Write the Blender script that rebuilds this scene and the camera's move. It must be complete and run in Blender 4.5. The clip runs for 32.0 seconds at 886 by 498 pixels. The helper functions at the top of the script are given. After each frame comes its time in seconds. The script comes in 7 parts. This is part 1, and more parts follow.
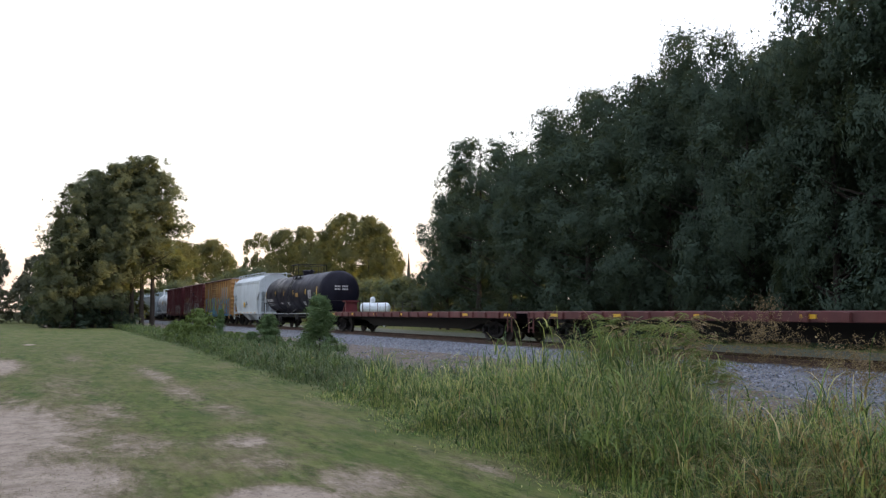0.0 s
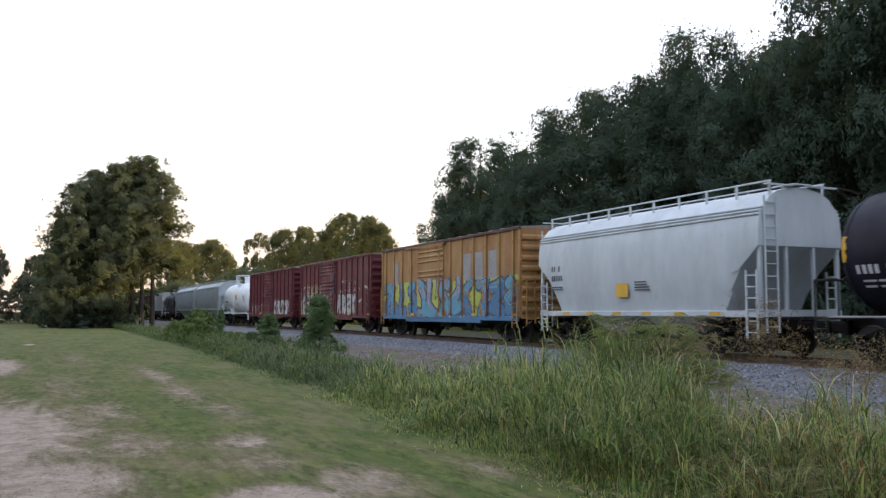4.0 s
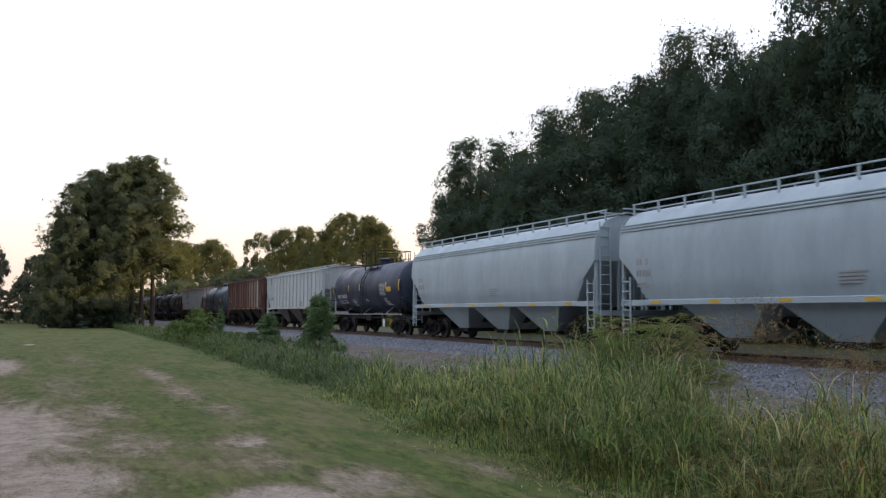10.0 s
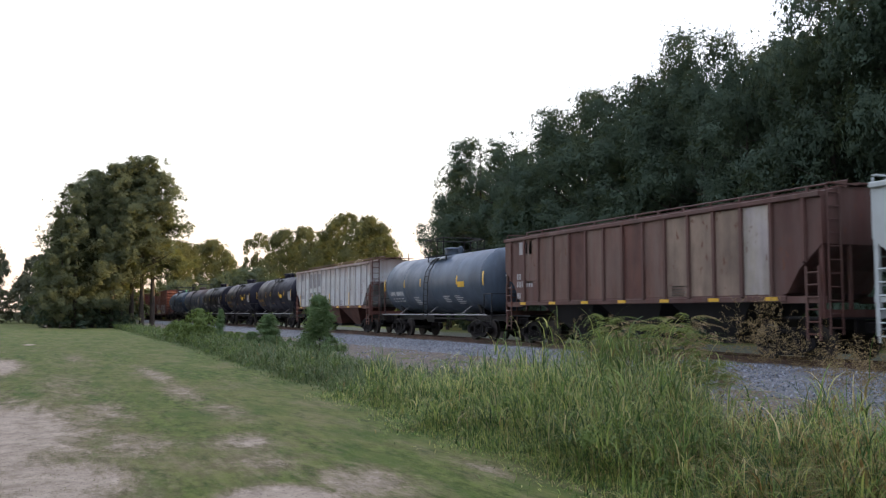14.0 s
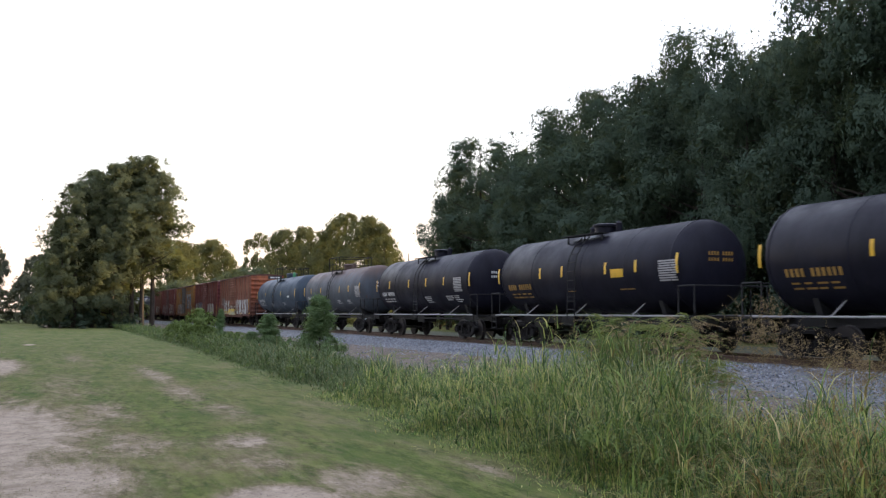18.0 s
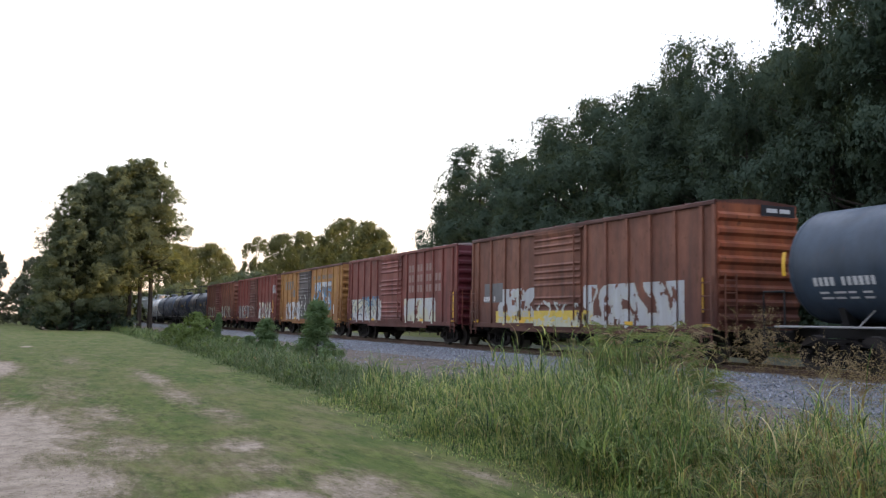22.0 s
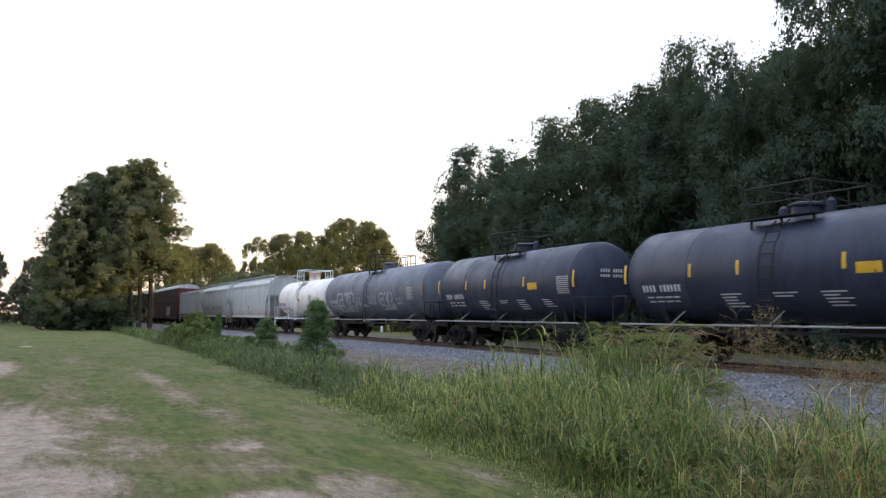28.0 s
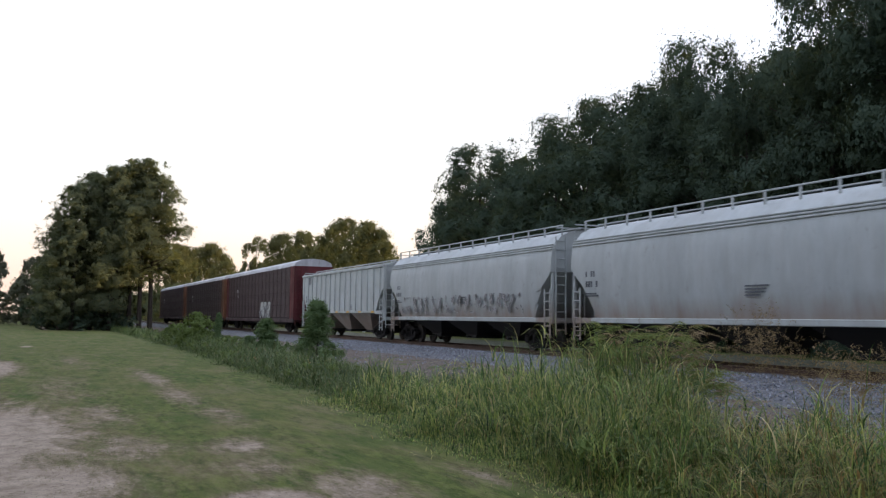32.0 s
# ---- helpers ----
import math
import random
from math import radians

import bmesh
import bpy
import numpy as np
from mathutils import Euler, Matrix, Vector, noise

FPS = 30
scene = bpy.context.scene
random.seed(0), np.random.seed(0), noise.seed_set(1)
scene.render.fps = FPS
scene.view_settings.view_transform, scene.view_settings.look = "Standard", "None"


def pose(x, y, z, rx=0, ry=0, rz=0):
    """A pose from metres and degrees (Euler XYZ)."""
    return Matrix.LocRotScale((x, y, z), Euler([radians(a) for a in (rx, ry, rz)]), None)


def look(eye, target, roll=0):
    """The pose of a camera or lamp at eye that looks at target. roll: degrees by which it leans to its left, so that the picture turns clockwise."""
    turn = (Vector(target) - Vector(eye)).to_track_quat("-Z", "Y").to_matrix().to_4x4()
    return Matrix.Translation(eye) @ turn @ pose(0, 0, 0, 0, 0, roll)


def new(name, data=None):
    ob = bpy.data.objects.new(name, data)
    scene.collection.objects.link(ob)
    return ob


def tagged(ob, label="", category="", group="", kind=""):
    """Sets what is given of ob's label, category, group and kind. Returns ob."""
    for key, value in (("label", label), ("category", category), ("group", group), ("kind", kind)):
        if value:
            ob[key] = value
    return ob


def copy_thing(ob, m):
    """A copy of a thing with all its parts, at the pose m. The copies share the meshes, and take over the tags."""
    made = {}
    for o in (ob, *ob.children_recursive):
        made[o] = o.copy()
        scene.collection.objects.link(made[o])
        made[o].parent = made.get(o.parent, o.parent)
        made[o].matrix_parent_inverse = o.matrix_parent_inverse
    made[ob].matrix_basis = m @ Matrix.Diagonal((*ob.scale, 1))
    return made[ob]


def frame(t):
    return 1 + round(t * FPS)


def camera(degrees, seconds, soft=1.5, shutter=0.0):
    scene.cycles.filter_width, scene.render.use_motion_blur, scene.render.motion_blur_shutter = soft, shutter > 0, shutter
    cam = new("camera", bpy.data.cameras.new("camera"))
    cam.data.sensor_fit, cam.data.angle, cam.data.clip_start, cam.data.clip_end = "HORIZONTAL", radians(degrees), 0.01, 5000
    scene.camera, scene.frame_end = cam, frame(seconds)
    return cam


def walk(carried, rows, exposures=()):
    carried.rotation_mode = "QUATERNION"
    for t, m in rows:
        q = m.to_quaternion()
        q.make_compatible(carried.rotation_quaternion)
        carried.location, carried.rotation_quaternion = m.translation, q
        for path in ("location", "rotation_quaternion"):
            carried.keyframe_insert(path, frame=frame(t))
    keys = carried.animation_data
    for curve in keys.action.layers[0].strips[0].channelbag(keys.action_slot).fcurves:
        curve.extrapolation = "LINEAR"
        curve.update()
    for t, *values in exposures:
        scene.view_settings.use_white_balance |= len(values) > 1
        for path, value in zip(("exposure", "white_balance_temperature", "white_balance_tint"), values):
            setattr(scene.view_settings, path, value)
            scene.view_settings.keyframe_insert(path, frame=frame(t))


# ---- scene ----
import collections

cam = camera(53.36, 32.0, soft=1.25, shutter=0.15)
EYE = (0.0, 0.0, 1.58)


def aim(yaw, pitch, roll=0.0):
    """Camera pose: yaw to the right of the line along the track, pitch up, in degrees."""
    a, p = radians(yaw), radians(pitch)
    way = Vector((-math.cos(a) * math.cos(p), math.sin(a) * math.cos(p), math.sin(p)))
    return look(EYE, Vector(EYE) + way * 10, roll)


FIRST, LAST = aim(24.28, 4.11), aim(24.36, 4.51, 0.62)
walk(cam, [(0, FIRST), (9, FIRST), (17.9, FIRST), (18.2, aim(24.27, 4.12, 0.02)), (18.5, aim(24.17, 4.21, 0.12)),
           (19.0, aim(24.31, 4.43, 0.42)), (19.4, aim(24.35, 4.50, 0.58)), (19.8, LAST), (26, LAST), (32, LAST)],
     [(0, 0.0), (7.8, 0.0), (8.15, -0.3), (12.9, -0.3), (13.4, -0.03), (14.2, 0.12), (16.5, 0.2), (21, 0.2), (25.5, 0.17), (30.0, 0.15), (30.5, -0.27), (32, -0.27)])

# ---- light ----
SUN_AZ, SUN_EL = 88.0, 8.0          # degrees from the far track end towards the woods, and above the horizon
sun_way = Vector((-math.cos(radians(SUN_AZ)) * math.cos(radians(SUN_EL)), math.sin(radians(SUN_AZ)) * math.cos(radians(SUN_EL)), math.sin(radians(SUN_EL))))
sun = new("sun", bpy.data.lights.new("sun", "SUN"))
sun.data.energy, sun.data.angle, sun.data.color = 9.0, radians(0.6), (1.0, 0.70, 0.36)
sun.matrix_world = look((0, 0, 60), Vector((0, 0, 60)) - sun_way)
world = bpy.data.worlds.new("evening_sky")
scene.world = world
world.use_nodes = True
wn, wl = world.node_tree.nodes, world.node_tree.links
sky = wn.new("ShaderNodeTexSky")
sky.sky_type, sky.sun_disc = "NISHITA", False
sky.sun_elevation, sky.sun_rotation = radians(SUN_EL), math.atan2(sun_way.x, sun_way.y)
sky.air_density, sky.dust_density = 1.0, 3.0
haze = wn.new("ShaderNodeValToRGB")           # thin white evening cloud, warm towards the horizon
geo = wn.new("ShaderNodeTexCoord")
sep = wn.new("ShaderNodeSeparateXYZ")
wl.new(geo.outputs["Generated"], sep.inputs[0])
wl.new(sep.outputs["Z"], haze.inputs[0])
ramp = haze.color_ramp
ramp.elements[0].position, ramp.elements[0].color = 0.0, (1.25, 0.94, 0.76, 1)
ramp.elements[1].position, ramp.elements[1].color = 0.40, (1.20, 1.29, 1.62, 1)
mid = ramp.elements.new(0.16)
mid.color = (1.30, 1.26, 1.27, 1)
scaled = wn.new("ShaderNodeMix")
scaled.data_type, scaled.blend_type = "RGBA", "MULTIPLY"
scaled.inputs["Factor"].default_value = 1.0
wl.new(sky.outputs[0], scaled.inputs["A"])
scaled.inputs["B"].default_value = (0.10, 0.10, 0.10, 1)
joined = wn.new("ShaderNodeMix")
joined.data_type, joined.blend_type = "RGBA", "ADD"
joined.inputs["Factor"].default_value = 1.0
wl.new(scaled.outputs["Result"], joined.inputs["A"])
wl.new(haze.outputs[0], joined.inputs["B"])
back = wn["Background"]
wl.new(joined.outputs["Result"], back.inputs["Color"])
back.inputs["Strength"].default_value = 1.0

# ---- materials ----


def node_mat(name):
    m = bpy.data.materials.new(name)
    m.use_nodes = True
    return m, m.node_tree.nodes, m.node_tree.links, m.node_tree.nodes["Principled BSDF"]


def mix_rgb(n, l, fac, a, b, blend="MIX"):
    x = n.new("ShaderNodeMix")
    x.data_type, x.blend_type = "RGBA", blend
    for sock, val in (("Factor", fac), ("A", a), ("B", b)):
        if isinstance(val, (tuple, list)):
            x.inputs[sock].default_value = (*val[:3], 1)
        elif isinstance(val, (int, float)):
            x.inputs[sock].default_value = val
        else:
            l.new(val, x.inputs[sock])
    return x.outputs["Result"]


def noise_fac(n, l, scale, lo, hi, stretch=(1, 1, 1), detail=4, coord="Object", rough=0.6):
    """A noise between lo and hi mapped to 0..1."""
    t = n.new("ShaderNodeTexCoord")
    mp = n.new("ShaderNodeMapping")
    mp.inputs["Scale"].default_value = stretch
    l.new(t.outputs[coord], mp.inputs["Vector"])
    x = n.new("ShaderNodeTexNoise")
    x.inputs["Scale"].default_value, x.inputs["Detail"].default_value, x.inputs["Roughness"].default_value = scale, detail, rough
    l.new(mp.outputs[0], x.inputs["Vector"])
    r = n.new("ShaderNodeMapRange")
    r.inputs["From Min"].default_value, r.inputs["From Max"].default_value = lo, hi
    l.new(x.outputs["Fac"], r.inputs["Value"])
    return r.outputs[0]


def bump(n, l, bsdf, height, strength, dist=0.02):
    b = n.new("ShaderNodeBump")
    b.inputs["Strength"].default_value, b.inputs["Distance"].default_value = strength, dist
    l.new(height, b.inputs["Height"])
    l.new(b.outputs[0], bsdf.inputs["Normal"])


def paint(name, color, dirt=0.5, rust=0.15, rough=0.5, dirt_color=(0.040, 0.032, 0.032), rust_color=(0.11, 0.045, 0.025), metal=0.0, spec=0.3, stain_shade=None):
    """Weathered coat of paint: blotches of grime, streaks that run down, specks of rust."""
    m, n, l, b = node_mat(name)
    blot = noise_fac(n, l, 0.7, 0.38, 0.75)
    streak = noise_fac(n, l, 2.6, 0.42, 0.8, (1, 1, 0.12), 5)
    speck = noise_fac(n, l, 5.0, 0.62, 0.72, (1, 1, 0.5), 6)
    fade = mix_rgb(n, l, noise_fac(n, l, 1.1, 0.34, 0.66, (1.0, 1, 0.35), 8, rough=0.7), tuple(c * (0.74 if c < 0.3 else 0.9) for c in color), tuple(min(1, c * (1.3 if c < 0.3 else 1.12) + 0.003) for c in color))
    a = mix_rgb(n, l, _scaled(n, l, blot, dirt * 0.7), fade, dirt_color)
    a = mix_rgb(n, l, _scaled(n, l, streak, dirt), a, dirt_color)
    a = mix_rgb(n, l, _scaled(n, l, speck, rust * 3), a, rust_color)
    if stain_shade:
        # a stain or painted shade between two heights of the car, with a ragged edge: where it starts, where it is
        # full, colour
        t = n.new("ShaderNodeTexCoord")
        sp = n.new("ShaderNodeSeparateXYZ")
        l.new(t.outputs["Object"], sp.inputs[0])
        add = n.new("ShaderNodeMath")
        add.operation = "MULTIPLY_ADD"
        l.new(noise_fac(n, l, 1.7, 0.2, 0.8, (1, 1, 0.15), 7), add.inputs[0])
        add.inputs[1].default_value = (stain_shade[1] - stain_shade[0]) * 1.1
        l.new(sp.outputs["Z"], add.inputs[2])
        mr = n.new("ShaderNodeMapRange")
        mr.inputs["From Min"].default_value, mr.inputs["From Max"].default_value = stain_shade[0] + 0.55 * (stain_shade[1] - stain_shade[0]), stain_shade[1] + 0.55 * (stain_shade[1] - stain_shade[0])
        mr.inputs["To Max"].default_value = stain_shade[3]
        l.new(add.outputs[0], mr.inputs["Value"])
        a = mix_rgb(n, l, mr.outputs[0], a, stain_shade[2])
    l.new(a, b.inputs["Base Color"])
    b.inputs["Metallic"].default_value = metal
    b.inputs["Specular IOR Level"].default_value = spec
    rr = n.new("ShaderNodeMapRange")
    rr.inputs["To Min"].default_value, rr.inputs["To Max"].default_value = rough - 0.1, min(0.95, rough + 0.2)
    l.new(blot, rr.inputs["Value"])
    l.new(rr.outputs[0], b.inputs["Roughness"])
    bump(n, l, b, noise_fac(n, l, 1.3, 0.2, 0.8), 0.25, 0.02)
    return m


def _scaled(n, l, fac, k):
    x = n.new("ShaderNodeMath")
    x.operation, x.use_clamp = "MULTIPLY", True
    x.inputs[1].default_value = k
    l.new(fac, x.inputs[0])
    return x.outputs[0]


def foliage(name, color, other, through_light=0.3, scale=0.25):
    """Leaves that differ one from another and clump by clump, and let some light through."""
    m, n, l, b = node_mat(name)
    g = n.new("ShaderNodeNewGeometry")
    c = mix_rgb(n, l, g.outputs["Random Per Island"], color, other)
    c = mix_rgb(n, l, _scaled(n, l, noise_fac(n, l, scale, 0.35, 0.7), 0.45), c, tuple(0.55 * k for k in color))
    l.new(c, b.inputs["Base Color"])
    b.inputs["Roughness"].default_value = 0.7
    b.inputs["Specular IOR Level"].default_value = 0.04
    tr = n.new("ShaderNodeBsdfTranslucent")
    l.new(mix_rgb(n, l, 0.5, c, (0.16, 0.17, 0.02)), tr.inputs["Color"])
    sh = n.new("ShaderNodeMixShader")
    sh.inputs[0].default_value = through_light
    l.new(b.outputs[0], sh.inputs[1])
    l.new(tr.outputs[0], sh.inputs[2])
    l.new(sh.outputs[0], n["Material Output"].inputs["Surface"])
    return m


def blade_mat(name, ramp_colors, light=0.3):
    """Blades from dark green to straw, each with its own shade."""
    m, n, l, b = node_mat(name)
    g = n.new("ShaderNodeNewGeometry")
    r = n.new("ShaderNodeValToRGB")
    l.new(g.outputs["Random Per Island"], r.inputs[0])
    r.color_ramp.elements[0].color, r.color_ramp.elements[1].color = (*ramp_colors[0][1], 1), (*ramp_colors[-1][1], 1)
    r.color_ramp.elements[0].position, r.color_ramp.elements[1].position = ramp_colors[0][0], ramp_colors[-1][0]
    for p, c in ramp_colors[1:-1]:
        r.color_ramp.elements.new(p).color = (*c, 1)
    c = mix_rgb(n, l, _scaled(n, l, noise_fac(n, l, 0.55, 0.45, 0.7), 0.4), r.outputs[0], (0.11, 0.145, 0.048))
    l.new(c, b.inputs["Base Color"])
    b.inputs["Roughness"].default_value, b.inputs["Specular IOR Level"].default_value = 0.55, 0.25
    tr = n.new("ShaderNodeBsdfTranslucent")
    l.new(c, tr.inputs["Color"])
    sh = n.new("ShaderNodeMixShader")
    sh.inputs[0].default_value = light
    l.new(b.outputs[0], sh.inputs[1])
    l.new(tr.outputs[0], sh.inputs[2])
    l.new(sh.outputs[0], n["Material Output"].inputs["Surface"])
    return m


def plain(name, color, rough=0.6, metal=0.0, vary=0.25):
    m, n, l, b = node_mat(name)
    c = mix_rgb(n, l, noise_fac(n, l, 3.0, 0.3, 0.7), color, tuple(k * (1 - vary) for k in color))
    l.new(c, b.inputs["Base Color"])
    b.inputs["Roughness"].default_value, b.inputs["Metallic"].default_value = rough, metal
    return m


def stone(name, a, b_, c_, scale, strength, dist):
    """Loose stones: cells with their own shade, and relief."""
    m, n, l, b = node_mat(name)
    t = n.new("ShaderNodeTexCoord")
    v = n.new("ShaderNodeTexVoronoi")
    v.inputs["Scale"].default_value = scale
    l.new(t.outputs["Object"], v.inputs["Vector"])
    s = n.new("ShaderNodeSeparateColor")
    l.new(v.outputs["Color"], s.inputs[0])
    c = mix_rgb(n, l, s.outputs[0], a, b_)
    c = mix_rgb(n, l, noise_fac(n, l, 0.35, 0.45, 0.7), c, c_)
    l.new(c, b.inputs["Base Color"])
    b.inputs["Roughness"].default_value = 0.85
    inv = n.new("ShaderNodeMath")
    inv.operation = "SUBTRACT"
    inv.inputs[0].default_value = 1.0
    l.new(v.outputs["Distance"], inv.inputs[1])
    bump(n, l, b, inv.outputs[0], strength, dist)
    return m


def ground_mat():
    """Mown lawn with bare sandy patches, worked out from places on the ground."""
    m, n, l, b = node_mat("lawn")
    fine = noise_fac(n, l, 5.0, 0.42, 0.58, (0.45, 1.2, 1), detail=10, rough=0.8)
    broad = noise_fac(n, l, 0.40, 0.45, 0.57, (0.4, 1.2, 1), detail=9, rough=0.7)
    mid_patch = noise_fac(n, l, 1.5, 0.47, 0.57, (0.4, 1.3, 1), detail=9, rough=0.72)
    lane = noise_fac(n, l, 1.0, 0.40, 0.62, (0.07, 1.5, 1), detail=8, rough=0.7)
    grass = mix_rgb(n, l, fine, (0.030, 0.050, 0.010), (0.114, 0.144, 0.036))
    grass = mix_rgb(n, l, _scaled(n, l, broad, 0.65), grass, (0.148, 0.134, 0.056))
    grass = mix_rgb(n, l, _scaled(n, l, mid_patch, 0.75), grass, (0.050, 0.084, 0.018))
    grass = mix_rgb(n, l, _scaled(n, l, lane, 0.4), grass, (0.132, 0.134, 0.046))
    sand = mix_rgb(n, l, noise_fac(n, l, 2.4, 0.36, 0.64, detail=12, rough=0.8), (0.200, 0.160, 0.122), (0.42, 0.345, 0.270))
    t = n.new("ShaderNodeTexCoord")
    total = None
    # bare spots: place, reach along and across, turned to the lie of the worn lane
    for x, y, rx, ry, k in SAND:
        mp = n.new("ShaderNodeMapping")
        mp.vector_type = "TEXTURE"
        mp.inputs["Location"].default_value = (x, y, 0)
        mp.inputs["Scale"].default_value = (rx, ry, 50)
        l.new(t.outputs["Object"], mp.inputs["Vector"])
        d = n.new("ShaderNodeVectorMath")
        d.operation = "LENGTH"
        l.new(mp.outputs[0], d.inputs[0])
        r = n.new("ShaderNodeMapRange")
        r.inputs["From Min"].default_value, r.inputs["From Max"].default_value = 1.5, 0.3
        r.inputs["To Max"].default_value = k
        l.new(d.outputs["Value"], r.inputs["Value"])
        if total is None:
            total = r.outputs[0]
        else:
            a = n.new("ShaderNodeMath")
            a.operation = "MAXIMUM"
            l.new(total, a.inputs[0])
            l.new(r.outputs[0], a.inputs[1])
            total = a.outputs[0]
    ragged = noise_fac(n, l, 1.9, 0.24, 0.76, (0.6, 1.35, 1), detail=12, rough=0.86)
    a = n.new("ShaderNodeMath")
    a.operation = "ADD"
    l.new(total, a.inputs[0])
    l.new(ragged, a.inputs[1])
    r = n.new("ShaderNodeMapRange")
    r.inputs["From Min"].default_value, r.inputs["From Max"].default_value = 0.98, 1.26
    l.new(a.outputs[0], r.inputs["Value"])
    soil = n.new("ShaderNodeMapRange")
    soil.inputs["From Min"].default_value, soil.inputs["From Max"].default_value, soil.inputs["To Max"].default_value = 0.70, 1.04, 0.85
    l.new(a.outputs[0], soil.inputs["Value"])
    grass = mix_rgb(n, l, _scaled(n, l, noise_fac(n, l, 1.1, 0.50, 0.62, (0.4, 1.5, 1), 9, rough=0.75), 0.55), grass, (0.175, 0.140, 0.085))
    grass = mix_rgb(n, l, _scaled(n, l, noise_fac(n, l, 2.7, 0.52, 0.66, (0.5, 1.5, 1), 11, rough=0.82), 0.8), grass, (0.026, 0.044, 0.014))
    sand = mix_rgb(n, l, noise_fac(n, l, 26.0, 0.60, 0.68, detail=3), sand, (0.11, 0.09, 0.075))
    grass = mix_rgb(n, l, soil.outputs[0], grass, mix_rgb(n, l, fine, (0.105, 0.082, 0.048), (0.225, 0.178, 0.120)))
    l.new(mix_rgb(n, l, r.outputs[0], grass, sand), b.inputs["Base Color"])
    b.inputs["Roughness"].default_value = 0.95
    b.inputs["Specular IOR Level"].default_value = 0.1
    bump(n, l, b, noise_fac(n, l, 6.0, 0.25, 0.75, (0.8, 1.2, 1), detail=11, rough=0.75), 0.35, 0.04)
    return m


# bare sandy spots in the lawn: x, y, reach along x, reach along y, how bare
SAND = [(-13.2, -0.9, 5.0, 1.75, 0.95), (-9.0, 0.1, 2.2, 0.95, 0.78), (-7.4, 1.85, 0.8, 0.55, 1.0), (-7.9, 2.75, 1.1, 0.6, 0.6), (-10.8, 2.25, 0.9, 0.5, 0.68), (-9.3, 2.1, 0.9, 0.7, 0.5), (-23.5, 2.6, 4.5, 0.4, 0.6), (-18.3, 2.55, 3.0, 0.4, 0.56),
        (-14.6, 2.7, 2.2, 0.4, 0.48), (-28.5, -1.2, 4.5, 0.8, 0.92), (-47.3, -0.6, 1.6, 0.3, 0.9), (-8.1, 4.1, 0.9, 0.22, 0.5), (-15.5, 0.9, 2.6, 0.6, 0.52), (-11.2, 1.0, 1.8, 0.7, 0.52), (-33, 1.0, 5.0, 0.6, 0.42), (-21, 0.4, 6.0, 0.8, 0.4), (-110, 0.5, 14, 0.8, 1.0)]

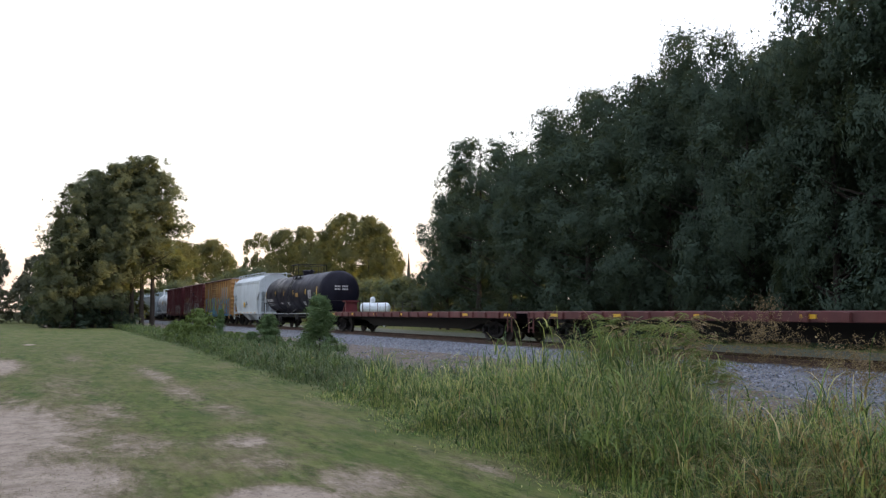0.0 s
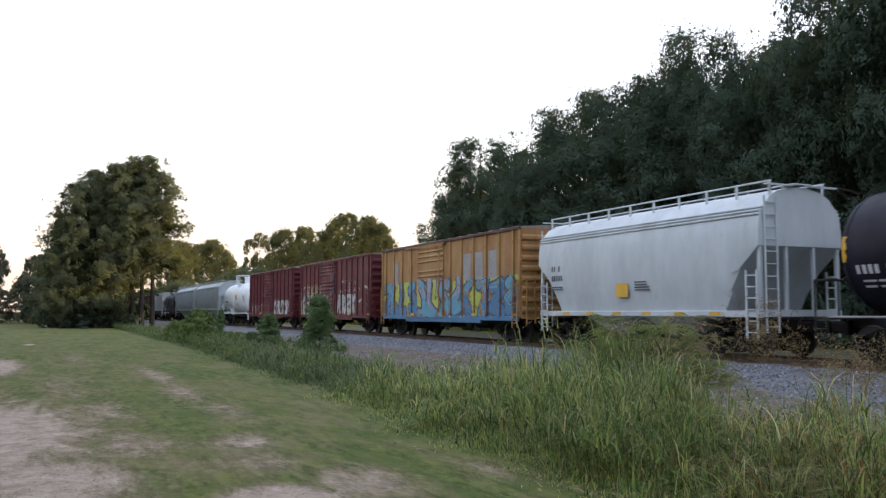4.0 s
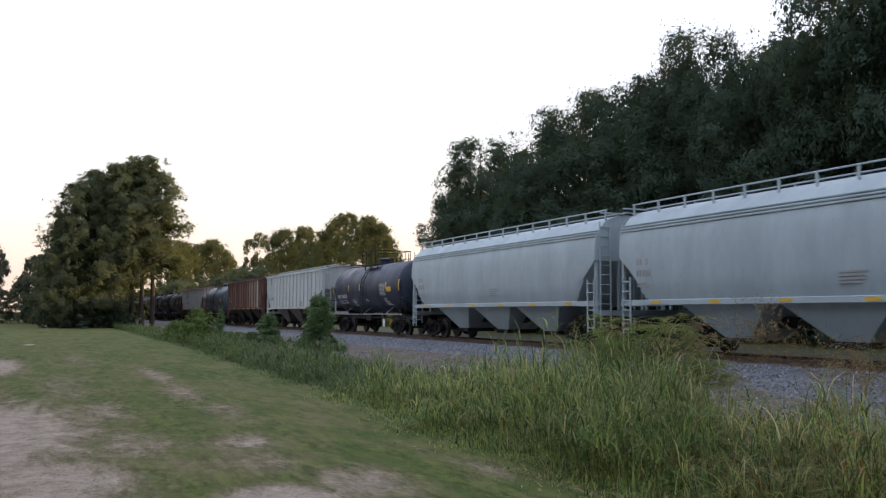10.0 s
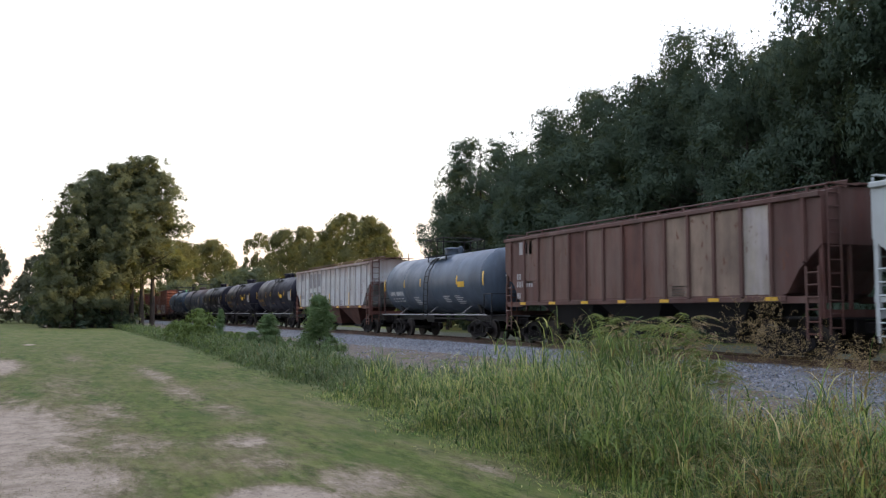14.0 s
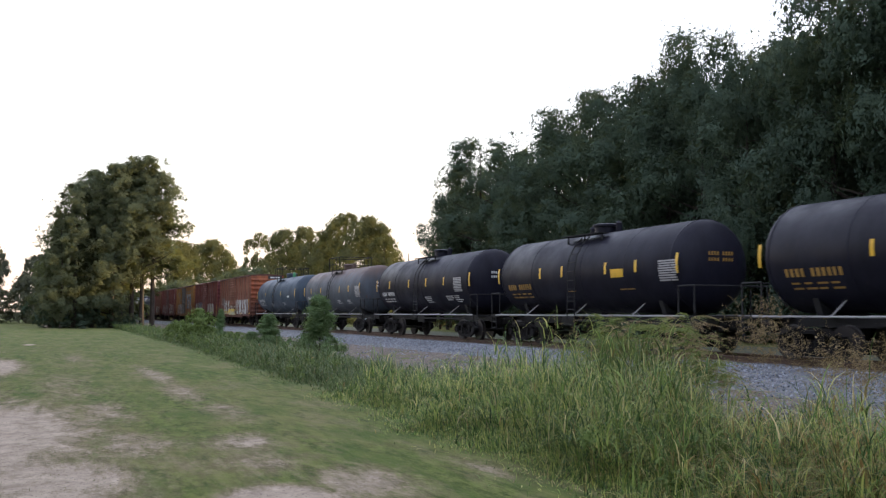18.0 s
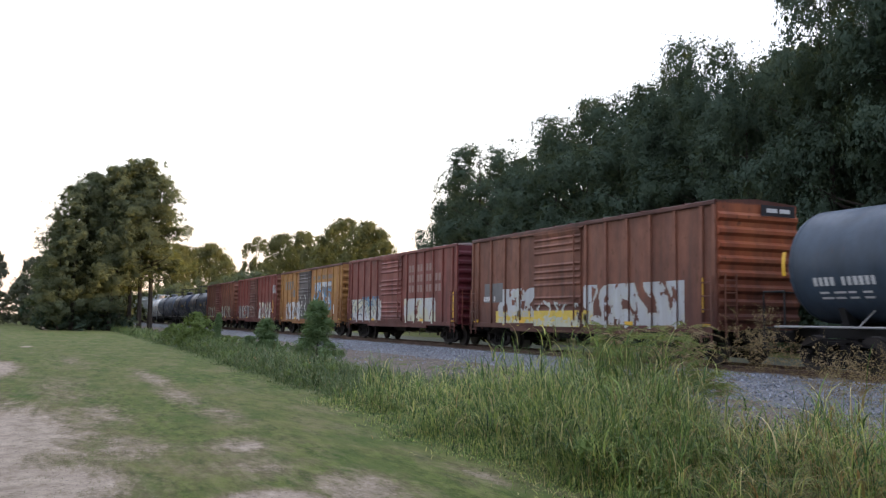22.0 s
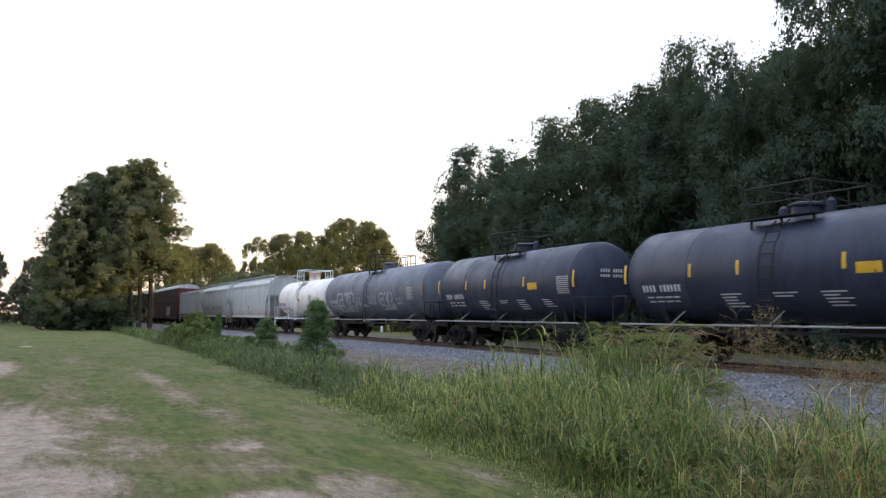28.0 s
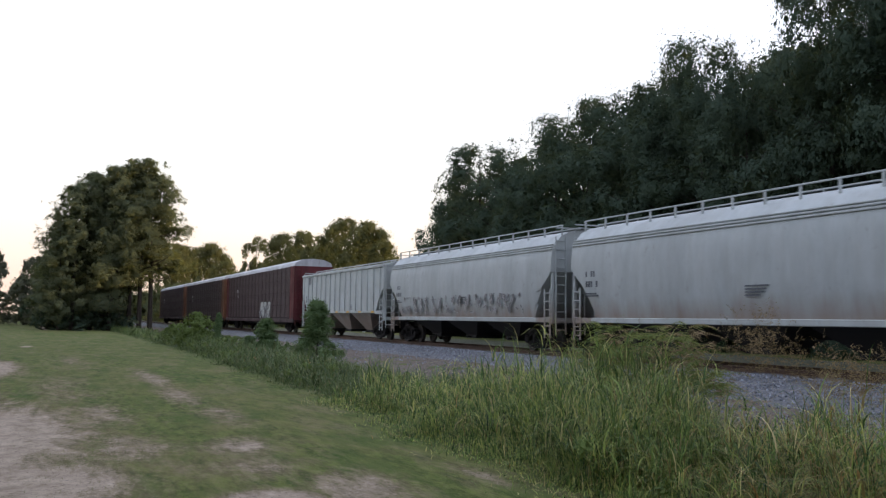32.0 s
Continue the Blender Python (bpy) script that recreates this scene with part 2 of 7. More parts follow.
MAT = dict(
    lawn=ground_mat(),
    ballast=stone("ballast_stone", (0.066, 0.070, 0.080), (0.215, 0.222, 0.238), (0.115, 0.114, 0.116), 16.0, 1.0, 0.05),
    dirt=stone("track_side_dirt", (0.058, 0.045, 0.036), (0.19, 0.150, 0.122), (0.120, 0.088, 0.064), 13.0, 1.0, 0.06),
    verge=stone("weedy_verge", (0.030, 0.034, 0.019), (0.070, 0.074, 0.038), (0.045, 0.046, 0.026), 7.0, 0.8, 0.04),
    rail=paint("rail_steel", (0.095, 0.058, 0.042), 0.4, 0.4, 0.55, metal=0.3),
    tie=plain("creosoted_tie", (0.060, 0.047, 0.038), 0.9),
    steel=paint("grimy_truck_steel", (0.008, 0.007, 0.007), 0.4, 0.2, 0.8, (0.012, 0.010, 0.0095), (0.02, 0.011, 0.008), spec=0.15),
    wheel=plain("wheel_steel", (0.024, 0.019, 0.018), 0.6, 0.2),
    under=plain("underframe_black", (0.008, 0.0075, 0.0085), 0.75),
    oxide=paint("boxcar_oxide_red", (0.100, 0.0170, 0.0205), 0.32, 0.12, 0.55),
    maroon=paint("boxcar_maroon", (0.088, 0.0138, 0.0195), 0.28, 0.1, 0.55),
    # this colour and the next turn darker towards the bottom
    brick=paint("boxcar_faded_red", (0.170, 0.046, 0.036), 0.5, 0.35, 0.6, stain_shade=(1.6, 1.0, (0.05, 0.02, 0.018), 0.6)),
    rust=paint("boxcar_rust_orange", (0.190, 0.075, 0.046), 0.6, 0.5, 0.65, stain_shade=(2.3, 1.3, (0.07, 0.03, 0.025), 0.7)),
    # end wall with its sunlit top and shaded lower part painted in
    sunlit_end=paint("boxcar_end_sunlit", (0.30, 0.085, 0.035), 0.5, 0.4, 0.6, stain_shade=(3.2, 1.6, (0.05, 0.022, 0.018), 0.85)),
    g_silver=paint("spray_silver", (0.26, 0.30, 0.38), 0.25, 0.1, 0.5, (0.16, 0.17, 0.22)),
    ochre=paint("boxcar_ochre", (0.36, 0.195, 0.068), 0.5, 0.4, 0.6, (0.15, 0.075, 0.045)),
    yellow_car=paint("boxcar_yellow", (0.32, 0.155, 0.045), 0.7, 0.6, 0.6, (0.15, 0.075, 0.038), stain_shade=(3.0, 1.3, (0.17, 0.075, 0.032), 0.7)),
    door_brown=paint("door_brown", (0.10, 0.038, 0.028), 0.5, 0.3, 0.6),
    door_grey=paint("door_grey", (0.075, 0.067, 0.066), 0.5, 0.3, 0.6),
    roof=paint("galvanised_roof", (0.36, 0.31, 0.29), 0.5, 0.5, 0.5, metal=0.2),
    white=paint("tank_white", (0.70, 0.76, 0.80), 0.12, 0.05, 0.4, (0.34, 0.30, 0.27), (0.30, 0.18, 0.11)),
    white_rusty=paint("tank_white_stained", (0.74, 0.73, 0.71), 0.2, 0.12, 0.45, (0.36, 0.28, 0.22), (0.32, 0.17, 0.09), stain_shade=(4.02, 4.3, (0.34, 0.21, 0.13), 0.75)),
    black=paint("tank_black", (0.0095, 0.0095, 0.0175), 0.25, 0.02, 0.46, (0.011, 0.0105, 0.014), spec=0.12),
    charcoal=paint("tank_charcoal", (0.032, 0.041, 0.066), 0.3, 0.03, 0.42, (0.026, 0.027, 0.035), spec=0.2),
    bluegrey=paint("tank_blue_grey", (0.060, 0.085, 0.120), 0.35, 0.04, 0.42, (0.05, 0.055, 0.06)),
    steel_blue=paint("tank_steel_blue", (0.040, 0.060, 0.086), 0.35, 0.06, 0.46, (0.042, 0.043, 0.046), spec=0.2),
    slate=paint("tank_slate", (0.098, 0.118, 0.152), 0.4, 0.06, 0.5, (0.070, 0.073, 0.085)),
    brown_tank=paint("tank_grey_rusted", (0.060, 0.072, 0.090), 0.4, 0.2, 0.55, (0.07, 0.062, 0.06), spec=0.2, stain_shade=(3.15, 4.0, (0.125, 0.080, 0.062), 0.75)),
    hopper=paint("hopper_light_grey", (0.36, 0.43, 0.46), 0.16, 0.05, 0.5, (0.25, 0.23, 0.22)),
    hopper_white=paint("hopper_white", (0.50, 0.55, 0.57), 0.14, 0.06, 0.5, (0.30, 0.27, 0.25)),
    hopper_worn=paint("hopper_grey_worn", (0.40, 0.435, 0.44), 0.25, 0.08, 0.55, (0.24, 0.21, 0.18), stain_shade=(2.0, 1.2, (0.24, 0.165, 0.12), 0.75)),
    ribbed_white=paint("hopper_chalky", (0.43, 0.47, 0.47), 0.4, 0.22, 0.6, (0.27, 0.24, 0.21), (0.19, 0.10, 0.06)),
    ribbed_rusty=paint("hopper_chalky_rusty", (0.40, 0.42, 0.43), 0.55, 0.55, 0.6, (0.21, 0.145, 0.11), (0.16, 0.075, 0.04), stain_shade=(3.4, 4.3, (0.20, 0.115, 0.075), 0.75)),
    rust_run=plain("rust_run", (0.42, 0.28, 0.18), 0.7),
    letter_faded=plain("faded_dark_lettering", (0.17, 0.165, 0.175), 0.7),
    ribbed_brown=paint("hopper_brown", (0.085, 0.036, 0.030), 0.6, 0.5, 0.65, (0.13, 0.10, 0.085), (0.12, 0.05, 0.03)),
    panel_tan=paint("worn_tan_panel", (0.24, 0.175, 0.13), 0.6, 0.5, 0.65),
    panel_cream=paint("worn_cream_panel", (0.36, 0.32, 0.27), 0.5, 0.4, 0.65),
    panel_brown=paint("worn_brown_panel", (0.115, 0.060, 0.046), 0.6, 0.4, 0.65, (0.17, 0.14, 0.12)),
    rack=paint("autorack_brown", (0.060, 0.040, 0.040), 0.4, 0.2, 0.55),
    rack_end=paint("autorack_end_brown", (0.19, 0.085, 0.045), 0.4, 0.2, 0.55),
    rack_roof=paint("autorack_roof", (0.46, 0.47, 0.50), 0.3, 0.15, 0.45, metal=0.2),
    flat=paint("flatcar_red", (0.115, 0.035, 0.032), 0.4, 0.3, 0.6),
    deck=paint("flatcar_deck", (0.24, 0.15, 0.14), 0.4, 0.3, 0.6),
    letter=plain("white_lettering", (0.62, 0.62, 0.62), 0.6),
    letter_ghost=plain("ghost_lettering", (0.26, 0.165, 0.145), 0.7),
    letter_dim=plain("worn_lettering", (0.34, 0.33, 0.33), 0.7),
    letter_dark=plain("dark_lettering", (0.09, 0.10, 0.12), 0.6),
    letter_gold=plain("gold_lettering", (0.34, 0.19, 0.04), 0.6),
    reflector=plain("yellow_reflector", (0.72, 0.42, 0.03), 0.4),
    g_white=paint("spray_white", (0.43, 0.455, 0.47), 0.45, 0.2, 0.6, (0.24, 0.20, 0.185)),
    g_cream=paint("spray_cream", (0.46, 0.47, 0.36), 0.3, 0.12, 0.6, (0.26, 0.22, 0.16)),
    g_pale=paint("spray_pale", (0.42, 0.44, 0.41), 0.35, 0.15, 0.6, (0.20, 0.15, 0.13)),
    g_blue=plain("spray_blue", (0.045, 0.19, 0.36), 0.5),
    g_cyan=plain("spray_cyan", (0.10, 0.33, 0.46), 0.5),
    g_navy=plain("spray_navy", (0.035, 0.055, 0.13), 0.5),
    g_green=plain("spray_lime", (0.42, 0.50, 0.08), 0.5),
    g_yellow=plain("spray_yellow", (0.62, 0.45, 0.06), 0.5),
    g_black=plain("spray_black", (0.03, 0.03, 0.035), 0.5),
    g_grey=plain("spray_grey", (0.13, 0.13, 0.135), 0.6),
    green_cap=plain("green_enamel", (0.06, 0.26, 0.13), 0.4),
    bark=plain("bark", (0.048, 0.036, 0.028), 0.9, vary=0.5),
    leaf_dark=foliage("woods_leaves", (0.053, 0.084, 0.066), (0.080, 0.112, 0.080), 0.27),
    leaf_far=foliage("far_leaves", (0.092, 0.104, 0.054), (0.160, 0.155, 0.070), 0.42),
    # paled leaf colour carries the distance haze
    leaf_hazed=foliage("haze_paled_leaves", (0.125, 0.140, 0.112), (0.180, 0.185, 0.135), 0.42),
    needle=foliage("pine_needles", (0.090, 0.122, 0.088), (0.172, 0.180, 0.092), 0.46),
    bush=foliage("bush_leaves", (0.135, 0.205, 0.066), (0.215, 0.280, 0.100), 0.35, 1.5),
    sapling=foliage("pine_sapling_needles", (0.115, 0.195, 0.095), (0.190, 0.270, 0.125), 0.36, 1.5),
    ditch=blade_mat("ditch_grass_blades", ((0.0, (0.030, 0.060, 0.022)), (0.45, (0.085, 0.132, 0.044)), (0.85, (0.165, 0.215, 0.070)), (1.0, (0.27, 0.25, 0.13))), 0.38),
    blade=blade_mat("tall_grass_blades", ((0.0, (0.018, 0.042, 0.016)), (0.34, (0.082, 0.148, 0.040)), (0.66, (0.250, 0.350, 0.090)), (0.90, (0.50, 0.50, 0.15)), (1.0, (0.68, 0.55, 0.29))), 0.42),
    straw=blade_mat("withered_grass_blades", ((0.0, (0.15, 0.115, 0.05)), (0.5, (0.26, 0.20, 0.075)), (0.85, (0.36, 0.25, 0.10)), (1.0, (0.40, 0.22, 0.08))), 0.4),
    turf=blade_mat("mown_grass_blades", ((0.0, (0.058, 0.086, 0.021)), (0.55, (0.118, 0.146, 0.038)), (0.88, (0.175, 0.175, 0.062)), (1.0, (0.25, 0.21, 0.11)))),
    frond=foliage("frond_leaves", (0.120, 0.170, 0.060), (0.25, 0.265, 0.095), 0.42, 1.5),
    dry=foliage("dry_stems", (0.22, 0.160, 0.105), (0.36, 0.265, 0.155), 0.25, 1.0),
)

# ---- mesh tools ----


class Shape:
    """Collects the pieces of one mesh."""

    def __init__(self):
        self.v, self.f, self.mi, self.slot = [], [], [], 0

    def add(self, verts, faces):
        k = len(self.v)
        self.v.extend(verts)
        for q in faces:
            self.f.append([k + i for i in q])
            self.mi.append(self.slot)
        return self

    def box(self, x0, x1, y0, y1, z0, z1):
        return self.add([(x0, y0, z0), (x1, y0, z0), (x1, y1, z0), (x0, y1, z0), (x0, y0, z1), (x1, y0, z1), (x1, y1, z1), (x0, y1, z1)],
                        [(3, 2, 1, 0), (4, 5, 6, 7), (0, 1, 5, 4), (1, 2, 6, 5), (2, 3, 7, 6), (3, 0, 4, 7)])

    def slab(self, x0, x1, y0, y1, z0, z1, c=0.02):
        """A box with its edges along x chamfered."""
        return self.prism([(y0 + c, z0), (y1 - c, z0), (y1, z0 + c), (y1, z1 - c), (y1 - c, z1), (y0 + c, z1), (y0, z1 - c), (y0, z0 + c)], x0, x1)

    def prism(self, profile, x0, x1):
        n = len(profile)
        verts = [(x0, y, z) for y, z in profile] + [(x1, y, z) for y, z in profile]
        faces = [(i, (i + 1) % n, n + (i + 1) % n, n + i)[::-1] for i in range(n)]
        return self.add(verts, [tuple(range(n)), tuple(range(2 * n - 1, n - 1, -1))] + faces)

    def loft(self, rings, caps=True):
        n = len(rings[0])
        verts = [p for ring in rings for p in ring]
        faces = [(k * n + i, k * n + (i + 1) % n, (k + 1) * n + (i + 1) % n, (k + 1) * n + i) for k in range(len(rings) - 1) for i in range(n)]
        if caps:
            faces += [tuple(range(n - 1, -1, -1)), tuple((len(rings) - 1) * n + i for i in range(n))]
        return self.add(verts, faces)

    def tube(self, p0, p1, r0, r1=None, n=7):
        p0, p1 = Vector(p0), Vector(p1)
        r1 = r0 if r1 is None else r1
        d = (p1 - p0).normalized()
        a = d.orthogonal().normalized()
        b = d.cross(a)
        rings = [[tuple(p + (a * math.cos(2 * math.pi * i / n) + b * math.sin(2 * math.pi * i / n)) * r) for i in range(n)] for p, r in ((p0, r0), (p1, r1))]
        return self.loft(rings)

    def path(self, points, r, n=6):
        for a, b in zip(points, points[1:]):
            self.tube(a, b, r, r, n)
        return self

    def bar(self, p0, p1, w, h):
        """A flat bar in the x-z plane, w wide across y, h deep."""
        p0, p1 = Vector(p0), Vector(p1)
        d = (p1 - p0).normalized()
        u = Vector((0, 1, 0)) * (w / 2)
        s = d.cross(Vector((0, 1, 0))).normalized() * (h / 2)
        ring = lambda p: [tuple(p + u + s), tuple(p - u + s), tuple(p - u - s), tuple(p + u - s)]
        return self.loft([ring(p0), ring(p1)])

    def lathe(self, profile, axis="x", centre=(0, 0, 0), n=24):
        """profile: places along the axis and radii."""
        rings = []
        for s, r in profile:
            ring = []
            for i in range(n):
                c, d = r * math.cos(2 * math.pi * i / n), r * math.sin(2 * math.pi * i / n)
                p = {"x": (s, c, d), "y": (d, s, c), "z": (c, d, s)}[axis]
                ring.append((p[0] + centre[0], p[1] + centre[1], p[2] + centre[2]))
            rings.append(ring)
        return self.loft(rings)

    def mesh(self, name, mats, smooth=False):
        me = bpy.data.meshes.new(name)
        me.from_pydata(self.v, [], self.f)
        for m in (mats if isinstance(mats, (list, tuple)) else [mats]):
            me.materials.append(m)
        me.polygons.foreach_set("material_index", self.mi)
        if smooth:
            me.polygons.foreach_set("use_smooth", [True] * len(self.f))
            me.set_sharp_from_angle(angle=radians(38))
        me.update()
        return me


def part(name, shape, mats, parent, label="", smooth=False, place=None):
    """One mesh object under a thing or a part; shape may be a mesh that other parts share."""
    me = shape.mesh(name, mats, smooth) if isinstance(shape, Shape) else shape
    ob = new(name, me)
    ob.parent = parent
    if place is not None:
        ob.matrix_basis = place
    return tagged(ob, label, kind="stuff" if name == "lettering" else "")


def thing(name, label, category, group="", place=None, kind=""):
    ob = new(name)
    ob.empty_display_size = 0.3
    if place is not None:
        ob.matrix_basis = place
    return tagged(ob, label, category, group, kind)


def quads_mesh(name, corners, mats, index=None):
    """A mesh of loose three- or four-cornered pieces: corners is (n, 3 or 4, 3)."""
    n, c = corners.shape[:2]
    me = bpy.data.meshes.new(name)
    me.vertices.add(c * n)
    me.vertices.foreach_set("co", np.ascontiguousarray(corners, dtype=np.float32).ravel())
    me.loops.add(c * n)
    me.loops.foreach_set("vertex_index", np.arange(c * n, dtype=np.int32))
    me.polygons.add(n)
    me.polygons.foreach_set("loop_start", np.arange(0, c * n, c, dtype=np.int32))
    for m in (mats if isinstance(mats, (list, tuple)) else [mats]):
        me.materials.append(m)
    if index is not None:
        me.polygons.foreach_set("material_index", np.asarray(index, dtype=np.int32))
    me.update(calc_edges=True)
    return me


# ---- ground, track ----
TRACK_Y, RAIL_Z = 18.90, 0.33
LEVELS = [(-4000, 0.0), (5.0, 0.0), (7.5, -0.10), (9.6, -0.34), (11.6, -0.36), (13.6, -0.14), (24.5, -0.14), (27, 0.0), (4000, 0.0)]


def ground_z(x, y):
    z = np.interp(y, [p[0] for p in LEVELS], [p[1] for p in LEVELS])
    return z + 0.035 * np.sin(0.31 * x + 0.5 * y) * np.cos(0.23 * y - 0.2 * x) * (np.abs(y - 18.9) > 6) * (np.hypot(x, y) < 150)


def build_ground():
    xs = np.concatenate([[-4000, -1500, -700, -400, -250], np.arange(-180, 21, 2.0), [40, 80, 160, 400, 1000, 4000]])
    ys = np.concatenate([[-4000, -1000, -300, -120, -60, -30, -15, -8], np.arange(-5, 31, 1.0), [35, 45, 70, 120, 300, 1000, 4000]])
    gx, gy = np.meshgrid(xs, ys)
    v = np.stack([gx, gy, ground_z(gx, gy)], -1).reshape(-1, 3)
    nx = len(xs)
    f = [(j * nx + i, j * nx + i + 1, (j + 1) * nx + i + 1, (j + 1) * nx + i) for j in range(len(ys) - 1) for i in range(nx - 1)]
    me = bpy.data.meshes.new("ground")
    me.from_pydata(v.tolist(), [], f)
    me.materials.append(MAT["lawn"])
    me.polygons.foreach_set("use_smooth", [True] * len(f))
    tagged(new("ground", me), "mown green lawn with bare sandy patches beside the track", "lawn", kind="structure")


BED_Y = [13.2, 13.9, 14.7, 15.6, 16.3, 16.8, 17.4, 18.2, 18.9, 19.6, 20.4, 21.0, 21.8, 23.0]
BED_Z = [-0.30, -0.13, 0.0, 0.08, 0.12, 0.16, 0.17, 0.165, 0.165, 0.165, 0.17, 0.14, -0.05, -0.22]
DIRT_Y = [8.8, 9.6, 10.8, 11.8, 12.8, 13.6, 14.6, 15.4]
DIRT_Z = [-0.33, -0.315, -0.31, -0.28, -0.21, -0.145, -0.11, -0.10]


def shoulder(x, y):
    """The stone bed is broad at the near end and draws in towards the far end."""
    return y + max(0.0, 16.3 - y) * float(np.interp(-x, [15, 21, 25, 40], [0.0, 0.12, 0.42, 0.46]))


def build_strips():
    """The stone bed of the track and the bare dirt beside it."""
    rnd = np.random.default_rng(3)
    xs = np.concatenate([[-1500, -800, -400, -250], np.arange(-180, -60, 2.0), np.arange(-60, 12, 0.5), [20, 60, 300]])

    def strip(name, ys, zs, mat, jitter, label, category, tight=False):
        v, f = [], []
        for x in xs:
            for k, (y, z) in enumerate(zip(ys, zs)):
                if tight:
                    y = shoulder(x, y)
                edge = 0.5 if k in (0, len(ys) - 1) else 1.0
                v.append((x, y + (rnd.normal(0, jitter * 3) if edge < 1 else 0), z + rnd.normal(0, jitter) * edge))
        n = len(ys)
        for i in range(len(xs) - 1):
            for k in range(n - 1):
                f.append((i * n + k, (i + 1) * n + k, (i + 1) * n + k + 1, i * n + k + 1))
        me = bpy.data.meshes.new(name)
        me.from_pydata(v, [], f)
        me.materials.append(mat)
        tagged(new(name, me), label, category, kind="structure")

    strip("ballast_bed", BED_Y, BED_Z, MAT["ballast"], 0.018, "blue-grey crushed stone bed under the rails", "ballast", True)
    strip("dirt_strip", DIRT_Y, DIRT_Z, MAT["dirt"], 0.024, "brown gravelly dirt strip beside the stone bed", "dirt strip")
    strip("far_dirt_strip", [22.6, 24, 25.5, 27, 29, 31], [-0.16, -0.10, -0.03, 0.04, 0.04, -0.05], MAT["verge"], 0.015, "dark weedy strip behind the track", "weedy strip")
    # loose stones on the shoulder near the lane
    n = 12000
    x = -8 - 44 * rnd.random(n) ** 1.5
    y = 17.4 - 6.2 * rnd.random(n) ** 2.2
    y = np.where((x < -22) & (y < 14.9) & (rnd.random(n) < 0.75), 15.0 + 2.3 * rnd.random(n), y)
    z = np.array([max(np.interp(q, [shoulder(p, c) for c in BED_Y[:7]], BED_Z[:7]), np.interp(q, DIRT_Y, DIRT_Z)) for p, q in zip(x, y)])
    v, f = [], []
    for k in range(n):
        r = rnd.uniform(0.02, 0.042)
        q = rnd.normal(0, 1, (6, 3)) * 0.25 + np.array([(1, 0, 0), (-1, 0, 0), (0, 1, 0), (0, -1, 0), (0, 0, 1), (0, 0, -1)])
        b = len(v)
        v.extend((q * r + (x[k], y[k], z[k] + r * 0.4)).tolist())
        for a, c, d in ((0, 2, 4), (2, 1, 4), (1, 3, 4), (3, 0, 4), (2, 0, 5), (1, 2, 5), (3, 1, 5), (0, 3, 5)):
            f.append((b + a, b + c, b + d))
    me = bpy.data.meshes.new("ballast_stones")
    me.from_pydata(v, [], f)
    me.materials.append(LOOSE_STONE)
    tagged(new("ballast_stones", me), "loose blue-grey crushed stones on the track shoulder", "ballast", kind="stuff")


def loose_stone():
    m, n, l, b = node_mat("loose_stone")
    g = n.new("ShaderNodeNewGeometry")
    l.new(mix_rgb(n, l, g.outputs["Random Per Island"], (0.11, 0.12, 0.145), (0.33, 0.345, 0.385)), b.inputs["Base Color"])
    b.inputs["Roughness"].default_value = 0.85
    return m


LOOSE_STONE = loose_stone()


def build_track():
    prof = [(-0.07, 0), (0.07, 0), (0.07, 0.02), (0.012, 0.04), (0.012, 0.12), (0.036, 0.135), (0.036, 0.165), (0.025, 0.172), (-0.025, 0.172), (-0.036, 0.165), (-0.036, 0.135), (-0.012, 0.12), (-0.012, 0.04), (-0.07, 0.02)]
    for side in (-1, 1):
        s = Shape().prism([(TRACK_Y + side * 0.755 + y, RAIL_Z - 0.172 + z) for y, z in prof], -1500, 300)
        tagged(new("rail", s.mesh("rail", MAT["rail"])), "rusty brown steel rail on wooden ties", "rail", "rails of the track", "structure")
    tie = Shape().slab(-0.115, 0.115, -1.3, 1.3, -0.18, 0, 0.015).mesh("tie", MAT["tie"])
    bed = thing("ties", "dark creosoted wooden ties half buried in stone", "railroad ties", kind="structure")
    for k in range(300):
        part("tie", tie, None, bed, place=pose(2 - k * 0.52, TRACK_Y + 0.03 * math.sin(k * 7.1), RAIL_Z - 0.155, 0, 0, 0.8 * math.sin(k * 3.3)))
    far = Shape()
    for k in range(300, 1500):
        x = 2 - k * 0.52
        far.box(x - 0.115, x + 0.115, TRACK_Y - 1.3, TRACK_Y + 1.3, RAIL_Z - 0.3, RAIL_Z - 0.155)
    tagged(part("far_ties", far, MAT["tie"], bed), kind="stuff")


build_ground()
build_strips()
build_track()

# ---- the freight train ----
WHEELSETS = []
SHARED = {}


def shared(key, make):
    if key not in SHARED:
        SHARED[key] = make()
    return SHARED[key]


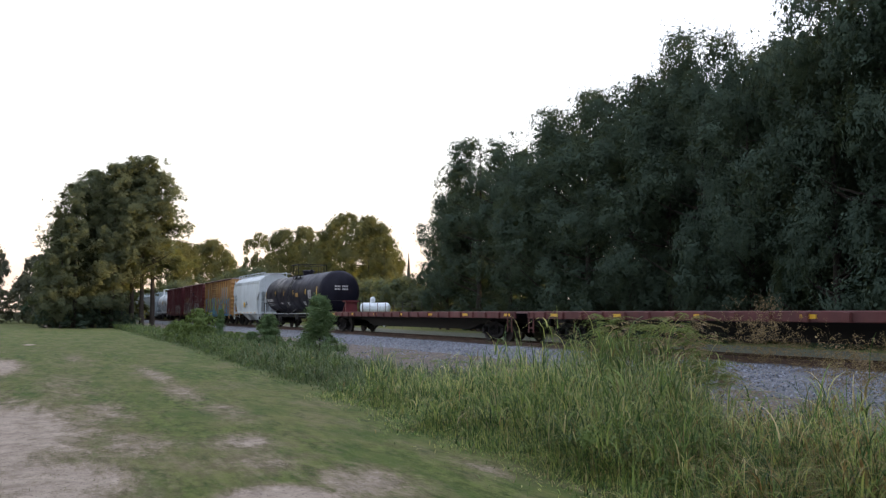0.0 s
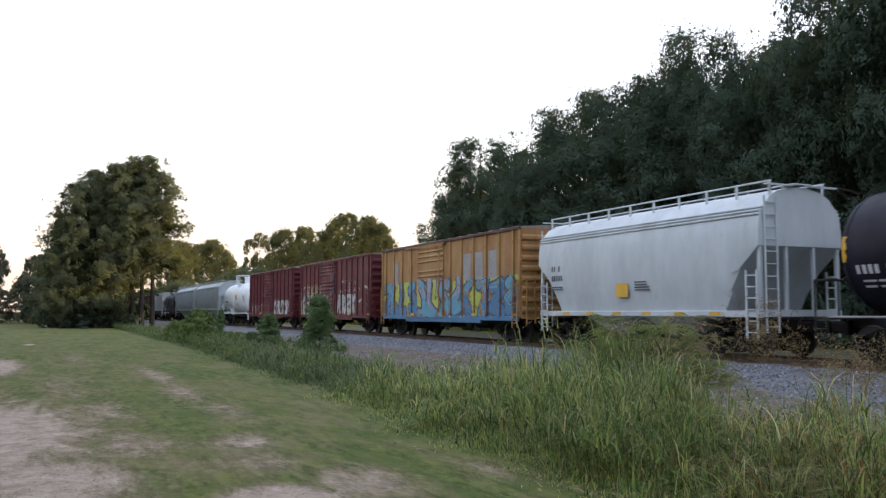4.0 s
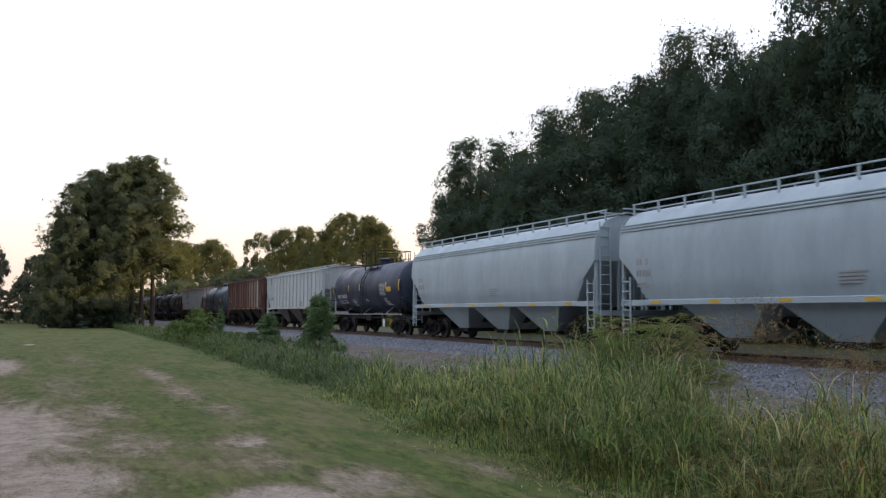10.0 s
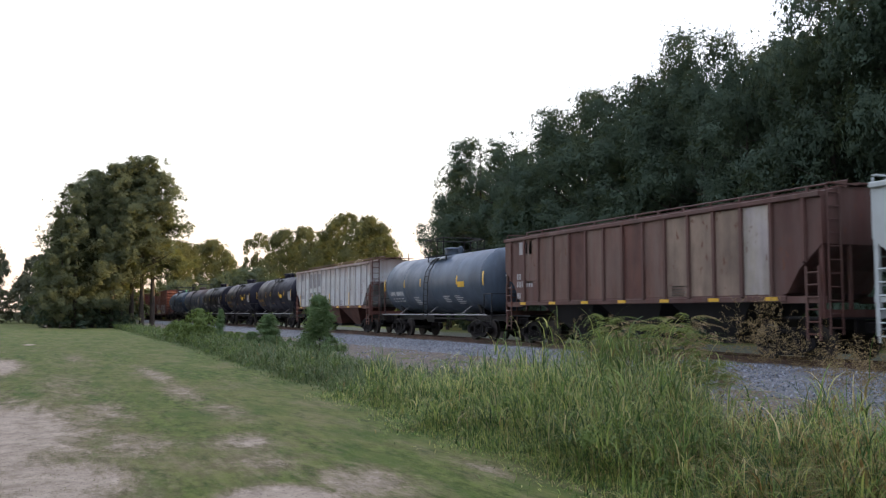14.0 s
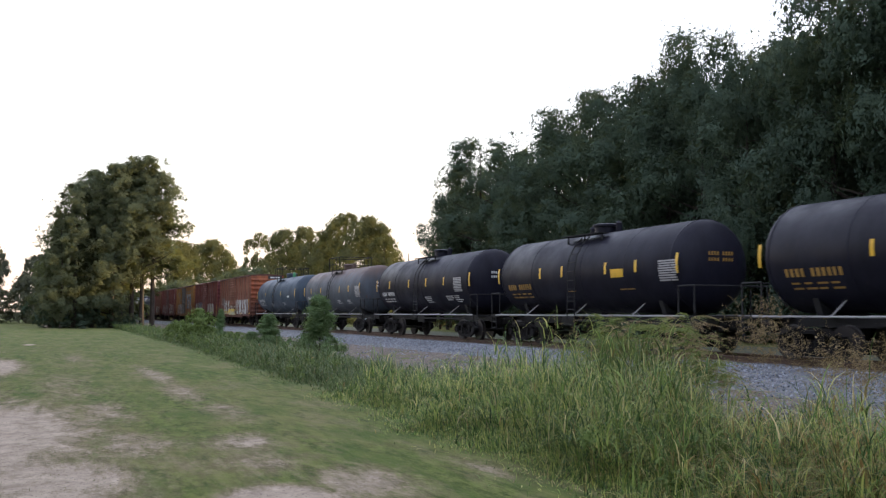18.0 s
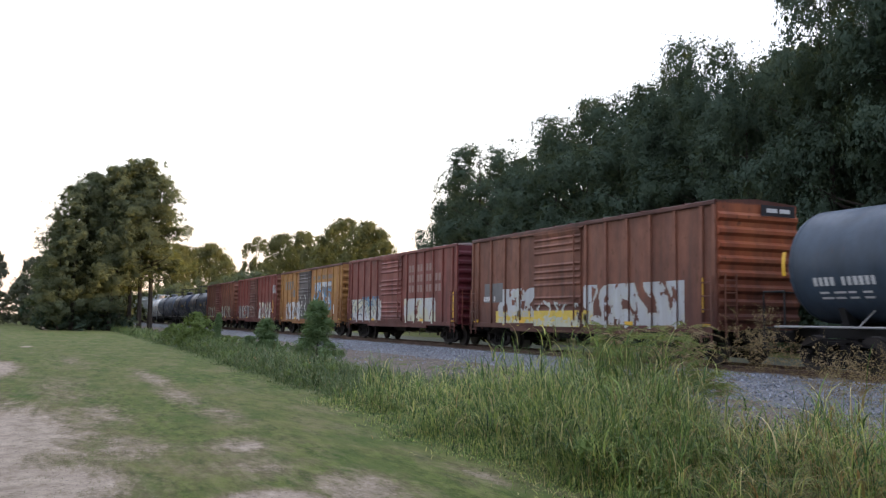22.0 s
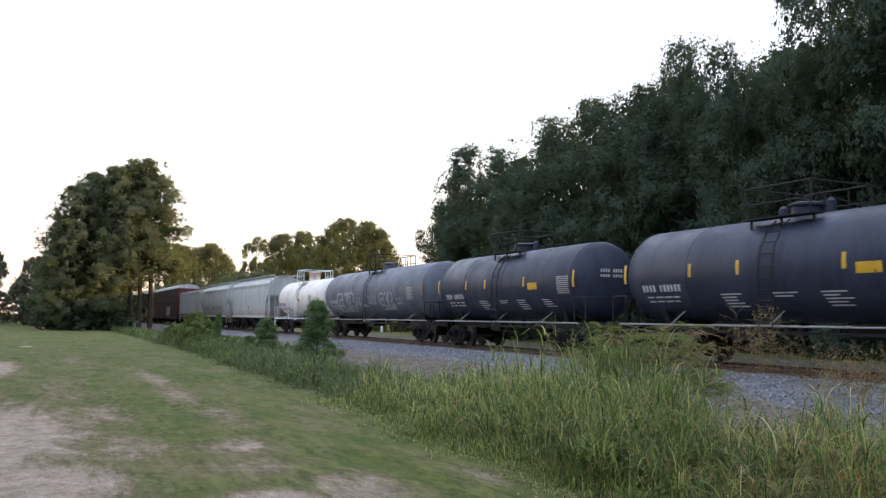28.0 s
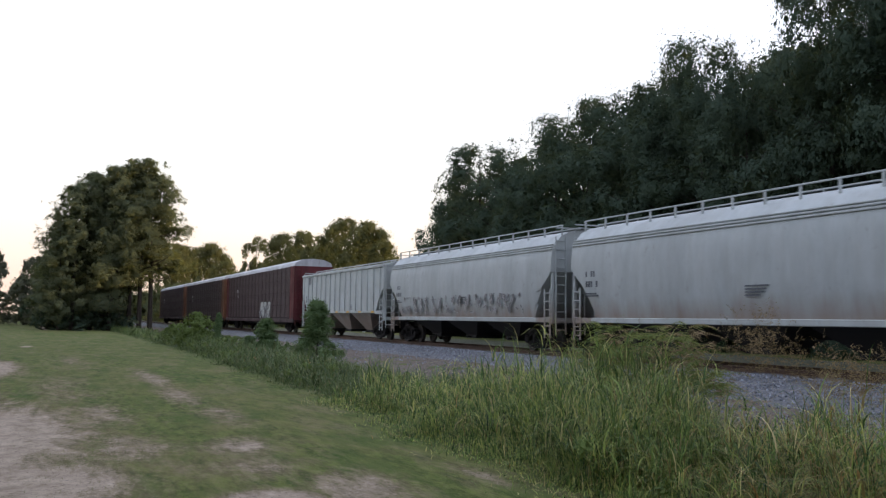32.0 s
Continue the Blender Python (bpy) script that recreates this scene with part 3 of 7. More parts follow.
def wheelset_mesh():
    s = Shape()
    for side in (-1, 1):
        y = side * 0.76
        s.lathe([(y - 0.065, 0.10), (y - 0.065, 0.40), (y - 0.068, 0.455), (y + 0.045, 0.46), (y + 0.048, 0.40), (y + 0.02, 0.34), (y + 0.02, 0.16), (y + 0.06, 0.12), (y + 0.06, 0.10)], "y", n=22)
        s.lathe([(-side * 0.03 + y - 0.015 * side, 0.44), (y - 0.07 * side, 0.488), (y - 0.085 * side, 0.486), (y - 0.095 * side, 0.44)], "y", n=22)
        # cast marks on the plate, so that the turning shows
        for a in (0.3, 2.4, 4.5):
            c, d = 0.25 * math.cos(a), 0.25 * math.sin(a)
            s.box(c - 0.03, c + 0.03, side * 0.79, side * 0.80, d - 0.03, d + 0.03)
    s.lathe([(-1.05, 0.07), (1.05, 0.07)], "y", n=10)
    return s.mesh("wheelset", MAT["wheel"], True)


def side_frame_mesh():
    s = Shape()
    for a, b in (((-1.02, 0.56), (-0.42, 0.78)), ((-0.42, 0.78), (0.42, 0.78)), ((0.42, 0.78), (1.02, 0.56)), ((-0.98, 0.44), (-0.42, 0.22)), ((-0.42, 0.20), (0.42, 0.20)), ((0.42, 0.22), (0.98, 0.44))):
        s.bar((a[0], 0, a[1]), (b[0], 0, b[1]), 0.16, 0.14)
    for x in (-0.40, 0.40):
        s.bar((x, 0, 0.2), (x, 0, 0.78), 0.16, 0.13)
    for x in (-0.89, 0.89):
        s.lathe([(-0.13, 0.14), (0.10, 0.14), (0.14, 0.10)], "y", (x, 0, 0.46), 12)
        s.box(x - 0.17, x + 0.17, -0.08, 0.08, 0.46, 0.66)
    for x in (-0.2, 0.0, 0.2):
        for k in range(5):
            s.lathe([(0.27 + k * 0.055, 0.075), (0.30 + k * 0.055, 0.09), (0.325 + k * 0.055, 0.075)], "z", (x, 0, 0), 8)
    s.box(-0.33, 0.33, -0.1, 0.1, 0.56, 0.70)
    return s.mesh("side_frame", MAT["steel"])


def add_truck(car, x):
    beam = shared("bolster", lambda: Shape().slab(-0.2, 0.2, -1.1, 1.1, 0.52, 0.82, 0.04).lathe([(0.8, 0.2), (0.95, 0.2)], "z", n=12).mesh("truck", MAT["steel"]))
    truck = part("truck", beam, None, car, place=pose(x, 0, 0))
    frame_mesh = shared("side_frame", side_frame_mesh)
    for y in (-1.0, 1.0):
        part("side_frame", frame_mesh, None, truck, place=pose(0, y, 0))
    for dx in (-0.89, 0.89):
        w = part("wheelset", shared("wheelset", wheelset_mesh), None, truck)
        w.matrix_parent_inverse = Matrix.Translation((dx, 0, 0.46))
        WHEELSETS.append(w)


def add_coupler(car, x_end, way, reach):
    """Draft gear from the end of the body to the joint with the next car."""
    s = Shape().slab(min(x_end - way * 0.6, x_end + way * reach * 0.6), max(x_end - way * 0.6, x_end + way * reach * 0.6), -0.16, 0.16, 0.72, 1.0, 0.03)
    k = x_end + way * (reach - 0.08)
    s.slab(k - 0.2, k + 0.2, -0.13, 0.13, 0.70, 1.02, 0.05)
    s.box(x_end - 0.05, x_end + 0.05, -0.45, 0.45, 0.68, 1.05)
    s.path([(x_end + way * 0.1, 0.35, 0.75), (x_end + way * reach * 0.5, 0.33, 0.45), (x_end + way * reach, 0.3, 0.42)], 0.03, 5)
    part("coupler", s, MAT["steel"], car)


def ladder(x0, x1, y, z0, z1, n, r=0.022):
    s = Shape()
    for x in (x0, x1):
        s.bar((x, y, z0), (x, y, z1), 0.03, 0.06)
    for k in range(n):
        z = z0 + (z1 - z0) * (k + 0.5) / n
        s.tube((x0, y, z), (x1, y, z), r, n=5)
    return s


def end_ladder(x, y0, y1, z0, z1, n):
    s = Shape()
    for y in (y0, y1):
        s.tube((x, y, z0), (x, y, z1), 0.028, n=5)
    for k in range(n):
        z = z0 + (z1 - z0) * (k + 0.5) / n
        s.tube((x, y0, z), (x, y1, z), 0.02, n=5)
    return s


def word(s, x, y, z, h, n, rnd, width=None):
    """A word that cannot be read: a row of plain bars on a flat side that faces -y."""
    w = width or h * 0.62
    for k in range(n):
        if rnd.random() < 0.08:
            continue
        a, b = x + k * w * 1.25, w * rnd.uniform(0.7, 0.95)
        s.add([(a, y, z), (a + b, y, z), (a + b, y, z + h), (a, y, z + h)], [(0, 1, 2, 3)])
    return s


def fine_print(s, x, y, z, w, rows, rnd, h=0.045):
    for k in range(rows):
        ww = w * rnd.uniform(0.6, 1.0)
        s.add([(x, y, z - k * h * 1.9), (x + ww, y, z - k * h * 1.9), (x + ww, y, z - k * h * 1.9 + h), (x, y, z - k * h * 1.9 + h)], [(0, 1, 2, 3)])
    return s


def graffiti(car, x0, x1, z0, z1, mats, seed, skin, style="bubble", label="sprayed graffiti", cell=0.042, fill=0.84, letters=None):
    """Sprayed letters as thin paint that follows the side. mats: fill, outline, second fill, backdrop (or None). skin(x): the side's y."""
    rnd = random.Random(seed)
    w, h = x1 - x0, z1 - z0
    nx, nz = int(w / cell), int(h / cell)
    X, Z = np.meshgrid(x0 + (np.arange(nx) + 0.5) * cell, z0 + (np.arange(nz) + 0.5) * cell)
    out = np.full(X.shape, -1, dtype=int)
    ragged = np.vectorize(lambda a, b: noise.noise(Vector((a * 0.9, b * 1.3, seed * 1.7))))(X[::2, ::2], Z[::2, ::2])
    ragged = np.kron(ragged, np.ones((2, 2)))[:nz, :nx]
    ragged = np.pad(ragged, ((0, nz - ragged.shape[0]), (0, nx - ragged.shape[1])), mode="edge")
    if len(mats) > 3 and mats[3] is not None:
        edge = np.minimum(np.minimum(X - x0, x1 - X), (z1 - Z) * 1.2)
        out[(edge + ragged * 0.5) > 0.12] = 3
    count = len(letters) if letters else max(2, int(w / (h * 0.58)))
    pitch = w / count
    dist = np.full(X.shape, 9.0)
    kind = np.zeros(X.shape, dtype=int)
    owner = np.zeros(X.shape, dtype=int)
    for k in range(count):
        cx, cz = x0 + (k + 0.5) * pitch, z0 + h * rnd.uniform(0.46, 0.54)
        hh, ww = h * rnd.uniform(0.30, 0.38), pitch * rnd.uniform(0.28, 0.36)
        lean = rnd.uniform(-0.25, 0.25)
        nodes = [(rnd.choice((-1.1, -0.7, 0.5, 1.1)) * ww, a * hh + rnd.uniform(-0.15, 0.15) * hh) for a in (-1.15, -0.4, 0.4, 1.15)]
        if letters:
            nodes = None
            hh, ww, lean = h * 0.34, pitch * 0.34, 0.1
            strokes = [((a * ww, b * hh), (c * ww, d * hh)) for a, b, c, d in letters[k]]
        else:
            strokes = list(zip(nodes, nodes[1:]))
        if not letters:
            strokes.append((nodes[0], (-nodes[0][0], nodes[0][1] + 0.2 * hh)))
        if not letters and rnd.random() < 0.7:
            strokes.append((nodes[-1], (-nodes[-1][0] * 0.9, nodes[-1][1] - 0.3 * hh)))
        d = np.full(X.shape, 9.0)
        px, pz = X - cx - lean * (Z - cz), Z - cz
        for (ax, az), (bx, bz) in strokes:
            dx, dz = bx - ax, bz - az
            t = np.clip(((px - ax) * dx + (pz - az) * dz) / (dx * dx + dz * dz + 1e-6), 0, 1)
            d = np.minimum(d, np.hypot(px - ax - t * dx, pz - az - t * dz))
        near = d < dist
        dist[near] = d[near]
        owner[near] = k
        if mats[2] is not None:
            kind[near] = np.where(pz[near] / hh * 0.5 + 1.5 * ragged[near] + 0.3 * math.sin(k * 2.2) < 0, 2, 0)
    thick = h * (0.115 if letters else 0.125 if style == "bubble" else 0.05)
    line = h * (0.075 if letters else 0.06 if style == "bubble" else 0.0)
    dist = dist + ragged * thick * 0.35
    out[dist < thick + line] = 1
    inside = dist < thick
    out[inside] = kind[inside]
    if style == "bubble":
        # a cast edge below and to one side of the letters, a few inner lines and worn lights
        drop = max(1, int(0.09 * h / cell))
        cast = np.roll(np.roll(inside, -drop, 0), drop, 1)
        cast[-drop:], cast[:, :drop] = False, False
        out[cast & ~inside & (dist >= thick + line)] = 1
        out[(np.abs(dist - thick * 0.5) < cell * 0.4) & (ragged > 0.16)] = 1
        if mats[2] is None:
            out[inside & (dist < thick * 0.5) & (ragged < -0.3)] = -1
    worn = np.vectorize(lambda a, b: noise.noise(Vector((a * 3.1, b * 2.2, seed * 0.9))) + 0.6 * noise.noise(Vector((a * 9.0, b * 5.0, seed * 2.3))))(X, Z)
    out[worn > (fill - 0.62) * 1.9] = -1
    # runs of equal colour become one piece each, cut where the side steps
    offs = np.array([skin(x) for x in X[0]])
    owner[out == 3] = -1
    pieces = collections.defaultdict(lambda: ([], []))
    for j in range(nz):
        i = 0
        while i < nx:
            c, o = out[j, i], owner[j, i]
            e = i + 1
            while e < nx and out[j, e] == c and owner[j, e] == o and offs[e] == offs[i]:
                e += 1
            if c >= 0:
                a, b, y, zz = x0 + i * cell, x0 + e * cell, offs[i] - 0.006, z0 + j * cell
                pieces[o][0].append(((a, y, zz), (b, y, zz), (b, y, zz + cell), (a, y, zz + cell)))
                pieces[o][1].append(c)
            i = e
    for o in sorted(pieces):
        quads, index = pieces[o]
        part("graffiti_ground" if o < 0 else "graffiti_letter", quads_mesh("graffiti", np.array(quads), [m or mats[0] for m in mats], index), None, car, label)


class RibSide:
    """The side of a car with upright ribs: y of its skin at a place along it."""

    def __init__(self, xs, half, depth, width, door=None, door_y=0.0):
        self.xs, self.half, self.depth, self.width, self.door, self.door_y = xs, half, depth, width, door, door_y

    def __call__(self, x):
        if self.door and self.door[0] <= x <= self.door[1]:
            return -self.half - self.door_y
        for r in self.xs:
            if abs(x - r) < self.width / 2 + 0.02:
                return -self.half - self.depth
        return -self.half


def boxcar(label, rear, front, skin, door_skin=None, door=(-1.5, 1.5), ribs=14, top=4.79, roof=None, end_skin=None, two_doors=False, half=1.50, seed=1, stripes=True, sill_skin=None, rail_skin=None):
    L = front - rear
    h = L / 2
    car = thing("boxcar", label, "boxcar", "cars of the freight train", pose((rear + front) / 2, TRACK_Y, RAIL_Z))
    m, dm, em = MAT[skin], MAT[door_skin or skin], MAT[end_skin or skin]
    part("body", Shape().prism([(-half, 1.02), (half, 1.02), (half, top - 0.12), (-half, top - 0.12)], -h, h), m, car)
    step = L / ribs
    xs = [-h + step * (k + 0.5) for k in range(ribs)]
    xs = [x for x in xs if not (door[0] - 0.12 < x < door[1] + 0.12)] + [-h + 0.07, h - 0.07]
    rib = Shape().prism([(-half - 0.065, 1.06), (-half + 0.01, 1.02), (-half + 0.01, top - 0.16), (-half - 0.065, top - 0.20)], -0.065, 0.065).mesh("rib", m)
    for x in xs:
        part("rib", rib, None, car, place=pose(x, 0, 0))
        part("rib", rib, None, car, place=pose(x, 0, 0, 0, 0, 180))
    for s in (-1, 1):
        part("top_rail", Shape().slab(-h, h, s * half - 0.07, s * half + 0.07, top - 0.2, top - 0.06, 0.02), MAT[rail_skin or skin], car)
        part("side_sill", Shape().slab(-h + 0.25, h - 0.25, s * half - 0.05, s * half + 0.05, 0.90, 1.10, 0.02).slab(-h * 0.55, h * 0.55, s * half - 0.04, s * half + 0.04, 0.78, 0.95, 0.02), MAT[sill_skin or skin], car)
    r = Shape().loft([[(x, -half - 0.05, top - 0.08), (x, -half * 0.5, top - 0.015), (x, 0, top + 0.03), (x, half * 0.5, top - 0.015), (x, half + 0.05, top - 0.08), (x, half, top - 0.14), (x, -half, top - 0.14)] for x in (-h - 0.03, h + 0.03)])
    for k in range(int(L / 1.05)):
        x = -h + 0.6 + k * 1.05
        r.loft([[(x + a, -half - 0.06, top - 0.09 + 1.2 * (b - 0.03)), (x + a, 0, top + b), (x + a, half + 0.06, top - 0.09 + 1.2 * (b - 0.03))] for a, b in ((-0.09, 0.03), (-0.05, 0.08), (0.05, 0.08), (0.09, 0.03))], caps=False)
    part("roof", r, MAT[roof or "roof"], car, "weathered metal roof with cross ridges")
    # doors on both sides, with pressed level ridges, on rails
    lo, hi = door
    for s in (-1, 1):
        y = s * (half + 0.055)
        panels = [(lo, (lo + hi) / 2 - 0.02), ((lo + hi) / 2 + 0.02, hi)] if two_doors else [(lo, hi)]
        for a, b in panels:
            prof = [(y - s * 0.06, 1.12), (y + s * 0.05, 1.12), (y + s * 0.05, 1.22)]
            for k in range(13):
                z = 1.26 + k * (top - 1.62) / 13
                if k not in (4, 9):
                    prof += [(y, z), (y + s * 0.045, z + 0.07), (y, z + 0.14)]
            prof += [(y + s * 0.05, top - 0.32), (y + s * 0.05, top - 0.24), (y - s * 0.06, top - 0.24)]
            d = Shape().prism(prof, a, b)
            do = part("door", d, dm, car, "sliding metal door with level ridges")
            bar = Shape().bar((b - 0.35, y + s * 0.07, 1.25), (b - 0.35, y + s * 0.07, top - 0.4), 0.04, 0.05)
            bar.bar((b - 0.7, y + s * 0.08, 2.0), (b - 0.2, y + s * 0.08, 2.0), 0.03, 0.05)
            part("lock_bar", bar, dm, do)
        for z in (1.04, top - 0.26):
            part("door_track", Shape().box(lo - 1.8, hi + 0.2, min(y, y + s * 0.05), max(y, y + s * 0.05), z, z + 0.07), m, car)
    # ends with level ridges
    for s in (-1, 1):
        x = s * (h + 0.03)
        prof = [(s * (h - 0.02), 1.0), (x, 1.0)]
        for k in range(8):
            z = 1.2 + k * (top - 1.45) / 8
            prof += [(x, z), (x + s * 0.09, z + 0.09), (x + s * 0.09, z + 0.19), (x, z + 0.28)]
        prof += [(x, top - 0.1), (s * (h - 0.02), top - 0.1)]
        e = Shape().loft([[(px, y, pz) for px, pz in prof] for y in (-half, half)])
        part("end_wall", e, em, car, "ridged end wall")
        add_coupler(car, s * h, s, 0.85)
        add_truck(car, s * (h - 1.75))
        for y in (-1, 1):
            part("ladder", ladder(s * (h - 0.12), s * (h - 0.55), y * (half + 0.13), 0.62, 2.55, 5), m, car)
        part("end_ladder", end_ladder(s * (h + 0.16), -1.35, -0.95, 0.8, 2.6, 5), m, car)
    part("brake_wheel", Shape().lathe([(-h - 0.2, 0.26), (-h - 0.17, 0.28), (-h - 0.14, 0.26)], "x", (0, 0.7, 2.3), 14), MAT["steel"], car)
    part("centre_sill", Shape().box(-h, h, -0.18, 0.18, 0.72, 1.02).box(-2.2, -0.9, -0.5, 0.3, 0.55, 1.0).tube((0.5, 0.3, 0.72), (1.9, 0.3, 0.72), 0.2, n=10), MAT["under"], car)
    side = RibSide(xs, half, 0.065, 0.13, door, 0.10)
    if stripes:
        strip = shared("strip_up", lambda: Shape().box(0, 0.42, -1.574, -1.566, 1.10, 1.22).mesh("reflector", MAT["reflector"]))
        for x in (-h + 0.25, -h * 0.45, h * 0.45, h - 0.6):
            part("reflector", strip, None, car, "yellow reflective strip", place=pose(x, 0, 0))
    return car, side, h


def tank_profile(L, R, head=0.62):
    h = L / 2
    p = [(-h, 0.02)]
    for a in (15, 30, 45, 60, 75, 90):
        p.append((-h + head * (1 - math.cos(radians(a))), R * math.sin(radians(a))))
    return p + [(-x, r) for x, r in reversed(p)]


def tank_mark(s, R, cz, x, z, w, h, skew=0.0):
    """A painted block that follows the round of a tank's side."""
    rows = 4
    for k in range(rows):
        pts = []
        for zz, dx in ((z + h * k / rows, skew * k / rows), (z + h * (k + 1) / rows, skew * (k + 1) / rows)):
            d = zz - cz
            pts.append((dx, -math.sqrt(max(0.01, (R + 0.006) ** 2 - d * d)), zz))
        (da, ya, za), (db, yb, zb) = pts
        s.add([(x + da, ya, za), (x + da + w, ya, za), (x + db + w, yb, zb), (x + db, yb, zb)], [(0, 1, 2, 3)])
    return s


def tank_word(s, R, cz, x, z, h, n, rnd):
    w = h * 0.62
    for k in range(n):
        if k == 4:
            continue
        a = x + k * w * 1.3
        tank_mark(s, R, cz, a, z, w * rnd.uniform(0.7, 0.9), h)


def tank_car(label, rear, front, skin, R=1.47, cz=2.70, trim="under", stripes=(), stripe_skin="reflector", words="letter", placard=None, dome="rails", ring=0.62, seed=1, prints=((0.05, 2), (0.3, 4), (0.6, 3)), band=None, cage=1.0, pipe="letter_dim", name_h=0.21, name_x=0.09, block=None):
    L = front - rear
    h = L / 2
    rnd = random.Random(seed)
    car = thing("tank_car", label, "tank car", "cars of the freight train", pose((rear + front) / 2, TRACK_Y, RAIL_Z))
    m, t = MAT[skin], MAT[trim]
    part("tank", Shape().lathe(tank_profile(L, R), "x", (0, 0, cz), 40), m, car, smooth=True)
    # weld seams and the manway band
    seam = shared(("seam", skin, R, cz), lambda: Shape().lathe([(-0.03, R - 0.01), (-0.02, R + 0.008), (0.02, R + 0.008), (0.03, R - 0.01)], "x", (0, 0, cz), 40).mesh("weld_seam", m, True))
    for x in (-h + 0.62, -h * 0.5, -0.45, 0.45, h * 0.5, h - 0.62):
        part("weld_seam", seam, None, car, place=pose(x, 0, 0))
    if band:
        part("jacket_band", Shape().lathe([(-0.3, R - 0.02), (-0.28, R + 0.012), (0.28, R + 0.012), (0.3, R - 0.02)], "x", (0, 0, cz), 40), MAT[band], car, smooth=True)
    # manway, valves and platform
    top = cz + R
    up = 0.28 if cage == 2.0 else 0.0
    part("manway", Shape().lathe([(top - 0.15, 0.42), (top + 0.22 + up, 0.42), (top + 0.24 + up, 0.50), (top + 0.30 + up, 0.50), (top + 0.34 + up, 0.40), (top + 0.37 + up, 0.05)], "z", n=20), m, car, smooth=True)
    for dx, hh in ((-0.85, 0.30), (0.8, 0.36)):
        part("valve", Shape().lathe([(top - 0.12, 0.12), (top + hh - 0.05, 0.12), (top + hh, 0.07), (top + hh + 0.05, 0.02)], "z", (dx, 0, 0), 10), MAT["green_cap"] if (dome == "green" and dx > 0) else m, car)
    reach = 0.98 if cage == 2.0 else 1.2
    for s in (-1, 1):
        plat = Shape().box(-reach, reach, s * 0.95 - 0.22, s * 0.95 + 0.22, top - 0.12, top - 0.09)
        for x in (-reach + 0.1, 0, reach - 0.1):
            plat.bar((x, s * 0.95, top - 0.45), (x, s * 0.95, top - 0.1), 0.05, 0.05)
        part("platform", plat, t, car)
    if dome != "none":
        zr, e = top + (0.75 if cage else 0.45), reach - 0.05
        for s in (-1, 1):
            y = s * 1.12
            r = Shape().path([(-e, y, top - 0.1), (-e, y, zr), (e, y, zr), (e, y, top - 0.1)], 0.025, 6)
            r.tube((-e * 0.35, y, top - 0.1), (-e * 0.35, y, zr), 0.022, n=6).tube((e * 0.35, y, top - 0.1), (e * 0.35, y, zr), 0.022, n=6)
            r.tube((-e, y, top + 0.3), (e, y, top + 0.3), 0.018, n=6)
            part("platform_railing", r, t, car)
        for x in (-e, e):
            part("platform_railing", Shape().tube((x, -1.12, zr), (x, 1.12, zr), 0.025, n=6), t, car)
    for s in (-1, 1):
        lad = Shape()
        for x in (-0.24, 0.24):
            pts = [(x, s * (R + 0.12), 1.0)] + [(x, s * (R + 0.10) * math.cos(radians(a)), cz + (R + 0.10) * math.sin(radians(a))) for a in (0, 20, 40, 55)]
            lad.path(pts, 0.022, 5)
        for a in range(-35, 56, 12):
            y, z = s * (R + 0.10) * math.cos(radians(max(a, 0))), cz + (R + 0.10) * math.sin(radians(a))
            lad.tube((-0.24, y if a > 0 else s * (R + 0.11), z), (0.24, y if a > 0 else s * (R + 0.11), z), 0.016, n=5)
        for k in range(3):
            lad.tube((-0.24, s * (R + 0.12), 1.05 + k * 0.3), (0.24, s * (R + 0.12), 1.05 + k * 0.3), 0.016, n=5)
        part("side_ladder", lad, t, car)
    # stub sills, saddles, end platforms
    for s in (-1, 1):
        part("stub_sill", Shape().box(min(s * (h + 0.35), s * (h - 3.3)), max(s * (h + 0.35), s * (h - 3.3)), -0.3, 0.3, 0.86, 1.16), MAT["under"], car)
        sad = Shape()
        for x0 in (s * (h - 1.7),):
            ring = [(y, 1.1) for y in (-0.8, 0.8)] + [(0.97 * R * math.sin(a), cz - 0.97 * R * math.cos(a)) for a in (0.8, 0.5, 0.2, -0.2, -0.5, -0.8)]
            sad.prism(ring, x0 - 0.1, x0 + 0.1)
        part("saddle", sad, m if skin.startswith("white") else MAT["under"], car)
        deck = Shape().box(min(s * (h - 0.35), s * (h + 0.45)), max(s * (h - 0.35), s * (h + 0.45)), -1.45, 1.45, 1.08, 1.13)
        part("end_platform", deck, t, car)
        rail = Shape()
        for y in (-1.42, 1.42):
            rail.path([(s * (h + 0.42), y, 0.55), (s * (h + 0.42), y, 2.05), (s * (h - 0.3), y, 2.05), (s * (h - 0.3), y, 1.1)], 0.025, 6)
            for z in (0.6, 0.85):
                rail.tube((s * (h + 0.42), y, z), (s * (h + 0.05), y, z), 0.018, n=5)
            rail.tube((s * (h + 0.05), y, 0.58), (s * (h + 0.05), y, 1.1), 0.02, n=5)
        rail.tube((s * (h + 0.42), -1.42, 2.05), (s * (h + 0.42), 1.42, 2.05), 0.022, n=6)
        part("end_railing", rail, t, car)
        add_coupler(car, s * (h + 0.35), s, 0.62)
        add_truck(car, s * (h - 1.55))
    for y in (-1.46, 1.46):
        p = Shape().tube((-h, y, 1.14), (h, y, 1.14), 0.028, n=6)
        for k in range(3):
            x = -h + 2.6 + k * (L - 5.2) / 2
            p.tube((x, y, 1.14), (x, y * 0.62, 1.55), 0.02, n=5)
        part("grab_pipe", p, MAT[pipe], car)
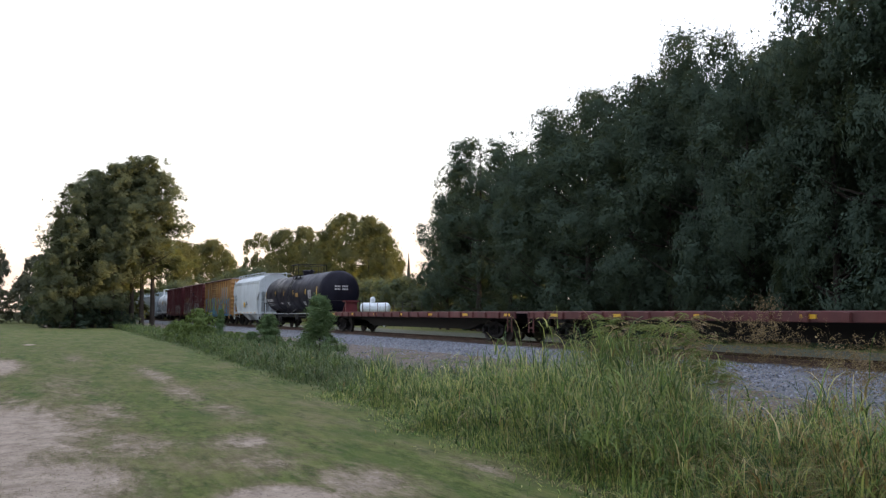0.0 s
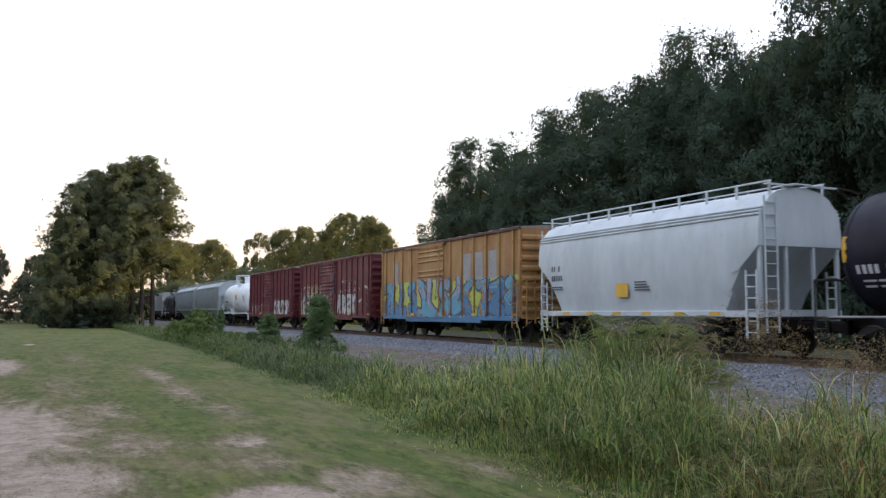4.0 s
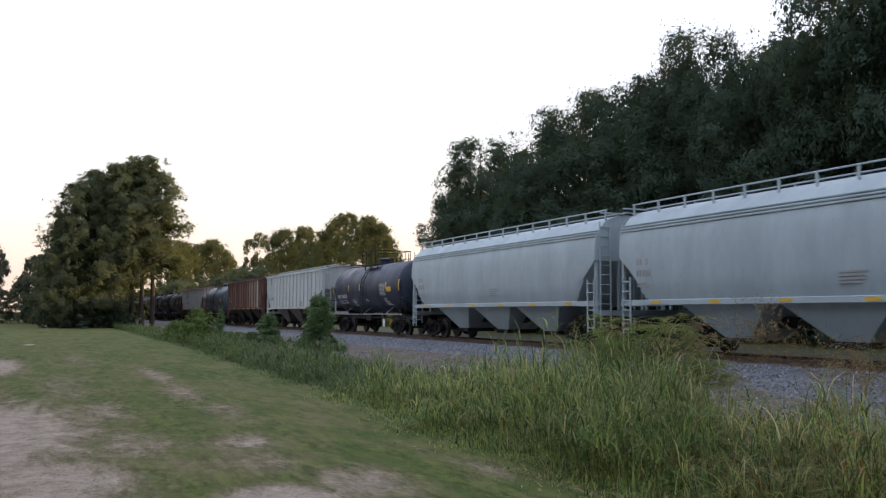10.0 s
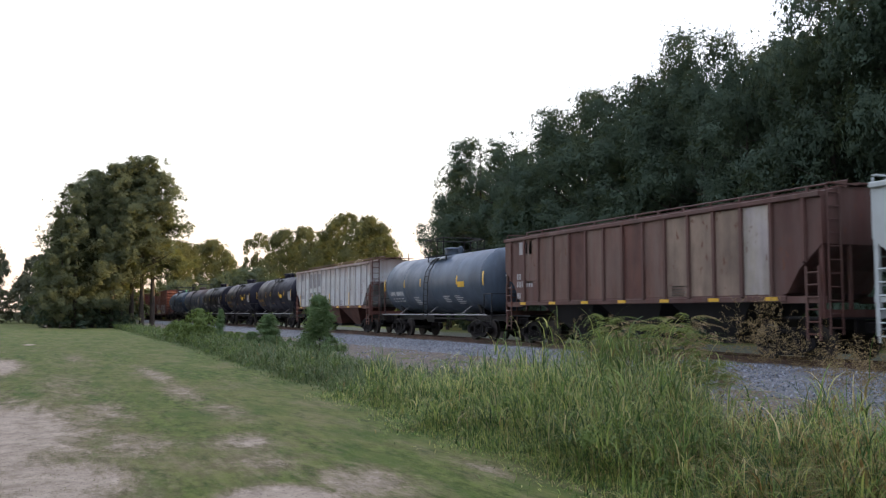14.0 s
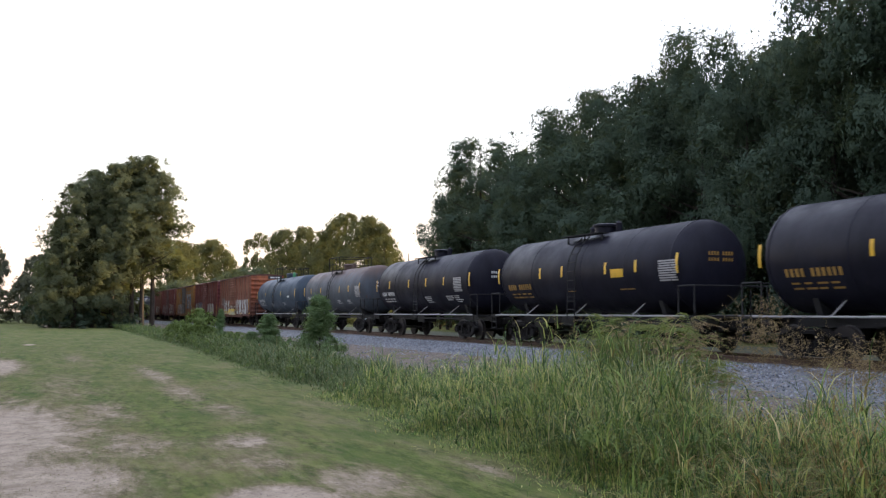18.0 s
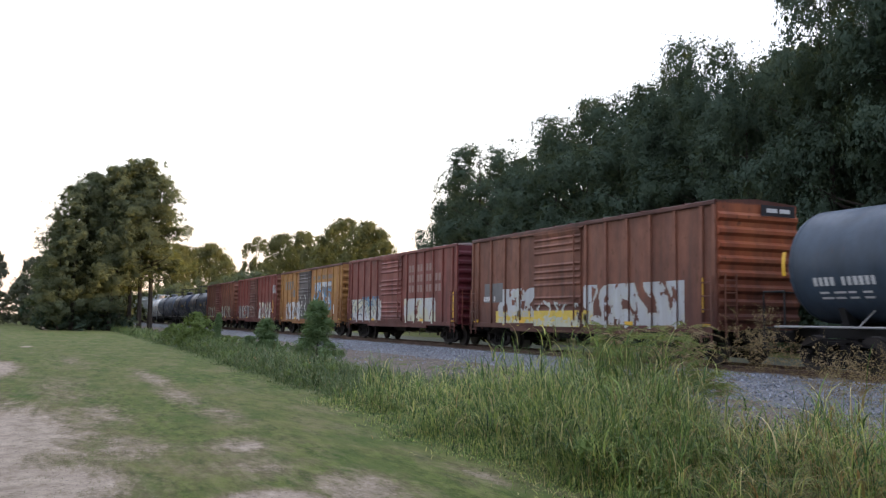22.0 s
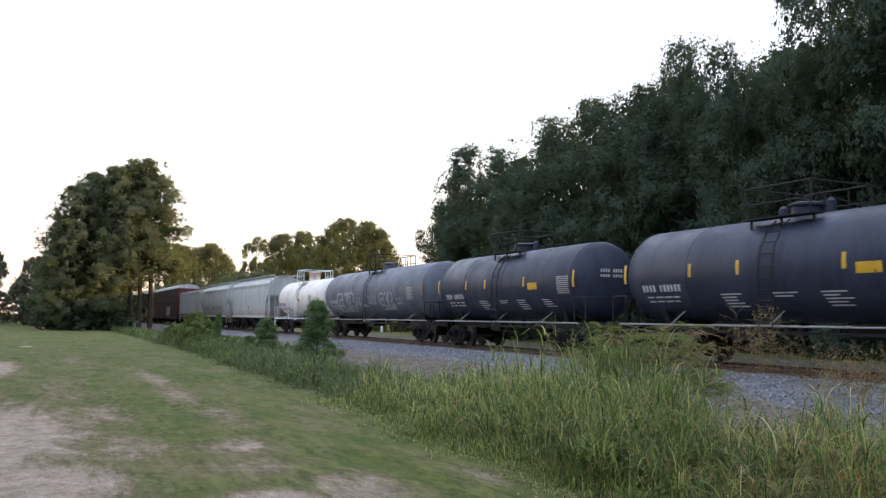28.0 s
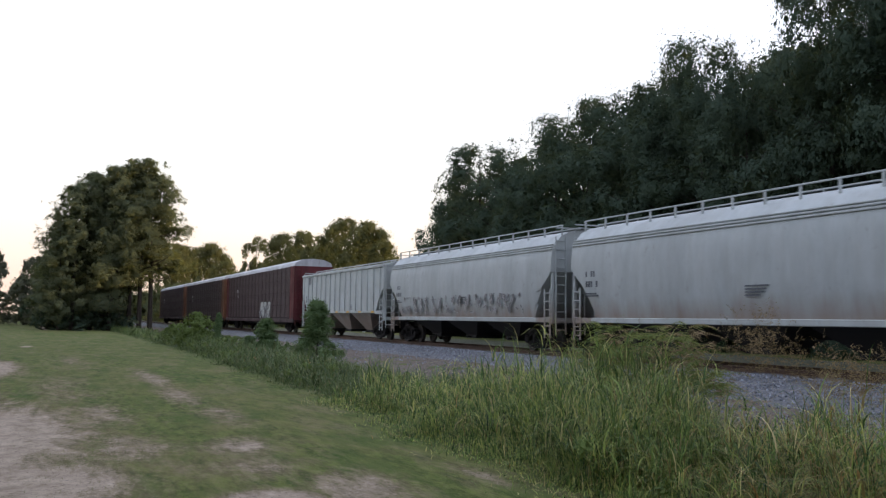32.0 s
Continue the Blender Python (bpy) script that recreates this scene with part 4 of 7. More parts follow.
    part("bottom_gear", Shape().tube((-0.2, 0, 0.85), (-0.2, 0, 1.5), 0.12, n=10).box(-2.6, -1.7, -0.35, 0.35, 0.75, 1.15).tube((1.2, 0.2, 1.0), (2.4, 0.2, 1.0), 0.18, n=10).bar((-h + 3, -0.4, 0.95), (h - 3, -0.4, 0.95), 0.06, 0.08), MAT["under"], car)
    if stripes:
        for k, fx in enumerate(stripes):
            tall = 0.62 if k in (0, len(stripes) - 1) else 0.40
            strip = tank_mark(Shape(), R, cz, -h + fx * L, cz - 0.15 - (tall - 0.40) * 0.5, 0.12, tall)
            part("reflector", strip, MAT[stripe_skin], car, "upright reflective strip")
    if words:
        s = Shape()
        x = -h + name_x * L
        tank_word(s, R, cz, x, cz - 0.55, name_h, 11, rnd)
        for k in range(2):
            for c in range(4):
                tank_mark(s, R, cz, x + 0.1 + c * 0.42, cz - 0.74 - k * 0.13, rnd.uniform(0.22, 0.36), 0.05)
        for fx, rows in prints:
            for k in range(rows):
                tank_mark(s, R, cz, -h + fx * L + k * 0.03, cz - 0.70 - k * 0.085, rnd.uniform(0.5, 0.85), 0.038)
        for k in range(2):
            # the same marks on the head
            for c in range(9):
                if c != 4:
                    x_head = h + 0.015
                    s.box(x_head, x_head + 0.004, -0.50 + c * 0.11, -0.44 + c * 0.11, cz + 0.30 - k * 0.18, cz + 0.42 - k * 0.20)
        part("lettering", s, MAT[words], car, "painted lettering too small to read")
    if placard:
        s = Shape()
        tank_mark(s, R, cz, -h + placard[0] * L, cz - 0.28, 0.72, placard[1])
        part("placard", s, MAT[placard[2]], car, "square painted panel")
    if block:
        s = Shape()
        for k in range(9):
            tank_mark(s, R, cz, -h + block * L + 0.02 * (k % 3), cz + 0.12 - k * 0.075, 0.85, 0.05)
        tagged(part("test_stencil", s, MAT["letter_dim"], car, "block of small worn stencilled lines"), kind="stuff")
    return car, h


def hopper_rings(L, prof, bottom, cut):
    """Cross-sections of a hopper's body: near the ends its lower part rises."""
    h = L / 2
    rings = []
    for x, zb in ((-h, cut), (-h + 0.75, cut - 0.62), (-h + 1.15, cut - 1.2), (-h + 1.45, bottom), (h - 1.45, bottom), (h - 1.15, cut - 1.2), (h - 0.75, cut - 0.62), (h, cut)):
        zb = max(zb, bottom)
        right = [(y, max(z, zb)) for y, z in prof]
        ring = [(x, y, z) for y, z in right] + [(x, -y, z) for y, z in reversed(right)]
        rings.append(ring)
    return rings


def hopper_under(car, h, bays, skin, cut, trim, low):
    """Slope sheets, bays, end frames, ladders and the like, for both kinds of hopper."""
    for s in (-1, 1):
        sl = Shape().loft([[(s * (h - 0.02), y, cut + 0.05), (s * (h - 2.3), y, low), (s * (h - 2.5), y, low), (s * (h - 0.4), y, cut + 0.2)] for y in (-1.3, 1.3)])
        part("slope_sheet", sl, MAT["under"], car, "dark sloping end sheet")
        fr = Shape()
        for y in (-1.42, 1.42):
            fr.bar((s * (h - 0.08), y, 1.1), (s * (h - 0.08), y, cut + 0.1), 0.09, 0.10)
            fr.bar((s * (h - 1.4), y, low - 0.03), (s * h, y, low - 0.03), 0.12, 0.18)
        fr.box(min(s * h, s * (h - 0.14)), max(s * h, s * (h - 0.14)), -1.45, 1.45, 1.12, 1.32)
        fr.box(min(s * h, s * (h - 0.10)), max(s * h, s * (h - 0.10)), -1.45, 1.45, cut, cut + 0.12)
        for y in (-0.5, 0.5):
            fr.bar((s * (h - 0.06), y, 1.2), (s * (h - 0.06), y, cut), 0.08, 0.08)
        part("end_frame", fr, MAT[trim], car)
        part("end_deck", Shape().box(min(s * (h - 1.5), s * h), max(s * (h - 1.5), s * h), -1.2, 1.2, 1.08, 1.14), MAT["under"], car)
        for y in (-1, 1):
            part("ladder", ladder(s * (h - 0.12), s * (h - 0.52), y * 1.50, 0.55, 2.4, 6), MAT[trim], car)
        part("end_ladder", end_ladder(s * (h + 0.06), -1.35, -0.92, 0.7, 4.4, 11), MAT[trim], car)
        add_coupler(car, s * h, s, 0.75)
        add_truck(car, s * (h - 1.65))
    part("centre_sill", Shape().box(-h + 0.2, h - 0.2, -0.17, 0.17, 0.80, 1.12), MAT["under"], car)
    span = (2 * h - 5.0) / bays
    for k in range(bays):
        c = -h + 2.5 + span * (k + 0.5)
        w = span / 2 - 0.05
        bay = Shape().loft([[(c - a, -b, z), (c + a, -b, z), (c + a, b, z), (c - a, b, z)] for a, b, z in ((0.42, 0.62, 0.46), (w * 0.98, 1.34, low + 0.02))])
        bo = part("hopper_bay", bay, MAT[skin], car, "funnel-shaped discharge bay")
        part("outlet_gate", Shape().box(c - 0.5, c + 0.5, -0.7, 0.7, 0.36, 0.52).tube((c, -0.95, 0.44), (c, 0.95, 0.44), 0.04, n=6), MAT["under"], bo)


def roof_walk(car, h, top, trim, half=0.95):
    s = Shape().box(-h - 0.1, h + 0.1, -0.32, 0.32, top + 0.06, top + 0.10)
    for k in range(9):
        x = -h + 0.3 + k * (2 * h - 0.6) / 8
        s.box(x - 0.03, x + 0.03, -0.3, 0.3, top - 0.08, top + 0.06)
    for e in (-1, 1):
        s.box(min(e * h, e * (h + 0.12)), max(e * h, e * (h + 0.12)), -1.3, -0.3, top + 0.02, top + 0.06)
        s.box(min(e * h, e * (h + 0.12)), max(e * h, e * (h + 0.12)), 0.3, 1.3, top + 0.02, top + 0.06)
    part("running_board", s, MAT[trim], car, "grated roof walkway")
    n = int(2 * h / 1.25)
    for y in (-half, half):
        r = Shape().tube((-h + 0.05, y, top + 0.16), (h - 0.05, y, top + 0.16), 0.025, n=6)
        for k in range(n + 1):
            x = -h + 0.1 + k * (2 * h - 0.2) / n
            r.bar((x, y, top - 0.22), (x, y, top + 0.16), 0.05, 0.07)
        part("roof_rail", r, MAT[trim], car)
    hatch = shared("hatch", lambda: Shape().slab(-0.9, 0.9, -0.28, 0.28, 0, 0.12, 0.04).mesh("roof_hatch", MAT["hopper"]))
    for k in range(4):
        part("roof_hatch", hatch, None, car, place=pose(-h + 2.2 + k * (2 * h - 4.4) / 3, 0.62, top - 0.06))


def hopper_car(label, rear, front, skin, bays=3, top=4.68, bay_skin=None, seed=1, words="letter_dim", sill_skin=None, dashes=True, trim=None, low=1.59):
    """A covered hopper with smooth curved sides."""
    L = front - rear
    h = L / 2
    rnd = random.Random(seed)
    car = thing("hopper_car", label, "hopper car", "cars of the freight train", pose((rear + front) / 2, TRACK_Y, RAIL_Z))
    prof = [(1.40, low), (1.47, max(low + 0.1, 1.8)), (1.535, 2.3), (1.55, 2.9), (1.535, 3.45), (1.48, 3.86), (1.40, 4.05), (1.32, 4.14), (1.1, 4.40), (0.75, top - 0.1), (0.3, top)]
    part("body", Shape().loft(hopper_rings(L, prof, low, 3.05)), MAT[skin], car, smooth=True)
    for s in (-1, 1):
        for z, y in ((3.88, 1.49), (3.98, 1.45), (4.07, 1.40)):
            part("eave_bead", Shape().slab(-h, h, s * y - 0.025, s * y + 0.025, z, z + 0.05, 0.01), MAT[skin], car)
        part("side_sill", Shape().slab(-h + 1.2, h - 1.2, s * 1.42 - 0.07, s * 1.42 + 0.07, low - 0.12, low + 0.06, 0.02), MAT[sill_skin or skin], car)
    hopper_under(car, h, bays, bay_skin or skin, 3.05, trim or skin, low)
    roof_walk(car, h, top, trim or skin, 0.98)
    side = lambda x: -1.556
    s = Shape()
    word(s, -h + 0.95, -1.555, 2.75, 0.2, 4, rnd)
    word(s, -h + 0.95, -1.553, 2.4, 0.2, 5, rnd)
    fine_print(s, -h + 0.95, -1.548, 2.15, 0.8, 2, rnd)
    fine_print(s, h * 0.05, -1.545, 2.2, 0.9, 4, rnd)
    part("lettering", s, MAT[words], car, "painted lettering too small to read")
    if dashes:
        strip = shared(("dash", low), lambda: Shape().box(0, 0.45, -1.502, -1.485, low - 0.07, low + 0.02).mesh("reflector", MAT["reflector"]))
        for k in range(6):
            part("reflector", strip, None, car, "yellow reflective strip", place=pose(-h + 1.6 + k * (L - 3.6) / 5, 0, 0))
    return car, side, h


def ribbed_hopper(label, rear, front, skin, ribs=16, bays=3, top=4.42, bay_skin=None, seed=1, words="letter_dark", trim=None, dashes=True, low=1.60):
    """A covered hopper with flat sides and upright ribs."""
    L = front - rear
    h = L / 2
    rnd = random.Random(seed)
    half, cut = 1.49, 2.95
    car = thing("ribbed_hopper_car", label, "hopper car", "cars of the freight train", pose((rear + front) / 2, TRACK_Y, RAIL_Z))
    prof = [(1.44, low), (half, low + 0.05), (half, 2.2), (half, 3.4), (half, 4.18), (1.40, 4.26), (0.9, top - 0.05), (0.3, top)]
    part("body", Shape().loft(hopper_rings(L, prof, low, cut)), MAT[skin], car)
    xs = [-h + L * (k + 0.5) / ribs for k in range(ribs)]
    for x in xs:
        zb = low + 0.02 if abs(x) < h - 1.5 else low + 0.02 + (cut - low) * max(0, (abs(x) - h + 1.5) / 1.5)
        rib = shared(("rib", skin, round(zb, 2)), lambda: Shape().prism([(-half - 0.075, zb + 0.05), (-half + 0.01, zb), (-half + 0.01, 4.2), (-half - 0.075, 4.12)], -0.05, 0.05).mesh("rib", MAT[skin]))
        part("rib", rib, None, car, place=pose(x, 0, 0))
        part("rib", rib, None, car, place=pose(x, 0, 0, 0, 0, 180))
    for s in (-1, 1):
        part("top_rail", Shape().slab(-h, h, s * half - 0.08, s * half + 0.08, 4.12, 4.26, 0.02), MAT[skin], car)
        part("side_sill", Shape().slab(-h + 1.2, h - 1.2, s * 1.44 - 0.07, s * 1.44 + 0.07, low - 0.08, low + 0.08, 0.02), MAT[trim or skin], car)
    hopper_under(car, h, bays, bay_skin or skin, cut, trim or skin, low)
    roof_walk(car, h, top, trim or skin, 0.5)
    side = RibSide(xs, half, 0.075, 0.10)
    s = Shape()
    for a, b, z, hh in ((1.2, 3, 3.55, 0.5), (1.0, 2, 2.55, 0.24), (1.0, 7, 2.25, 0.24), (1.0, 2, 1.8, 0.22)):
        word(s, -h + a, -half - 0.006, z, hh, b, rnd)
    fine_print(s, h * 0.3, -half - 0.006, 2.0, 0.7, 4, rnd)
    part("lettering", s, MAT[words], car, "worn painted lettering")
    if dashes:
        strip = shared("rib_dash", lambda: Shape().box(0, 0.42, -1.522, -1.505, low - 0.05, low + 0.05).mesh("reflector", MAT["reflector"]))
        for k in range(7):
            part("reflector", strip, None, car, "yellow reflective strip", place=pose(-h + 1.3 + k * (L - 3.2) / 6, 0, 0))
    return car, side, h


def flat_car(label, rear, front, hitch=None):
    L = front - rear
    h = L / 2
    car = thing("flatcar", label, "flatcar", "cars of the freight train", pose((rear + front) / 2, TRACK_Y, RAIL_Z))
    part("deck", Shape().slab(-h, h, -1.42, 1.42, 1.20, 1.27, 0.01), MAT["deck"], car, "pale worn steel deck")
    for s in (-1, 1):
        b = Shape().slab(-h, h, s * 1.42 - 0.05, s * 1.42 + 0.05, 1.00, 1.29, 0.02)
        part("side_sill", b, MAT["flat"], car)
        strip = shared("flat_dash", lambda: Shape().box(0, 0.5, -0.004, 0.004, 1.09, 1.20).mesh("reflector", MAT["reflector"]))
        for k in range(7):
            part("reflector", strip, None, car, "yellow reflective strip", place=pose(-h + 1.75 + k * (L - 2.6) / 6, s * 1.478, 0))
        pocket = shared("stake_pocket", lambda: Shape().slab(-0.09, 0.09, -0.05, 0.05, 1.0, 1.25, 0.01).mesh("stake_pocket", MAT["flat"]))
        for k in range(20):
            part("stake_pocket", pocket, None, car, place=pose(-h + 1.3 + k * (L - 2.6) / 19, s * 1.50, 0))
        add_coupler(car, s * h, s, 0.5)
        add_truck(car, s * (h - 2.6))
        part("ladder", ladder(s * (h - 0.15), s * (h - 0.5), -1.5, 0.45, 1.22, 2), MAT["flat"], car)
    sill = Shape()
    sill.loft([[(x, -0.3, 1.2), (x, 0.3, 1.2), (x, 0.3, z), (x, -0.3, z)] for x, z in ((-h, 0.8), (-h * 0.62, 0.75), (-h * 0.5, 0.45), (h * 0.5, 0.45), (h * 0.62, 0.75), (h, 0.8))])
    part("centre_sill", sill, MAT["under"], car)
    bearer = shared("cross_bearer", lambda: Shape().box(-0.05, 0.05, -1.36, 1.36, 1.0, 1.196).mesh("cross_bearer", MAT["under"]))
    for k in range(14):
        part("cross_bearer", bearer, None, car, place=pose(-h * 0.92 + k * h * 1.84 / 13, 0, 0))
    if hitch is not None:
        s = Shape().box(hitch - 0.25, hitch + 0.35, -0.5, 0.5, 1.95, 2.05).bar((hitch - 0.7, -0.3, 1.2), (hitch, -0.3, 2.0), 0.1, 0.12).bar((hitch - 0.7, 0.3, 1.2), (hitch, 0.3, 2.0), 0.1, 0.12)
        s.box(hitch - 0.02, hitch + 0.2, -0.4, 0.4, 1.2, 1.95)
        part("trailer_hitch", s, MAT["oxide"], car, "raised red trailer hitch")
    return car


def autorack(label, rear, front, seed, end="rack_end"):
    L = front - rear
    h = L / 2
    rnd = random.Random(seed)
    car = thing("autorack_car", label, "autorack", "cars of the freight train", pose((rear + front) / 2, TRACK_Y, RAIL_Z))
    half = 1.50
    part("body", Shape().box(-h + 0.1, h - 0.1, -half + 0.06, half - 0.06, 1.0, 5.2), MAT["under"], car)
    part("roof", Shape().loft([[(x, -half - 0.02, 5.12), (x, -half + 0.12, 5.42), (x, -half * 0.55, 5.66), (x, 0, 5.74), (x, half * 0.55, 5.66), (x, half - 0.12, 5.42), (x, half + 0.02, 5.12)] for x in (-h + 0.05, h - 0.05)]), MAT["rack_roof"], car, "dull galvanised arched roof", smooth=True)
    n = 18
    step = (L - 2.4) / n
    panel = Shape().box(-step / 2 + 0.03, step / 2 - 0.03, -half - 0.015, -half + 0.02, 0, 0.96)
    for k in range(6):
        panel.loft([[(x, -half - 0.015, 0.08 + k * 0.15), (x, -half - 0.035, 0.12 + k * 0.15), (x, -half - 0.015, 0.16 + k * 0.15)] for x in (-step / 2 + 0.03, step / 2 - 0.03)])
    panel = panel.mesh("side_panel", MAT["rack"])
    post = Shape().box(-0.05, 0.05, -half - 0.05, -half + 0.03, 1.0, 5.15).mesh("post", MAT["rack"])
    for side in (0, 180):
        for k in range(n):
            for z in (1.2, 2.18, 3.16, 4.14):
                part("side_panel", panel, None, car, place=pose(0, 0, 0, 0, 0, side) @ pose(-h + 1.2 + step * (k + 0.5), 0, z))
        for k in range(n + 1):
            part("post", post, None, car, place=pose(0, 0, 0, 0, 0, side) @ pose(-h + 1.2 + step * k, 0, 0))
    for s in (-1, 1):
        e = Shape().box(min(s * h, s * (h - 1.15)), max(s * h, s * (h - 1.15)), -half - 0.03, half + 0.03, 1.0, 5.14)
        for k in range(5):
            z = 1.3 + k * 0.75
            e.box(min(s * h, s * (h + 0.06)), max(s * h, s * (h + 0.06)), -1.3, 1.3, z, z + 0.12)
        part("end_door", e, MAT[end], car, "rusty brown folding end door")
        part("side_sill", Shape().slab(-h, h, s * half - 0.06, s * half + 0.06, 0.82, 1.12, 0.02), MAT["rack"], car)
        add_coupler(car, s * h, s, 0.75)
        add_truck(car, s * (h - 3.0))
        part("end_ladder", end_ladder(s * (h + 0.1), -1.4, -1.0, 0.7, 5.0, 12), MAT[end], car)
    part("centre_sill", Shape().box(-h, h, -0.3, 0.3, 0.6, 1.0), MAT["under"], car)
    s = Shape()
    word(s, -h + L * 0.20, -half - 0.054, 3.5, 0.3, 3, rnd)
    word(s, -h + L * 0.215, -half - 0.054, 3.05, 0.25, 2, rnd)
    part("lettering", s, MAT["letter"], car, "white lettering too small to read")
    return car, (lambda x: -half - 0.055), h


def build_train():
    cars = []
    A = MAT
    cars.append(flat_car("long empty red flatcar with a worn steel deck", -30.5, -3.7))
    cars.append(flat_car("empty red flatcar with a raised trailer hitch", -58.2, -31.6, hitch=-12.2))
    c, h = tank_car("long glossy black tank car with yellow strips", -76.2, -59.1, "black", R=1.50, cz=2.70, stripes=(0.03, 0.22, 0.385, 0.555, 0.76, 0.93), placard=(0.60, 0.3, "letter_gold"), seed=3, prints=((0.30, 2), (0.42, 3), (0.70, 3)), block=0.80, name_x=0.05)
    cars.append(c)
    c, skin, h = hopper_car("short white two-bay covered hopper car", -89.86, -78.37, "hopper_white", bays=2, seed=4, words="letter_dark", low=1.24)
    part("placard", Shape().box(-0.7, -0.05, -1.562, -1.556, 1.75, 2.2), A["reflector"], c, "yellow square panel")
    cars.append(c)
    c, skin, h = boxcar("ochre boxcar with blue and lime graffiti and a brown door", -107.25, -91.33, "ochre", "ochre", (-2.6, 0.45), 13, 4.79, seed=5, sill_skin="g_blue", rail_skin="door_brown")
    graffiti(c, -h + 0.15, -2.9, 1.02, 2.85, [A["g_cyan"], A["g_navy"], A["g_blue"], A["g_green"]], 51, skin, label="spiky cyan and navy sprayed letters over lime")
    graffiti(c, -2.9, 2.6, 1.02, 2.95, [A["g_silver"], A["g_navy"], A["g_cyan"], A["g_green"]], 57, skin, label="silver sprayed letters with navy edges over lime")
    graffiti(c, 2.6, h - 0.2, 1.02, 2.8, [A["g_cyan"], A["g_navy"], A["g_blue"], A["g_green"]], 53, skin, label="blue sprayed letters over lime")
    for x, w in ((-6.2, 0.65), (2.6, 0.75), (3.8, 0.75), (5.1, 0.75)):
        part("paint_patch", Shape().box(x, x + w, -1.508, -1.496, 2.7, 3.9), A["letter_dim"], c, "pale patch of cover-up paint")
    cars.append(c)
    c, skin, h = boxcar("oxide red boxcar covered with white graffiti", -124.75, -109.08, "oxide", None, (-2.35, 0.75), 15, 4.79, seed=6)
    graffiti(c, 1.1, 4.9, 1.15, 2.45, [A["g_white"], A["g_grey"], A["g_pale"], None], 61, skin, label="bold white sprayed letters", letters=[A_, R_, E_, K_])
    graffiti(c, -h + 0.3, -2.5, 1.1, 2.5, [A["g_grey"], A["g_pale"], A["g_pale"], None], 62, skin, label="grey and white sprayed letters", fill=0.8)
    graffiti(c, -h + 0.4, -2.2, 2.5, 3.15, [A["g_pale"], A["g_pale"], None, None], 63, skin, "tag", "pale thin sprayed tag", fill=0.75)
    graffiti(c, 2.0, 5.0, 2.5, 3.4, [A["g_pale"], A["g_pale"], None, None], 64, skin, "tag", "pale thin sprayed tag", fill=0.6)
    graffiti(c, -1.9, 0.5, 1.3, 2.6, [A["g_pale"], A["g_pale"], None, None], 65, skin, "tag", "pale scrawl on the door", fill=0.5)
    graffiti(c, 5.2, h - 0.3, 1.2, 2.9, [A["g_pale"], A["g_pale"], None, None], 66, skin, "tag", "pale thin sprayed tag", fill=0.45)
    step = (109.08 - 124.75) / -15
    for k in (1, 2, 3):
        x = -h + step * (k + 0.5)
        part("company_mark", Shape().bar((x + 0.3, -1.506, 2.5), (x + 0.3, -1.506, 3.2), 0.012, 0.11).bar((x + 0.36, -1.506, 2.86), (x + 0.72, -1.506, 3.2 if k != 2 else 2.54), 0.012, 0.10), A["letter_gold"], c, "worn gold painted mark")
        part("number_panel", Shape().box(x + 0.12, x + 0.92, -1.510, -1.503, 1.98, 2.28), A["g_black"], c, "black painted panel")
    graffiti(c, -h + 1.4, -h + 5.2, 1.05, 2.0, [A["g_grey"], A["bluegrey"], A["g_pale"], None], 67, skin, label="grey and blue sprayed letters", fill=0.7)
    for z in (3.35, 2.5):
        part("paint_patch", Shape().box(0.15, 0.7, -1.612, -1.56, z, z + 0.4), A["bluegrey"], c, "blue-grey cover-up patch")
    cars.append(c)
    c, skin, h = boxcar("dark maroon boxcar with pale graffiti along its base", -142.5, -126.6, "maroon", None, (-2.0, 1.1), 13, 4.79, seed=7)
    graffiti(c, 1.4, 6.4, 1.1, 2.25, [A["g_pale"], A["g_grey"], A["g_white"], None], 71, skin, label="pale sprayed letters", fill=0.85)
    graffiti(c, -h + 0.8, -2.2, 1.05, 2.0, [A["g_pale"], A["g_pale"], None, None], 72, skin, "tag", "pale scrawled tag", fill=0.6)
    s = Shape()
    rnd = random.Random(7)
    for x, z, hh, k in ((-h + 0.6, 1.9, 0.16, 4), (-h + 0.7, 1.55, 0.12, 3), (-h + 0.7, 1.35, 0.1, 4), (-2.4, 3.3, 0.1, 4), (-0.2, 3.35, 0.1, 6)):
        word(s, x, -1.508, z, hh, k, rnd)
    s.box(-2.5, -2.25, -1.512, -1.506, 2.55, 2.85)
    part("lettering", s, A["letter_dim"], c, "worn lettering too small to read")
    cars.append(c)
    c, h = tank_car("clean white tank car with white railings", -156.6, -143.9, "white", R=1.43, cz=2.78, trim="white", pipe="white", stripes=(0.03, 0.25, 0.48, 0.66, 0.93), words="letter_dark", placard=(0.53, 0.5, "reflector"), cage=2.0, seed=8, block=0.80, prints=((0.24, 5), (0.52, 3)), name_x=0.07)
    cars.append(c)
    for a, b, k in ((-175.6, -158.75, 9), (-193.8, -177.05, 10)):
        cars.append(hopper_car("light grey three-bay covered hopper car with curved sides", a, b, "hopper", seed=k)[0])
    c, h = tank_car("dark blue-grey tank car with yellow strips", -207.95, -195.4, "charcoal", stripes=(0.02, 0.27, 0.44, 0.80, 0.96), placard=(0.81, 0.26, "reflector"), seed=11, block=0.72, dome="rails", prints=((0.30, 5), (0.5, 2), (0.75, 5)))
    cars.append(c)
